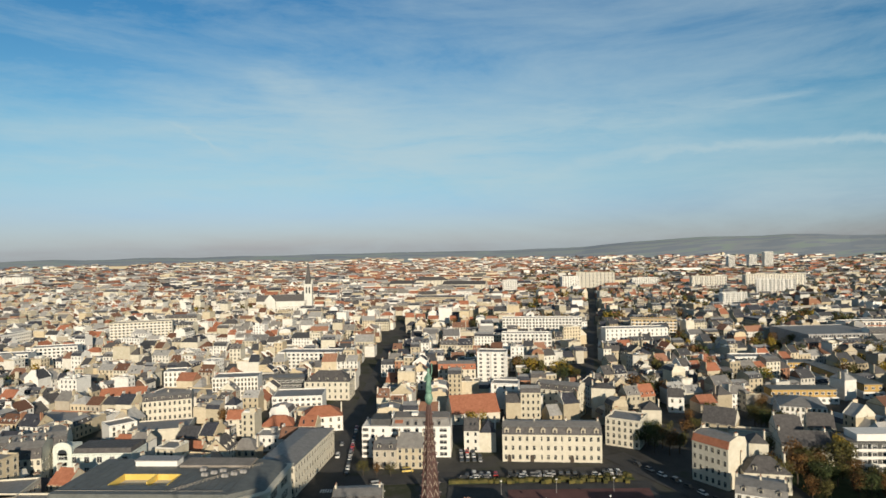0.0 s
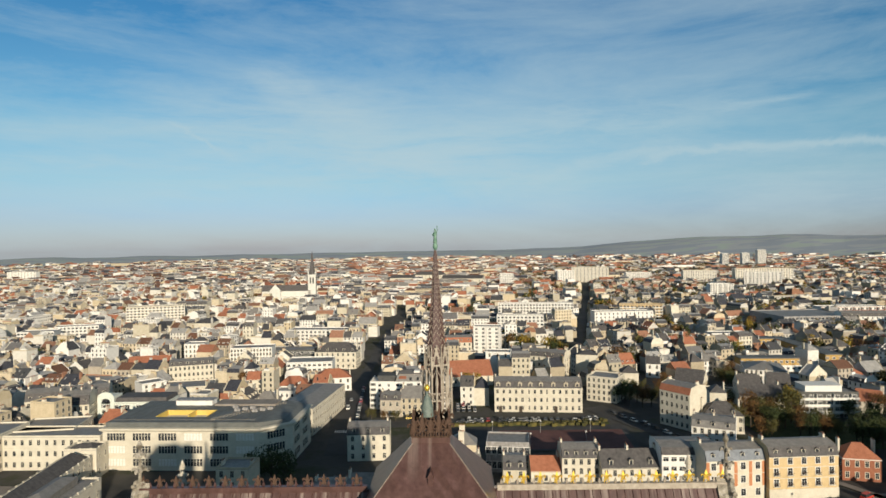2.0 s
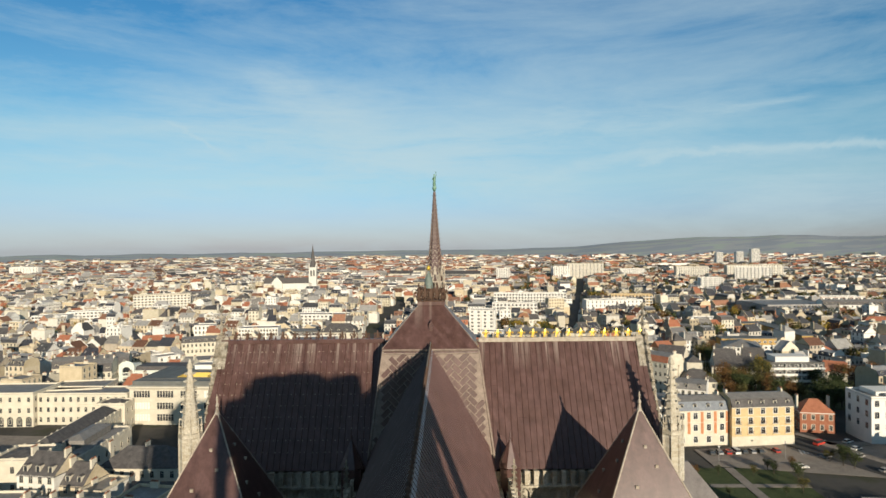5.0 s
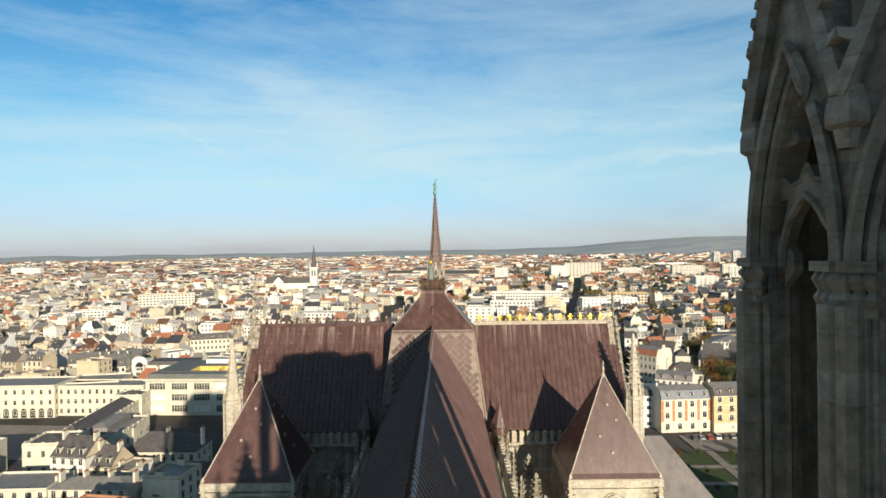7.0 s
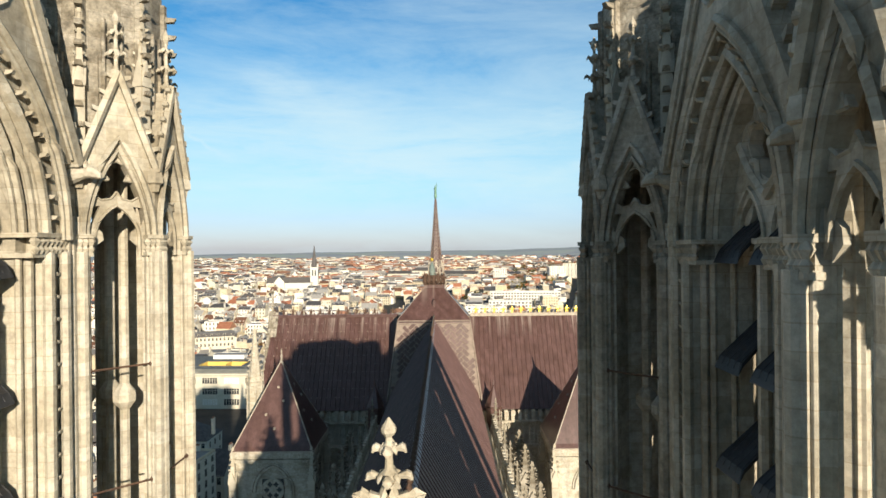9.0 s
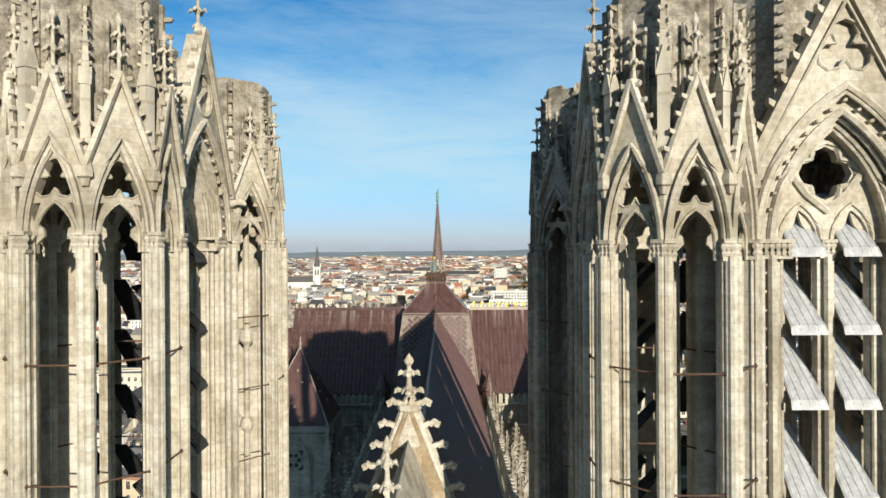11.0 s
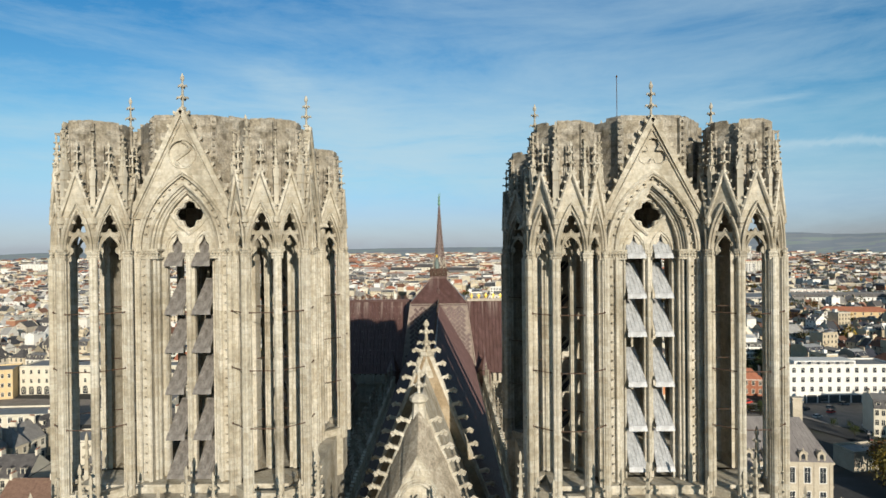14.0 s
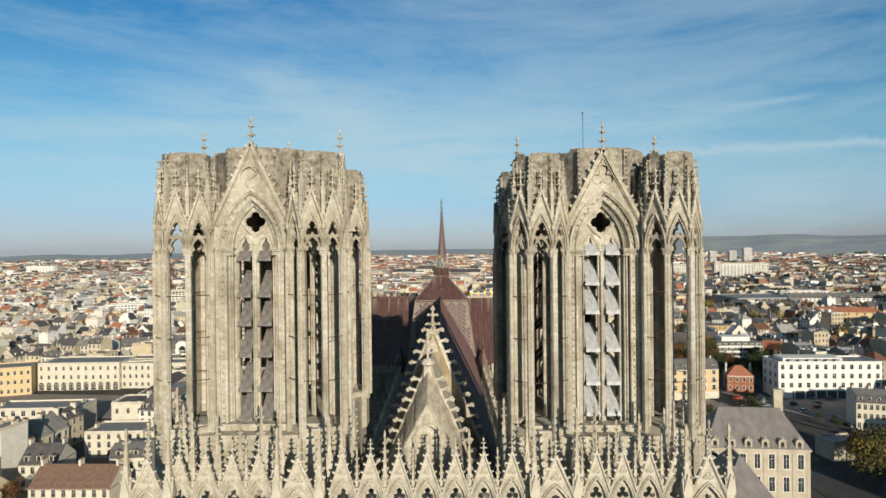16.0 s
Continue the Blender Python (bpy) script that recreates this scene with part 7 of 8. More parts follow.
known("brick_block", "ochre block with a dark red tile roof", 351.2, 501.3, -12.0, 55.6, 14, 14, category="building", roof="hip", rise=4, floors=4, cols=9, wall=M_OCHRE, cover=M_TILE, chimneys=2)
known("gable_house", "cream house with a blank wall and low slate roof", 111.5, 425.0, -9.6, 10.3, 12, 8, category="house", roof="hip", rise=3.5, floors=2, cols=0, wall=M_CREAM, chimneys=1)
known("brown_barn", "house under a steep dark brown roof", 142.0, 405.3, -33.4, 15.8, 16, 6, category="house", roof="gable", rise=7, floors=2, cols=3, chimneys=1)
known("gable_annex", "cream annex with a blank sunlit wall", 131.7, 346.9, -13.8, 7.6, 10, 14, category="building", roof="hip", rise=3, floors=3, cols=0, wall=M_CREAM, chimneys=1)
known("stone_hall", "old beige stone hall with a slate roof", 156.7, 356.6, -10.9, 20.4, 14, 10, category="building", roof="gable", rise=5, floors=3, cols=8, wall=M_CREAM, chimneys=2)
known("dark_gable_house", "house with a steep dark slate roof", 165.2, 385.8, -11.6, 11.9, 12, 8, category="house", roof="gable", rise=6, floors=2, cols=4, wall=M_CREAM, chimneys=2)
known("dark_gable_house", "house with a steep dark slate roof", 183.1, 388.4, -21.1, 11.8, 12, 8, category="house", roof="gable", rise=6, floors=2, cols=4, wall=M_CREAM, chimneys=2)
known("slate_villa", "cream villa with a slate hip roof", 126.5, 330.3, -12.1, 17.4, 13, 8, category="house", roof="hip", rise=5, floors=2, cols=5, wall=M_CREAM, dormers=2, chimneys=2)
known("zinc_roof_house", "white house with a zinc mansard roof", 111.2, 301.2, -26.4, 16.3, 14, 11, category="house", roof="mansard", rise=3.5, floors=3, cols=6, wall=M_WHITE, cover=M_ZINC, dormers=3, chimneys=3)
known("low_store", "long low cream store building", 152.7, 393.1, -18.6, 23.7, 7, 4, category="house", roof="flat", floors=1, cols=0, wall=M_CREAM, chimneys=0)
known("tile_cottage", "cream house with a red tile roof", 210.6, 354.0, -34.8, 11.3, 11, 7, category="house", roof="gable", rise=5, floors=2, cols=3, wall=M_CREAM, cover=M_TILE, chimneys=1)
known("mansard_house", "grey-cream house with a tall slate mansard", 171.7, 204.0, -17.8, 12.5, 13, 11, category="house", roof="mansard", rise=4.5, floors=3, cols=6, wall=M_CREAM, dormers=4, chimneys=3)
known("garden_pavilion", "low stone pavilion with a flat roof", 141.0, 169.5, 7.9, 17.8, 9, 6, category="house", roof="flat", floors=1, cols=4, wall=M_OLDCREAM, chimneys=0, band=True)
known("flat_roof_block", "white block with a blank wall and flat roof", -173.6, 406.4, 45.4, 13.7, 12, 9, category="building", roof="flat", floors=3, cols=3, wall=M_WHITE, chimneys=0)
known("flat_roof_block", "broad low block with a grey flat roof", -151.2, 406.8, 12.9, 29.0, 20, 7, category="building", roof="flat", floors=2, cols=0, wall=M_CREAM, chimneys=0)
known("mansard_corner", "ornate cream corner house with tall slate mansard", -181.9, 347.5, 14.2, 14.7, 14, 12, category="house", roof="mansard", rise=6, floors=3, cols=6, side_cols=4, wall=M_CREAM, dormers=4, chimneys=4, band=True)
known("mansard_corner", "ornate cream house row with slate mansard", -186.3, 363.7, 91.7, 24.7, 13, 12, category="house", roof="mansard", rise=5, floors=3, cols=7, wall=M_CREAM, dormers=5, chimneys=4, band=True)

known("apartment_tower", "tall white high-rise block", 975, 2250, 0, 24, 18, 46, category="building", roof="flat", floors=16, cols=10, wall=M_WHITE, chimneys=0, win=WIDE_WINDOW)
known("apartment_tower", "tall white high-rise block", 1042, 2240, 0, 26, 18, 48, category="building", roof="flat", floors=16, cols=10, wall=M_WHITE, chimneys=0, win=WIDE_WINDOW)
known("apartment_tower", "tall white high-rise block", 1092, 2230, 0, 30, 18, 58, category="building", roof="flat", floors=20, cols=10, wall=M_WHITE, chimneys=0, win=WIDE_WINDOW)

# long corner building along the street, with a grey sheet roof
known("long_house", "long cream corner building with a low zinc roof", -66.5, 354, -7.0, 17, 52, 12.5, category="building", roof="hip", rise=1.6, floors=3, cols=7, side_cols=16, wall=M_CREAM, cover=M_ZINC, chimneys=0, band=True)

# broad post building: bands of tall windows, grey roof with a yellow-lined light well
post = thing("post_building", "broad cream building with window bands and a grey roof", "building", m=pose(-97.5, 302, 0, 0, 0, -2.5))
plot(-97.5, 302, -2.5, 40, 22)
outline = lambda e: [(-36.5 - e, -18 - e), (26 + e * 0.4, -18 - e), (36.5 + e, -9 - e * 0.4), (36.5 + e, 18 + e), (-36.5 - e, 18 + e)]
ring5 = lambda e, z: [(x, y, z) for x, y in outline(e)]
g = Geo()
g.loft([ring5(0, 0), ring5(0, 16)])
for z in (1.3, 6.2, 11.2):
    g.loft([ring5(0.12, z), ring5(0.12, z + 0.3)])
g.loft([ring5(0.15, 15.2), ring5(0.9, 15.9), ring5(0.9, 16.5), ring5(0.2, 16.6)])
part("wall", g, M_CREAM, post)
# low sheet roof round a sunken light well
g = Geo()
W0, W1, V0, V1 = -19.5, 1.5, -9.5, 1.0
for x0, y0, x1, y1 in ((-35.6, -17.2, W0, 17.2), (W1, -17.2, 25.6, 17.2), (W0, -17.2, W1, V0), (W0, V1, W1, 17.2)):
    g = Geo()
    g.box(x0, y0, 16.5, x1, y1, 18.6)
    part("roof_deck", g, M_SHEET, post, "dark greenish-grey sheet roof")
g = Geo()
g.loft([[(25.6, -17.2, 16.5), (35.6, -8.8, 16.5), (35.6, 17.2, 16.5), (25.6, 17.2, 16.5)], [(25.6, -17.2, 18.6), (33.0, -8.8, 17.6), (33.0, 17.2, 17.6), (25.6, 17.2, 18.6)]])
part("roof_deck", g, M_SHEET, post, "dark greenish-grey sheet roof")
g = Geo()
g.box(-0.06, -17.0, 18.6, 0.06, 17.0, 18.7)
SEAM = g.mesh("roof_seam", [M_SHEET])
for k in range(22):
    u = -34 + 3.1 * k
    if not W0 - 0.2 < u < W1 + 0.2 and u < 25.4:
        part("roof_seam", SEAM, None, post, m=Matrix.Translation((u, 0, 0)))
g = Geo()
g.box(W0, V1 - 0.15, 16.55, W1, V1 - 0.01, 18.7)
g.box(W0 + 0.01, V0, 16.55, W0 + 0.15, V1 - 0.2, 18.9)
g.box(W1 - 0.15, V0, 16.55, W1 - 0.01, V1 - 0.2, 18.9)
g.box(-7.6, V0 + 3.0, 16.55, -7.2, V1 - 0.2, 18.7)
part("light_well", g, M_YELLOW, post, "yellow-painted walls of the sunken light well")
g = Geo()
g.box(-20, 9, 18.6, -4, 14, 20.6)
g.box(-20.3, 8.7, 20.6, -3.7, 14.3, 20.9, 1)
g.box(-2.5, 8.0, 18.6, 24, 16.5, 19.4, 2)
part("plant_room", g, [M_WHITE, M_GREY, M_PAVE], post, "white rooftop plant room")
g = Geo()
for k in range(26):
    t = k / 25
    p = Vector((6.0 + 22 * t, -15.5 + 26 * t, 18.7))
    g.box(p.x - 0.05, p.y - 0.05, p.z, p.x + 0.05, p.y + 0.05, p.z + 1.0)
g.tube([(6, -15.5, 19.7), (28, 10.5, 19.7)], 0.06, 4)
g.tube([(6, -15.5, 19.2), (28, 10.5, 19.2)], 0.05, 4)
g.tube([(-34, -16.2, 19.4), (24, -16.2, 19.4)], 0.06, 4)
part("roof_rail", g, M_PALE, post, "pale roof railing")
for k in range(7):
    g = Geo()
    g.box(0, 0, 18.6, 2.2, 1.3, 19.6)
    g.box(0.2, 0.2, 19.6, 2.0, 1.1, 19.8)
    part("roof_unit", g, M_GREY, post, m=Matrix.Translation((7 + 2.6 * k, 4 - (k * 5) % 7, 0)))

# palace wing with a tall lead roof, stone dormers and a broad chimney
plot(92, 139.5, -6, 19, 14)
palace = thing("palace_wing", "cream palace wing with tall lead roof and stone dormers", "palace", m=pose(92.1, 139.5, 0, 0, 0, -6))
g = Geo()
g.box(-14.5, -7, 0, 14.5, 7, 15)
g.box(-14.8, -7.35, 14.4, 14.8, 7.35, 15.0)
g.box(-14.65, -7.15, 8.1, 14.65, 7.15, 8.5)
part("wall", g, M_OLDCREAM, palace)
for k in range(8):
    g = Geo()
    g.box(-14.1 + 4 * k - 0.35, -7.12, 0, -14.1 + 4 * k + 0.35, -6.95, 14.35)
    part("pilaster", g, M_OLDCREAM, palace)
g = Geo()
g.loft([[(-14.7, -7.2, 15), (14.7, -7.2, 15), (14.7, 7.2, 15), (-14.7, 7.2, 15)], [(-9, -0.4, 25), (9, -0.4, 25), (9, 0.4, 25), (-9, 0.4, 25)]])
g.tube([(-9, 0, 25), (9, 0, 25)], 0.3, 6)
roof = part("roof", g, M_BROWNLEAD, palace, "tall brownish grey lead roof")
for k in range(24):
    u = -13.8 + 27.6 * k / 23
    g = Geo()
    g.tube([(u, -7.15, 15.1), (u * 9 / 14.0, -0.42, 25)], 0.05, 3)
    part("lead_roll", g, M_BROWNLEAD, roof)
g = Geo()
g.panel([(-1.05, 0), (1.05, 0), (1.05, 1.9), (0.75, 2.5), (0, 2.8), (-0.75, 2.5), (-1.05, 1.9)], [arch(0.55, 0.3, 2.1, 1.5)], 2.2, Matrix.Identity(4))
g.tube([(-1.1, -0.05, 1.9), (-0.8, -0.05, 2.6), (0, -0.05, 2.9), (0.8, -0.05, 2.6), (1.1, -0.05, 1.9)], 0.14, 5)
g.box(-0.6, 0.25, 0.25, 0.6, 0.3, 2.15, 1)
g.lathe(0, 0.1, [(0.12, 2.8), (0.25, 3.1), (0.05, 3.6)], 6)
STONE_DORMER = g.mesh("stone_dormer", [M_OLDCREAM, M_GLASS])
for k in range(6):
    part("dormer", STONE_DORMER, None, palace, "round-headed stone dormer", m=Matrix.Translation((-11.9 + 4.7 * k, -7.0, 15.0)))
TALL_WINDOW = make_window(1.7, 4.3, M_WHITE, "palace_window")
for k in range(7):
    for z in (2.6, 9.2):
        part("window", TALL_WINDOW, None, palace, m=Matrix.Translation((-12.1 + 4 * k, -7.0, z)))
for k in range(3):
    for z in (2.6, 9.2):
        part("window", TALL_WINDOW, None, palace, m=Matrix.Rotation(math.pi / 2, 4, "Z") @ Matrix.Translation((-4.4 + 4.4 * k, -14.5, z)))
g = Geo()
g.box(8.6, 3.2, 15, 11.2, 4.6, 29.6)
g.box(8.4, 3.0, 28.6, 11.4, 4.8, 29.0)
g.box(8.4, 3.0, 29.6, 11.4, 4.8, 30.0)
part("chimney", g, M_OLDCREAM, palace, "broad stone chimney stack")

known("palace_side_wing", "lower palace wing under a brownish lead roof", 79.5, 121, -6, 13, 20, 9, category="building", roof="hip", rise=9, floors=2, cols=3, side_cols=4, wall=M_CREAM, cover=M_BROWNLEAD, chimneys=0)
known("palace_chapel", "tall stone chapel under a steep grey lead roof", 45.5, 142.5, 0, 25, 17, 21, category="building", roof="hip", rise=11, floors=3, cols=6, side_cols=4, wall=M_PALESTONE, cover=M_BROWNLEAD, chimneys=0)
plot(95, 195, 0, 26, 38)
plot(66, 180, 0, 10, 30)
slab_later = [(74, 168), (112, 168), (114, 226), (78, 228)]

# window groups of the post building: six tall lights between slim posts
g = Geo()
lights = [[(-3.6 + 1.22 * k, 0.15), (-2.6 + 1.22 * k, 0.15), (-2.6 + 1.22 * k, 2.95), (-3.6 + 1.22 * k, 2.95)] for k in range(6)]
g.panel([(-3.85, -0.2), (3.75, -0.2), (3.75, 3.2), (-3.85, 3.2)], lights, 0.14, Matrix.Translation((0, -0.12, 0)), 1)
g.box(-3.7, -0.04, 0.0, 3.6, 0.02, 3.0, 0)
for k in range(6):
    g.box(-3.6 + 1.22 * k, -0.1, 1.95, -2.6 + 1.22 * k, -0.03, 2.05, 1)
WINDOW_GROUP = g.mesh("wide_window", [M_GLASS, M_CREAM])
BLIND_GROUP = WINDOW_GROUP.copy()
BLIND_GROUP.materials[0] = M_WHITE
for r in range(3):
    z = 1.6 + 5.0 * r
    for c in range(6):
        part("wide_window", BLIND_GROUP if (c * 5 + r * 3) % 7 in (0, 3) else WINDOW_GROUP, None, post, m=Matrix.Translation((-31 + 10.3 * c, -18.0, z)))
    part("wide_window", WINDOW_GROUP, None, post, m=Matrix.Translation((31.25, -13.5, z)) @ Matrix.Rotation(math.atan2(9, 10.5), 4, "Z"))
    for s_, cs in ((1, (-3, 9)), (3, (-11, 0, 11))):
        for c in cs:
            part("wide_window", WINDOW_GROUP, None, post, m=Matrix.Rotation(s_ * math.pi / 2, 4, "Z") @ Matrix.Translation((c, -36.5, z)))


def parapet_house(name, label, x, y, ang, w, d, h, cover, rise, **kw):
    """Classical block: balustraded wall head with a low roof behind it."""
    th = known(name, label, x, y, ang, w, d, h, roof="flat", chimneys=0, band=True, category="building", wall=M_CREAM, **kw)
    a, b = w / 2 - 0.8, d / 2 - 0.8
    k = min(a, b) - 0.3
    g = Geo()
    g.loft([[(-a, -b, h + 0.1), (a, -b, h + 0.1), (a, b, h + 0.1), (-a, b, h + 0.1)], [(-a + k, -b + k, h + rise), (a - k, -b + k, h + rise), (a - k, b - k, h + rise), (-a + k, b - k, h + rise)]])
    part("low_roof", g, cover, th, "low hipped roof behind the parapet")
    g = Geo()
    for sx, sy, L in ((0, -1, w), (0, 1, w), (1, 0, d), (-1, 0, d)):
        for i in range(max(2, round(L / 4))):
            u = -L / 2 + (i + 0.5) * L / max(2, round(L / 4))
            cx, cy = (u, sy * (d / 2 - 0.1)) if sy else (sx * (w / 2 - 0.1), u)
            g.box(cx - 0.3, cy - 0.3, h + 0.1, cx + 0.3, cy + 0.3, h + 1.0)
    part("balustrade", g, M_CREAM, th)
    return th


parapet_house("court_pavilion", "cream stone corner pavilion of the old court", -131.8, 215, 3, 13.5, 14, 11, M_SLATE, 1.6, floors=2, cols=3, side_cols=3)
parapet_house("court_pavilion", "cream stone end pavilion of the old court", -138.0, 280, 3, 12, 9, 11, M_SLATE, 1.6, floors=2, cols=3, side_cols=2)
parapet_house("court_gallery", "long cream court wing under a dark slate roof", -135.4, 248.5, 5.4, 10, 52, 9, M_SLATE, 3.2, floors=2, cols=2, side_cols=13)
parapet_house("court_side_wing", "lower cream court wing with a grey zinc roof", -122.6, 233, 1.5, 7.5, 48, 7, M_ZINC, 1.0, floors=1, cols=2, side_cols=9)
known("attic_block", "grey zinc-clad attic block in the court", -127.0, 241, 4, 7, 20, 10, category="building", roof="hip", rise=1.2, floors=3, cols=0, wall=M_ZINC, cover=M_ZINC, chimneys=0)
known("slate_mansion", "cream house with dark slate roof and round dormers", -93.4, 215.5, -2, 25, 13, 8, category="house", roof="hip", rise=5, floors=2, cols=8, side_cols=3, wall=M_CREAM, chimneys=3)
known("dark_slate_house", "house under a broad dark slate roof", -73.4, 183.5, -2, 20, 15, 8, category="house", roof="gable", rise=5.5, floors=2, cols=6, wall=M_CREAM, chimneys=2, dormers=2)
known("grey_roof_house", "cream house with a flat grey sheet roof", -96, 177, -2, 22, 10, 10, category="house", roof="hip", rise=1.8, floors=3, cols=7, wall=M_CREAM, cover=M_ZINC, chimneys=4)
plot(-100, 246, 0, 18, 24)
plot(-62, 215, 0, 12, 18)
plot(-105, 270, 0, 32, 15)
plot(-62, 285, 0, 12, 20)

# stone dormers, pilasters and doorway of the mansion
for u in (-21, -15.5, -9.5, -4, 1.5, 8, 14.5, 20.5):
    part("dormer", STONE_DORMER, None, mansion_house, "round-headed stone dormer", m=Matrix.Translation((0.974 * u, -7.0, 12.6)))
for u in (-0.49, -0.29, -0.12, 0.12, 0.29, 0.49):
    g = Geo()
    g.box(u * 44.8 - 0.45, -7.28, 0, u * 44.8 + 0.45, -6.95, 12.5)
    g.box(u * 44.8 - 0.6, -7.4, 12.0, u * 44.8 + 0.6, -6.95, 12.5)
    part("pilaster", g, M_CREAM, mansion_house)
for u in (-0.43, -0.2, 0.2):
    g = Geo()
    g.panel(arch(0.85, 0, 3.3, 2.4), [], 0.15, Matrix.Translation((u * 44.8, -7.2, 0)))
    part("door", g, M_BARK, mansion_house, "arched dark wooden door")

for k in range(11):
    g = Geo()
    u = -19.6 + 3.92 * k
    g.panel(arch(1.25, 0.2, 4.3, 3.0), [], 0.08, Matrix.Translation((u, -10.06, 0)))
    g.tube([(u + a, -10.08, b) for a, b in arch(1.4, 0.2, 4.5, 3.0)[1:]], 0.16, 5, 1)
    part("arched_opening", g, [M_GLASS, M_CREAM], arcade_palace, "round-headed shop arch")

# parish church with slate spire
church = thing("church", "pale stone church with a slate roof and pointed spire", "church", m=pose(-215, 1035, 0, 0, 0, 4))
plot(-250, 1035, 4, 60, 22)
plot(-250, 1000, 4, 50, 18)
g = Geo()
g.box(-78, -6, 0, -2, 6, 19)
g.box(-78, -12, 0, -2, 12, 10)
g.box(-62, -16, 0, -48, 16, 19)
g.panel([(-8, 0), (8, 0), (8, 21), (0, 30), (-8, 21)], [], 1, Matrix.Translation((-55, -17, 0)))
for k in range(9):
    g.box(-75 + 8 * k, -13.2, 0, -74 + 8 * k, -12, 11)
part("wall", g, M_PALESTONE, church)
g = Geo()
roof_faces(g, 76, 12, 19, "gable", 9, Matrix.Translation((-40, 0, 0)), 0, 0)
roof_faces(g, 33, 14, 19, "gable", 9, Matrix.Translation((-55, 0, 0)) @ Matrix.Rotation(math.pi / 2, 4, "Z"), 0, 0)
part("roof", g, M_SLATE, church)
for k in range(9):
    part("window", make_window(2.0, 5.0, M_CREAM, "arched_window") if k == 0 else bpy.data.meshes["arched_window"], None, church, m=Matrix.Translation((-71 + 8 * k, -12.05, 3)))
g = Geo()
g.box(-6, -6, 0, 6, 6, 44)
g.box(-6.4, -6.4, 43, 6.4, 6.4, 44.2)
for k in range(4):
    m = spin(k, 4)
    for u in (-2.2, 2.2):
        g.panel(arch(1.2, 30, 40, 38), [], 0.1, m @ Matrix.Translation((u, -6.1, 0)), 1)
    g.lathe(-5.4, -5.4, [(0.9, 44), (0.9, 47), (0.05, 52)], 4, math.pi / 4, 0, m)
part("tower", g, [M_PALESTONE, M_DARK], church)
g = Geo()
g.lathe(0, 0, [(6.6, 44), (4.2, 51), (0.15, 81)], 8, math.pi / 8)
part("spire", g, M_SLATE, church, "slate spire")

# ---- streets and squares ----
street(-45, 300, -53, 398, 9)
street(-53, 398, -60, 700, 5.5)
street(-60, 700, -60, 960, 4)
street(104, 540, 191, 918, 3.6)
street(191, 918, 420, 1900, 4.5)
street(-62, 342, 80, 350, 11)
street(76, 370, 128, 262, 9)
street(130, 262, 175, 225, 14)
plot(42, 322, 0, 46, 22)
plot(-196, 252, 4, 44, 22)
plot(-15, 314, 0, 30, 12)
plot(-12, 298, 0, 10, 9)
plot(-20, 270, 0, 12, 10)
plot(66, 249, 0, 34, 9)
plot(10, 362, 0, 12, 14)
plot(158, 286, 0, 16, 10)
plot(-150, 235, 5, 10, 26)
plot(135, 225, 0, 60, 25)
plot(-60, 262, 0, 16, 14)
plot(110, 135, 0, 62, 30)
plot(150, 200, 0, 40, 30)
plot(160, 335, 0, 26, 36)
plot(110, 385, 0, 22, 14)
plot(66, 515, 0, 30, 12)
plot(320, 660, 0, 45, 25)
plot(85, 785, 0, 60, 14)
plot(-120, 424, 0, 16, 8)
plot(62, 296, 0, 60, 8)


def slab(name, label, pts, mat, z, category, h=0.06):
    g = Geo()
    g.loft([[(x, y, z) for x, y in pts], [(x, y, z + h) for x, y in pts]])
    return tagged(part(name, g, mat), label, category, kind="structure")


def strip(x0, y0, x1, y1, half):
    d = (Vector((x1, y1)) - Vector((x0, y0))).normalized()
    n = Vector((-d.y, d.x)) * half
    return [(x0 + n.x, y0 + n.y), (x0 - n.x, y0 - n.y), (x1 - n.x, y1 - n.y), (x1 + n.x, y1 + n.y)]


slab("road", "grey asphalt street", strip(-46, 300, -53.5, 400, 5), M_ASPHALT, 0.02, "road")
slab("road", "grey asphalt street", strip(-53.5, 400, -60, 700, 3.5), M_ASPHALT, 0.02, "road")
slab("road", "grey asphalt street", strip(104, 540, 191, 918, 3), M_ASPHALT, 0.02, "road")
slab("road", "grey asphalt street", strip(-46, 343, 84, 352, 6), M_ASPHALT, 0.1, "road")
slab("road", "grey asphalt avenue", strip(77, 372, 128, 262, 6.5), M_ASPHALT, 0.18, "road")
slab("parking_square", "dark asphalt square with a reddish court", [(-2, 302), (82, 302), (84, 338), (0, 336)], M_ASPHALT, 0.26, "square")
slab("royal_square", "pale paved square in front of the arcade palace", [(-240, 232), (-142, 226), (-142, 268), (-240, 276)], M_PAVE, 0.05, "square")
slab("lawn", "clipped garden lawn behind the palace", slab_later, M_GRASS, 0.05, "grass", 0.1)
for y in (182, 197, 212):
    slab("garden_path", "pale gravel path across the garden", strip(74, y, 114, y - 1, 1.3), M_PAVE, 0.2, "path")
slab("garden_path", "pale gravel path along the garden", strip(94, 168, 96, 227, 1.5), M_PAVE, 0.28, "path")
slab("parking_square", "grey asphalt car park beside the houses", [(92, 229), (190, 205), (190, 255), (135, 252), (92, 246)], M_PAVE, 0.26, "square")
slab("road", "grey asphalt street below the palace", strip(128, 262, 160, 195, 6), M_ASPHALT, 0.34, "road")
slab("road", "grey asphalt street below the palace", strip(160, 195, 140, 150, 6), M_ASPHALT, 0.4, "road")
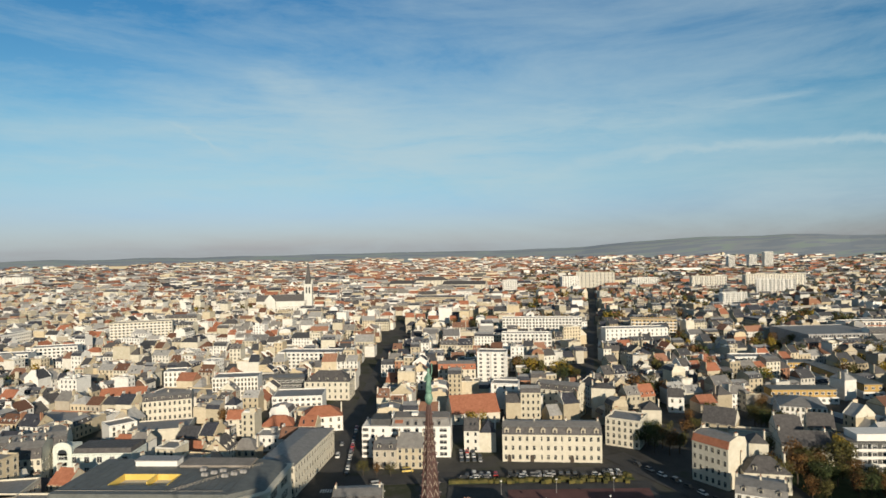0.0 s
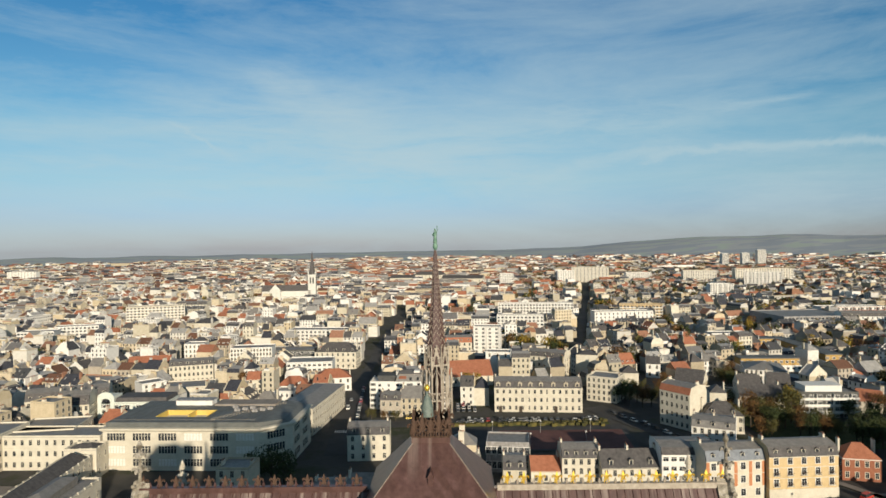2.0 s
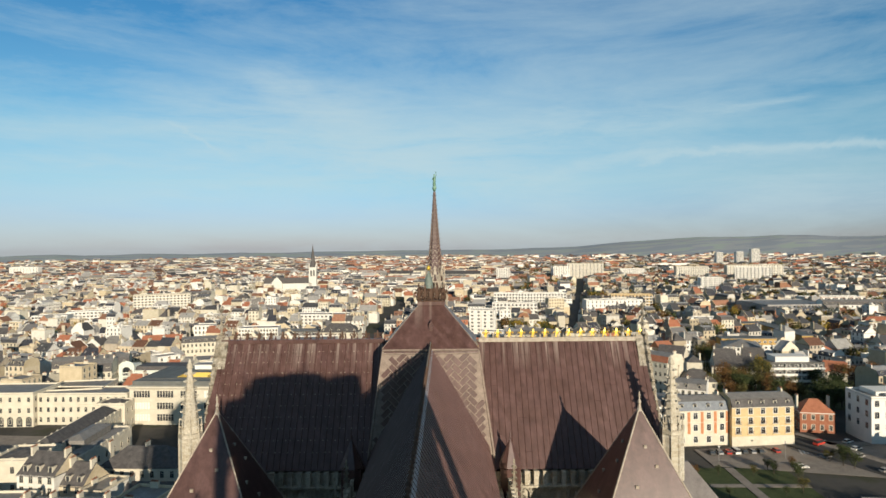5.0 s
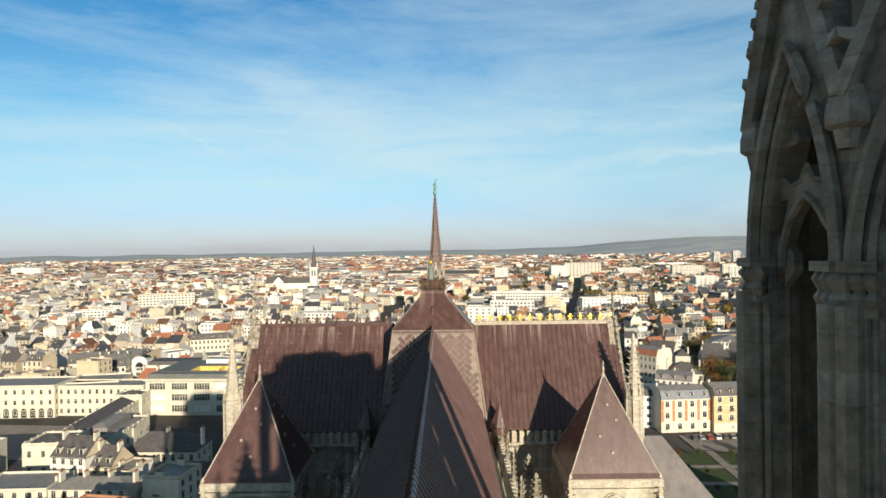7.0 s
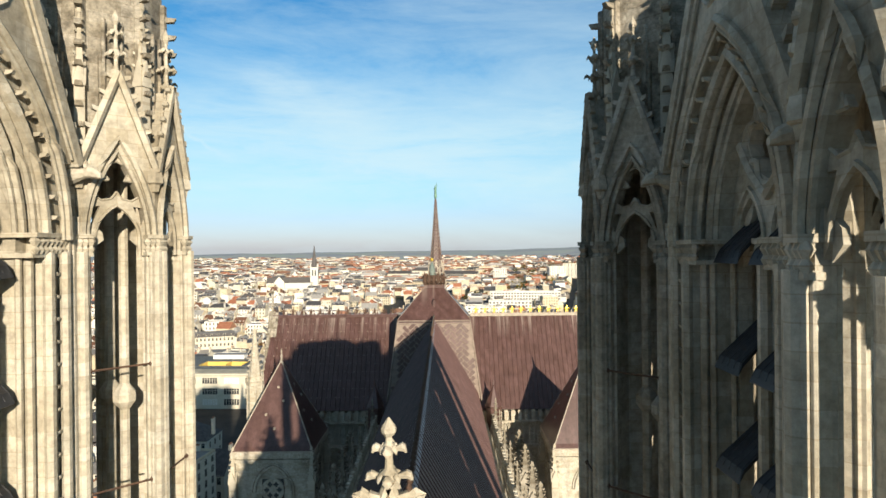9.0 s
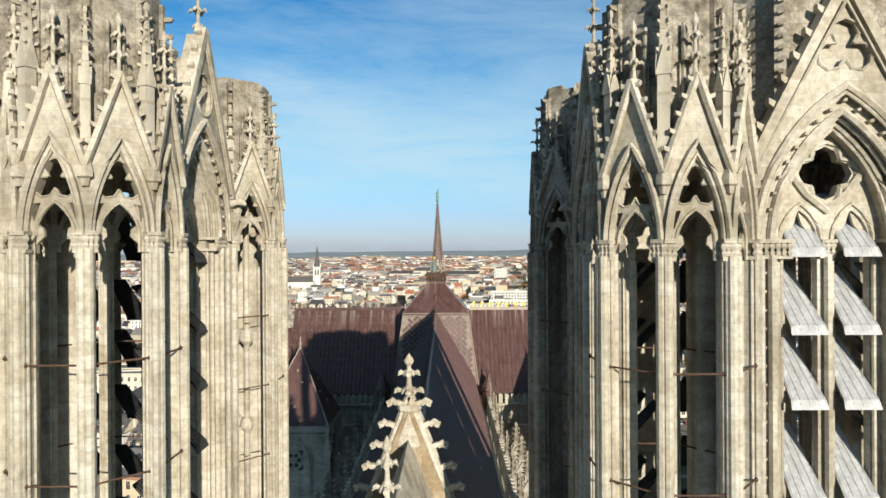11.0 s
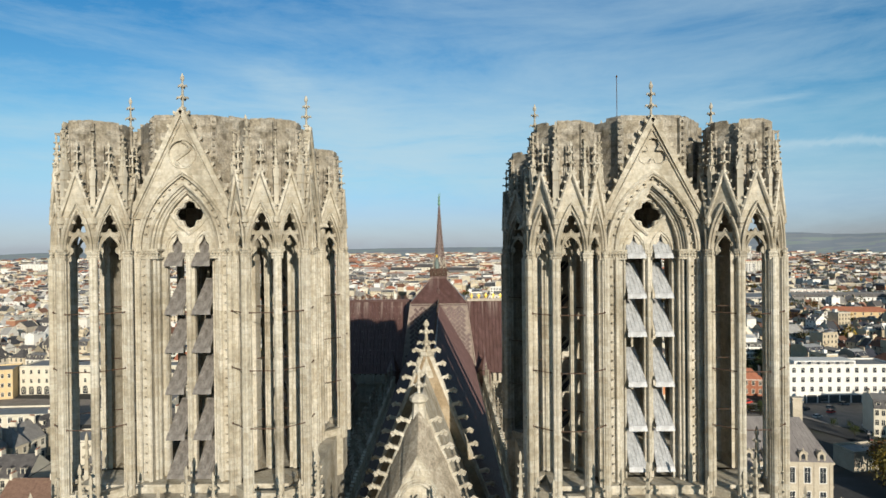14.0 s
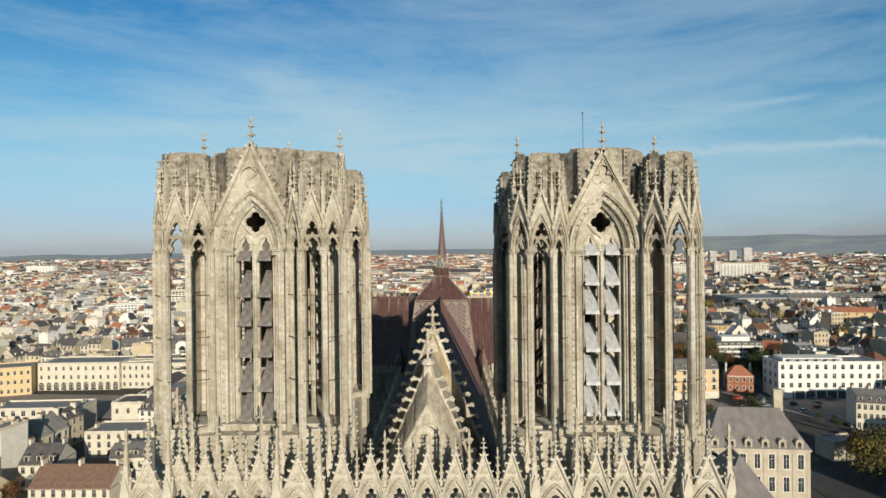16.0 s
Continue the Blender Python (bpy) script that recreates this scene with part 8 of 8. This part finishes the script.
slab("pavement", "pale stone pavement along the street", strip(139, 264, 170, 200, 1.6), M_PAVE, 0.42, "pavement")
slab("pavement", "pale stone pavement in front of the white block", strip(140, 252, 205, 247, 2.2), M_PAVE, 0.42, "pavement")
slab("red_court", "worn red surfaced court", [(22, 304), (79, 304), (81, 331), (24, 331)], M_REDCOURT, 0.33, "square", 0.02)
slab("lawn", "rough grass verge", [(0, 337.5), (78, 340), (78, 343), (0, 341)], M_GRASS, 0.3, "grass", 0.15)
slab("lawn", "rough grass in the park", [(140, 300), (186, 300), (186, 368), (140, 362)], M_GRASS, 0.05, "grass", 0.1)
slab("lane", "dark asphalt lane beside the palace garden", [(112, 118), (175, 118), (175, 160), (112, 160)], M_ASPHALT, 0.05, "road", 0.1)
for k in range(9):
    slab("crossing_stripe", "white painted crossing stripe", strip(-52 + 1.0 * k, 331, -52 + 1.0 * k, 334.5, 0.28), M_WHITE, 0.2, "road marking", 0.01)
for k in range(8):
    slab("crossing_stripe", "white painted crossing stripe", strip(128 + 1.2 * k, 240, 130 + 1.2 * k, 246, 0.3), M_WHITE, 0.36, "road marking", 0.01)

# ---- trees ----
trng = random.Random(5)


def make_crown(seed, n, leaf_size, slim):
    r = random.Random(seed)
    g = Geo()
    lobes = [(r.uniform(-0.24, 0.24) * slim, r.uniform(-0.24, 0.24) * slim, r.uniform(0.45, 0.88), r.uniform(0.13, 0.24)) for _ in range(11)] + [(0, 0, 0.66, 0.26)]
    for _ in range(n):
        cx, cy, cz, cr = r.choice(lobes)
        d = Vector((r.gauss(0, 1), r.gauss(0, 1), r.gauss(0, 1))).normalized()
        p = Vector((cx, cy, cz)) + d * cr * r.uniform(0.55, 1.05) * (Vector((slim, slim, 1)).length / 1.73)
        a = Vector((r.gauss(0, 1), r.gauss(0, 1), r.gauss(0, 0.6))).normalized()
        b = a.cross(d)
        b = b.normalized() if b.length > 0.01 else Vector((1, 0, 0))
        s = leaf_size * r.uniform(0.6, 1.4)
        g.add([p - a * s, p + b * s * 0.7, p + a * s, p - b * s * 0.7], [(0, 1, 2, 3)])
    return g


def make_trunk(seed):
    r = random.Random(seed)
    g = Geo()
    g.tube([(0, 0, 0), (0.01, 0, 0.2), (-0.01, 0.01, 0.42), (0.0, 0.0, 0.75)], 0.022, 6)
    for k in range(7):
        a, z = r.uniform(0, 6.28), r.uniform(0.25, 0.6)
        g.tube([(0, 0, z), (0.1 * math.cos(a), 0.1 * math.sin(a), z + 0.1), (0.24 * math.cos(a), 0.24 * math.sin(a), z + r.uniform(0.18, 0.3))], 0.009, 4)
    return g.mesh("trunk", [M_BARK])


TRUNKS = [make_trunk(k) for k in range(3)]
CROWNS = {c: [make_crown(10 * k + len(c), 1300, 0.023, 1.0).mesh("crown", [M_LEAF[c]]) for k in range(3)] for c in M_LEAF}
TREE_WORDS = {"green": "dark green leafy tree", "olive": "olive-brown autumn tree", "yellow": "golden yellow autumn tree", "rust": "rust-brown half-bare autumn tree"}


def tree(x, y, h, colour, slim=1.0):
    words = TREE_WORDS[colour] if slim == 1.0 else "slender yellow-green poplar"
    th = thing("tree", words + " among the houses", "tree", "town trees", m=pose(x, y, 0, 0, 0, trng.uniform(0, 360)) @ Matrix.Diagonal((h * slim * trng.uniform(0.85, 1.15), h * slim * trng.uniform(0.85, 1.15), h, 1)))
    part("trunk", trng.choice(TRUNKS), None, th)
    part("crown", trng.choice(CROWNS[colour]), None, th)
    plot(x, y, 0, h * 0.22, h * 0.22)
    return th


tree(15, 405, 13, "yellow")
tree(-127, 427, 10, "rust")
tree(-120, 427, 11, "rust")
tree(-111, 426, 11, "olive")
tree(-37, 349, 7, "olive")
tree(-31, 348, 6, "rust")
tree(-25, 348, 6, "olive")
tree(98, 385, 12, "green")
tree(103, 380, 13, "olive")
tree(119, 393, 10, "rust")
tree(127, 402, 9, "olive")
tree(148, 363, 12, "olive")
tree(150, 352, 13, "rust")
tree(155, 345, 12, "olive")
tree(163, 338, 16, "olive")
tree(163, 405, 12, "olive")
tree(170, 405, 11, "olive")
tree(55, 525, 12, "green")
tree(61, 515, 13, "green")
tree(70, 517, 10, "rust")
tree(82, 523, 12, "green")
tree(92, 530, 10, "olive")
tree(45, 508, 8, "rust")
tree(30, 809, 12, "olive")
tree(42, 793, 13, "rust")
tree(54, 782, 12, "olive")
tree(82, 803, 12, "olive")
tree(96, 787, 12, "rust")
tree(111, 799, 13, "olive")
tree(124, 784, 12, "olive")
tree(296, 679, 12, "olive")
tree(306, 671, 12, "rust")
tree(316, 661, 13, "olive")
tree(339, 675, 12, "rust")
tree(369, 708, 12, "olive")
tree(352, 750, 11, "yellow")
tree(460, 807, 12, "green")
tree(-165, 1018, 12, "olive")
tree(-115, 908, 11, "olive")
tree(-83, 499, 14, "olive")
tree(-80, 516, 12, "olive")
tree(-183, 748, 10, "green")
tree(-150, 761, 12, "green")
tree(-396, 1190, 12, "rust")
tree(-351, 1133, 12, "olive")
tree(-321, 1082, 12, "rust")
tree(-334, 1043, 10, "olive")
tree(-794, 1203, 14, "green")
tree(-57, 932, 10, "yellow")
tree(-45, 930, 10, "yellow")
tree(13, 992, 10, "yellow")
tree(-330, 825, 12, "olive")
tree(-309, 799, 12, "yellow")
tree(-67, 263, 15, "green")
tree(-61, 260, 16, "green")
tree(-58, 264, 14, "green")
tree(156, 330, 12, "olive")
tree(150, 345, 11, "olive")
tree(153, 338, 12, "rust")
tree(173, 321, 8, "green")
tree(164, 313, 9, "rust")
tree(175, 305, 12, "green")
tree(175, 298, 13, "green")
tree(94, 377, 11, "green")
tree(97, 373, 12, "green")
tree(103, 370, 12, "rust")
tree(108, 371, 11, "olive")
tree(128, 412, 10, "rust")
tree(150, 438, 8, "olive")
tree(162, 410, 13, "olive")
tree(163, 398, 13, "green")
tree(170, 400, 12, "olive")
tree(135, 339, 11, "rust")
tree(134, 329, 13, "olive")
tree(141, 332, 14, "rust")
tree(146, 333, 13, "olive")
tree(147, 326, 12, "green")
tree(152, 328, 11, "green")
tree(166.7, 345, 17, "yellow", 0.55)
tree(138, 316, 10, "rust")
tree(141, 313, 10, "olive")
tree(155, 316, 11, "rust")
tree(158, 313, 12, "green")
tree(166, 321, 12, "olive")
tree(162, 330, 11, "rust")
tree(162, 321, 10, "olive")
tree(166, 316, 10, "rust")
tree(169, 312, 9, "olive")
tree(184, 316, 13, "green")
tree(182, 303, 14, "green")
tree(178, 292, 13, "green")
tree(199, 334, 12, "green")
tree(135, 228, 7, "green")
tree(137, 225, 6, "green")
tree(174, 274, 9, "green")
tree(156, 199, 5, "green")
tree(134, 152, 14, "rust")
tree(140, 157, 15, "olive")
tree(134, 143, 16, "olive")
tree(202, 323, 12, "rust")
tree(129, 139, 16, "olive")
tree(139, 144, 17, "olive")
tree(139, 234, 6, "green")
tree(211, 348, 12, "rust")
tree(216, 344, 12, "rust")
tree(173, 306, 11, "green")
tree(174, 296, 10, "green")
tree(-125, 130, 9, "rust")
tree(-678, 1038, 14, "green")
tree(190, 434, 12, "olive")
tree(177, 435, 12, "rust")
tree(229, 352, 12, "rust")
tree(192, 341, 11, "green")
tree(195, 327, 11, "green")
tree(133, 232, 5, "olive")
tree(117, 227, 4, "rust")
tree(108, 225, 4, "green")
tree(129, 143, 15, "yellow")
tree(142, 154, 16, "olive")
tree(161, 209, 4, "green")
tree(156, 212, 4, "green")
for x, y, h, c in ((78, 190, 3, "green"), (83, 190, 2.6, "green"), (88, 188, 3, "green"), (101, 189, 3, "olive"), (106, 190, 3.4, "green"), (79, 205, 4, "green"), (86, 204, 3, "green"), (103, 204, 3, "green"), (109, 206, 5, "olive"), (82, 220, 4, "rust"), (90, 221, 3.4, "green"), (101, 220, 4, "olive"), (108, 221, 5, "green"), (112, 214, 7, "green"), (84, 176, 4, "green"), (104, 176, 6, "olive")):
    tree(x, y, h, c)

# ---- cars and lamps ----
def make_car(paint, van=False):
    th = []
    g = Geo()
    L, W, H = (4.9, 1.9, 1.1) if van else (4.2, 1.75, 0.85)
    pts = [(-L / 2, 0.35), (-L / 2, H * 0.9), (-L / 2 + 0.1, H), (L * 0.22, H), (L / 2 - 0.1, H * 0.8), (L / 2, 0.35)]
    g.loft([[(x, -W / 2, z) for x, z in pts], [(x, W / 2, z) for x, z in pts]])
    body = g.mesh("body", [paint])
    g = Geo()
    top = 2.0 if van else 1.45
    cab = [(-L * 0.46, H), (-L * 0.40, top), (L * 0.10, top), (L * 0.27, H)] if not van else [(-L * 0.48, H), (-L * 0.46, top), (L * 0.22, top), (L * 0.36, H)]
    g.loft([[(x, -W / 2 + 0.08, z) for x, z in cab], [(x, W / 2 - 0.08, z) for x, z in cab]], 1)
    g.loft([[(x, -W / 2 + 0.2, z) for x, z in ((cab[1][0], top), (cab[2][0], top), (cab[2][0], top + 0.05), (cab[1][0], top + 0.05))], [(x, W / 2 - 0.2, z) for x, z in ((cab[1][0], top), (cab[2][0], top), (cab[2][0], top + 0.05), (cab[1][0], top + 0.05))]], 0)
    cabin = g.mesh("cabin", [paint, M_GLASS])
    return body, cabin, L, W


g = Geo()
g.loft([[(0.33 * math.cos(2 * math.pi * k / 12), y, 0.33 + 0.33 * math.sin(2 * math.pi * k / 12)) for k in range(12)] for y in (-0.11, 0.11)])
WHEEL = g.mesh("wheel", [M_DARK])
PAINTS = {"white": M_WHITE, "grey": M_GREY, "black": M_DARK, "red": material("red_car_paint", [(0.3, (0.4, 0.03, 0.02)), (0.7, (0.5, 0.05, 0.03))], 0.5, 3, 0.3, spec=0.6, stain=0.05), "yellow": M_YELLOW}
CARS = {c: make_car(p) for c, p in PAINTS.items()}
VANS = {c: make_car(PAINTS[c], True) for c in PAINTS}


def car(x, y, ang, colour, van=False, z=0.1):
    body, cabin, L, W = (VANS if van else CARS)[colour]
    th = thing("van" if van else "car", f"{colour} {'van' if van else 'car'} parked on the asphalt", "van" if van else "car", "parked cars", m=pose(x, y, z, 0, 0, ang))
    part("body", body, None, th)
    part("cabin", cabin, None, th, "dark glazed cabin")
    for sx in (-0.31, 0.31):
        for sy in (-1, 1):
            part("wheel", WHEEL, None, th, m=Matrix.Translation((sx * L, sy * (W / 2 - 0.1), 0)))
    return th


crng = random.Random(3)
cols = ("white", "grey", "black", "grey", "white", "red", "black")
for k in range(22):
    if crng.random() < 0.85:
        car(8 + 3.1 * k, 347.5 + 0.08 * k, 90 + crng.uniform(-4, 4), crng.choice(cols), crng.random() < 0.1, 0.16)
for k in range(14):
    if crng.random() < 0.8:
        car(6 + 5.2 * k, 344.0 + 0.15 * k, crng.choice((3, 183)), crng.choice(cols), k == 6, 0.16)
for k in range(11):
    car(6 + 2.9 * (k % 4), 366 + 6 * (k // 4), 90 + crng.uniform(-5, 5), crng.choice(cols), False, 0.0)
for k in range(12):
    if crng.random() < 0.75:
        car(-48.5 - 0.075 * (7 * k) + 3.9, 352 + 6.2 * k, 94, crng.choice(cols), k == 4, 0.08)
car(-18, 353, 10, "yellow", True, 0.16)
car(-52.5, 374, 96, "white", True, 0.08)
car(-53.5, 392, 95, "grey", False, 0.08)
car(-30, 338, 20, "white", True, 0.0)
car(-28, 331, 20, "white", False, 0.0)
for k in range(12):
    if crng.random() < 0.8:
        car(84.3 + 3.1 * k, 357 - 6.6 * k, -64.5, crng.choice(cols), False, 0.24)
car(94.5, 338, -64, "white", False, 0.24)
for k in range(9):
    if crng.random() < 0.8:
        car(96 + 3.0 * k, 241 + 0.2 * k, 92, crng.choice(cols), k == 3, 0.32)
for x, y, a in ((140, 250, 30), (152, 252, 28), (146, 236, 30), (158, 226, 25), (172, 240, 30), (180, 222, 20), (164, 203, 70), (160, 196, 70), (156, 189, 70), (150, 181, 65), (134, 236, 20), (150, 244, 30), (160, 238, 30), (168, 233, 30), (145, 222, 20), (120, 226, 0), (176, 250, 10), (182, 246, 0), (170, 212, -20)):
    car(x, y, a, crng.choice(cols), crng.random() < 0.3, 0.32)


def make_lamp():
    g = Geo()
    g.lathe(0, 0, [(0.12, 0), (0.09, 1.0), (0.06, 5.2)], 6)
    h = Geo()
    h.lathe(0, 0, [(0.2, 5.2), (0.42, 5.4), (0.42, 5.7), (0.1, 5.85)], 8)
    return g.mesh("pole", [M_GREY]), h.mesh("globe", [M_WHITE])


POLE, GLOBE = make_lamp()
for x, y in ((21, 326), (43, 327), (66, 328), (36, 308), (60, 310), (95, 232), (120, 236), (142, 214)):
    th = thing("street_lamp", "grey lamp post with a white globe on the square", "street lamp", "square lamps", m=pose(x, y, 0.3))
    part("pole", POLE, None, th)
    part("globe", GLOBE, None, th)
g = Geo()
for k in range(60):
    x = 1 + 1.28 * k
    g.box(x - 0.9, -0.9, 0.3, x + 0.9, 0.9, 1.7 + crng.uniform(-0.2, 0.3), 0, Matrix.Translation((0, 338.6 + 0.03 * x, 0)) @ Matrix.Rotation(crng.uniform(-0.06, 0.06), 4, "Z"))
    for j in range(26):
        p = Vector((x + crng.uniform(-1, 1), 338.6 + 0.03 * x + crng.uniform(-1.1, 1.1), crng.uniform(0.6, 2.2)))
        a = Vector((crng.gauss(0, 1), crng.gauss(0, 1), crng.gauss(0, 1))).normalized() * 0.22
        b = Vector((crng.gauss(0, 1), crng.gauss(0, 1), crng.gauss(0, 1))).normalized() * 0.16
        g.add([p - a, p + b, p + a, p - b], [(0, 1, 2, 3)])
tagged(part("hedge", g, M_LEAF["olive"]), "clipped olive-green hedge along the square", "hedge", kind="stuff")
# ---- rows of houses between the known buildings ----
plot(0, 60, 0, 40, 110)


def in_view(x, y, pad=30):
    return y > 105 and abs(x - 1.8) < 0.78 * (y + 52) + pad


def zone_angle(x, y):
    k = x / max(200.0, y)
    return -0.17 if k < -0.3 else (-0.06 if k < 0.13 else 0.24)


rng = random.Random(11)
mid_rows, far_rows = {}, {}
near_count = 0
YARD_TREES = []
GROVE_TREES = []
for gx, gy in ((288, 635), (428, 814), (383, 820), (375, 1058), (305, 1145), (281, 596), (228, 654), (48, 884), (121, 1002), (80, 546), (57, 561), (-312, 1047), (-385, 1025), (306, 561), (316, 735), (212, 687)):
    far = 1.0 if gy < 800 else 1.6
    for _ in range(9):
        GROVE_TREES.append((gx + rng.uniform(-17, 17) * far, gy + rng.uniform(-6, 6), rng.uniform(9, 15)))
    plot(gx, gy, 0, 15 * far, 4)
ANGLES = (-0.17, -0.06, 0.24)
for ang in ANGLES:
    ca, sa = math.cos(ang), math.sin(ang)
    v = 60.0
    while v < 4000:
        far = v > 1150
        bd = rng.uniform(38, 62) if not far else rng.uniform(44, 80)
        u = -3300.0 - rng.uniform(0, 60)
        while u < 3300:
            bw = rng.uniform(50, 105) if not far else rng.uniform(60, 140)
            cx, cy = u + bw / 2, v + bd / 2
            X, Y = cx * ca - cy * sa, cx * sa + cy * ca
            u += bw + rng.uniform(8, 11)
            if not in_view(X, Y, 110) or math.hypot(X, Y) > 4300 or ground_height(X, Y) > 15 or (math.hypot(X, Y) > 3400 and rng.random() < 0.45):
                continue
            slab_side = rng.choice((0, 0, 1, 2, 3)) if rng.random() < (0.22 if Y < 480 else 0.55 if X > 0.1 * Y else 0.4) else -1
            if is_free(X, Y, 14) and in_view(X, Y):
                yard = rng.random()
                key = (int(Y // 350), int((X + 4000) // 500)) if Y < 1150 else (100 + int(Y // 900), int((X + 4000) // 1600))
                if yard < (0.4 if X < 0.1 * Y else 0.15) and zone_angle(X, Y) == ang:
                    gg = (mid_rows if Y < 1150 else far_rows).setdefault(key, Geo())
                    plain_house(gg, rng, X, Y, ang, bw * rng.uniform(0.3, 0.55), max(8, bd - 30) * rng.uniform(0.6, 0.95), rng.uniform(3.5, 7), "flat", 0, 3, 0, False)
                elif Y < 2600 and zone_angle(X, Y) == ang:
                    for _ in range(rng.randrange(6, 15) if X > 0.1 * Y else rng.randrange(0, 5)):
                        YARD_TREES.append((X + rng.uniform(-0.3, 0.3) * bw, Y + rng.uniform(-0.2, 0.2) * bd, rng.uniform(10, 18) if X > 0.1 * Y else rng.uniform(8, 14)))
            for side in range(4):
                L = bw if side in (0, 2) else bd - 20
                along = -L / 2
                while along < L / 2 - 4:
                    w = rng.uniform(6.5, 13) if Y < 620 else (rng.uniform(8, 20) if not far else rng.uniform(14, 42))
                    if side == slab_side:
                        w = max(14.0, L)
                    if side in (1, 3) and L < 12:
                        break
                    d = rng.uniform(9, 12.5) * (1.0 if not far else 1.2)
                    c = along + w / 2
                    along += w
                    if side == 0:
                        lu, lv, a = c, -bd / 2 + d / 2, 0.0
                    elif side == 2:
                        lu, lv, a = c, bd / 2 - d / 2, math.pi
                    elif side == 1:
                        lu, lv, a = bw / 2 - d / 2, c, math.pi / 2
                    else:
                        lu, lv, a = -bw / 2 + d / 2, c, -math.pi / 2
                    pu, pv = cx + lu, cy + lv
                    x, y = pu * ca - pv * sa, pu * sa + pv * ca
                    if zone_angle(x, y) != ang or not in_view(x, y) or rng.random() < (0.05 if not far else 0.1) or not is_free(x, y, max(w, d) * 0.5):
                        continue
                    dist = y
                    tall = rng.random()
                    h = rng.choice((5.5, 6.2, 7, 8.5, 9.5, 10.5, 12.5)) if tall < 0.93 else rng.uniform(14, 19)
                    kind = rng.choices(("gable", "mansard", "hip", "flat"), (0.52, 0.2, 0.1, 0.18) if not far else (0.6, 0.05, 0.13, 0.22))[0]
                    if side == slab_side:
                        h = rng.uniform(9, 15) if not far else rng.uniform(6, 17)
                        kind = "flat"
                    if h > 13.5:
                        kind = rng.choice(("flat", "mansard", "flat"))
                    dark_side = (x > 0.12 * y and y < 1000) or (x < -0.4 * y and 300 < y < 520)
                    cover = rng.choices((1, 2, 3), (0.6, 0.22, 0.18) if dark_side else (0.42, 0.1, 0.48) if y < 270 else (0.42, 0.22, 0.36) if y < 700 else (0.24, 0.34, 0.42) if x < -0.15 * y else (0.14, 0.54, 0.32))[0]
                    if kind == "mansard":
                        cover = 1
                    rise = d / 2 * (rng.uniform(0.65, 1.0) if not far else rng.uniform(0.55, 0.95)) if kind in ("gable", "hip") else 3.2
                    if far:
                        h *= rng.uniform(0.5, 0.85)
                    if y < 380 and near_count < 150:
                        near_count += 1
                        lab = {1: "slate", 2: "red tile", 3: "zinc"}[cover]
                        building("house", f"rendered town house with a {lab} {kind} roof", x, y, math.degrees(ang + a), w - 0.02, d, h, kind, rise,
                                 max(2, int(h / 3)), max(1, int(w / 2.7)), 0, None, (None, M_SLATE, M_TILE, M_ZINC)[cover], dormers=max(1, int(w / 3.6)) if kind == "mansard" or (kind == "gable" and cover == 1 and near_count % 3) else 0, group="town houses", back=side != 0, chimneys=2)
                    else:
                        key = (int(y // 350), int((x + 4000) // 500)) if y < 1150 else (100 + int(y // 900), int((x + 4000) // 1600))
                        store = mid_rows if y < 1150 else far_rows
                        gg = store.setdefault(key, Geo())
                        plain_house(gg, rng, x, y, ang + a, w - 0.02, d, h, kind, rise, cover, (2 if y < 800 else (1 if y < 2000 else 0)) if rng.random() < 0.62 else 0, y < 1700, 6 if x > 0.12 * y and y < 2600 and rng.random() < 0.6 else 5 if rng.random() < (0.22 if y < 600 else 0.36) else 0)
        v += bd + rng.uniform(8, 11)
for store, nm, lb in ((mid_rows, "row_houses", "rows of cream and white town houses with slate and red tile roofs"), (far_rows, "distant_houses", "distant pale houses with red and grey roofs")):
    for key in sorted(store):
        tagged(part(nm, store[key], STUFF_MATS), lb, "houses", kind="stuff")

# unseen tall houses added south of the palace to shade square and garden
for x0, x1, y0, h in ((186, 262, 178, 19), (142, 196, 96, 15)):
    x = x0
    while x < x1:
        w = rng.uniform(11, 15)
        building("house", "tall unseen rendered house, slate mansard roof, added for its shadow", x + w / 2, y0 + 0.05 * (x - x0), 2.9, w - 0.02, 12, h + rng.uniform(-1, 1), "mansard", 3.4, int(h / 3.2), 4, 0, None, M_SLATE, dormers=3, group="town houses", back=False)
        x += w

# trees in the yards, too many to tell apart
yard = {}
for x, y, h in [q for q in YARD_TREES if is_free(q[0], q[1], 3)] + GROVE_TREES:
    g = yard.setdefault(rng.choice(("green", "olive", "rust", "olive", "yellow") if y < 1200 else ("green", "olive", "rust")), Geo())
    n = 150 if y < 700 else (70 if y < 1300 else 24)
    for _ in range(n):
        d = Vector((rng.gauss(0, 1), rng.gauss(0, 1), rng.gauss(0, 1))).normalized()
        p = Vector((x, y, h * 0.62)) + Vector((d.x * h * 0.3, d.y * h * 0.3, d.z * h * 0.36)) * rng.uniform(0.6, 1.05)
        a = Vector((rng.gauss(0, 1), rng.gauss(0, 1), rng.gauss(0, 1))).normalized() * (0.75 if n > 80 else 1.1 if n > 50 else 1.4)
        b = a.cross(d) * 0.8
        g.add([p - a, p + b, p + a, p - b], [(0, 1, 2, 3)])
    g.box(x - 0.15, y - 0.15, 0, x + 0.15, y + 0.15, h * 0.6)
for c in sorted(yard):
    tagged(part("yard_trees", yard[c], M_LEAF[c]), "autumn trees in the courtyards between the houses", "trees", kind="stuff")
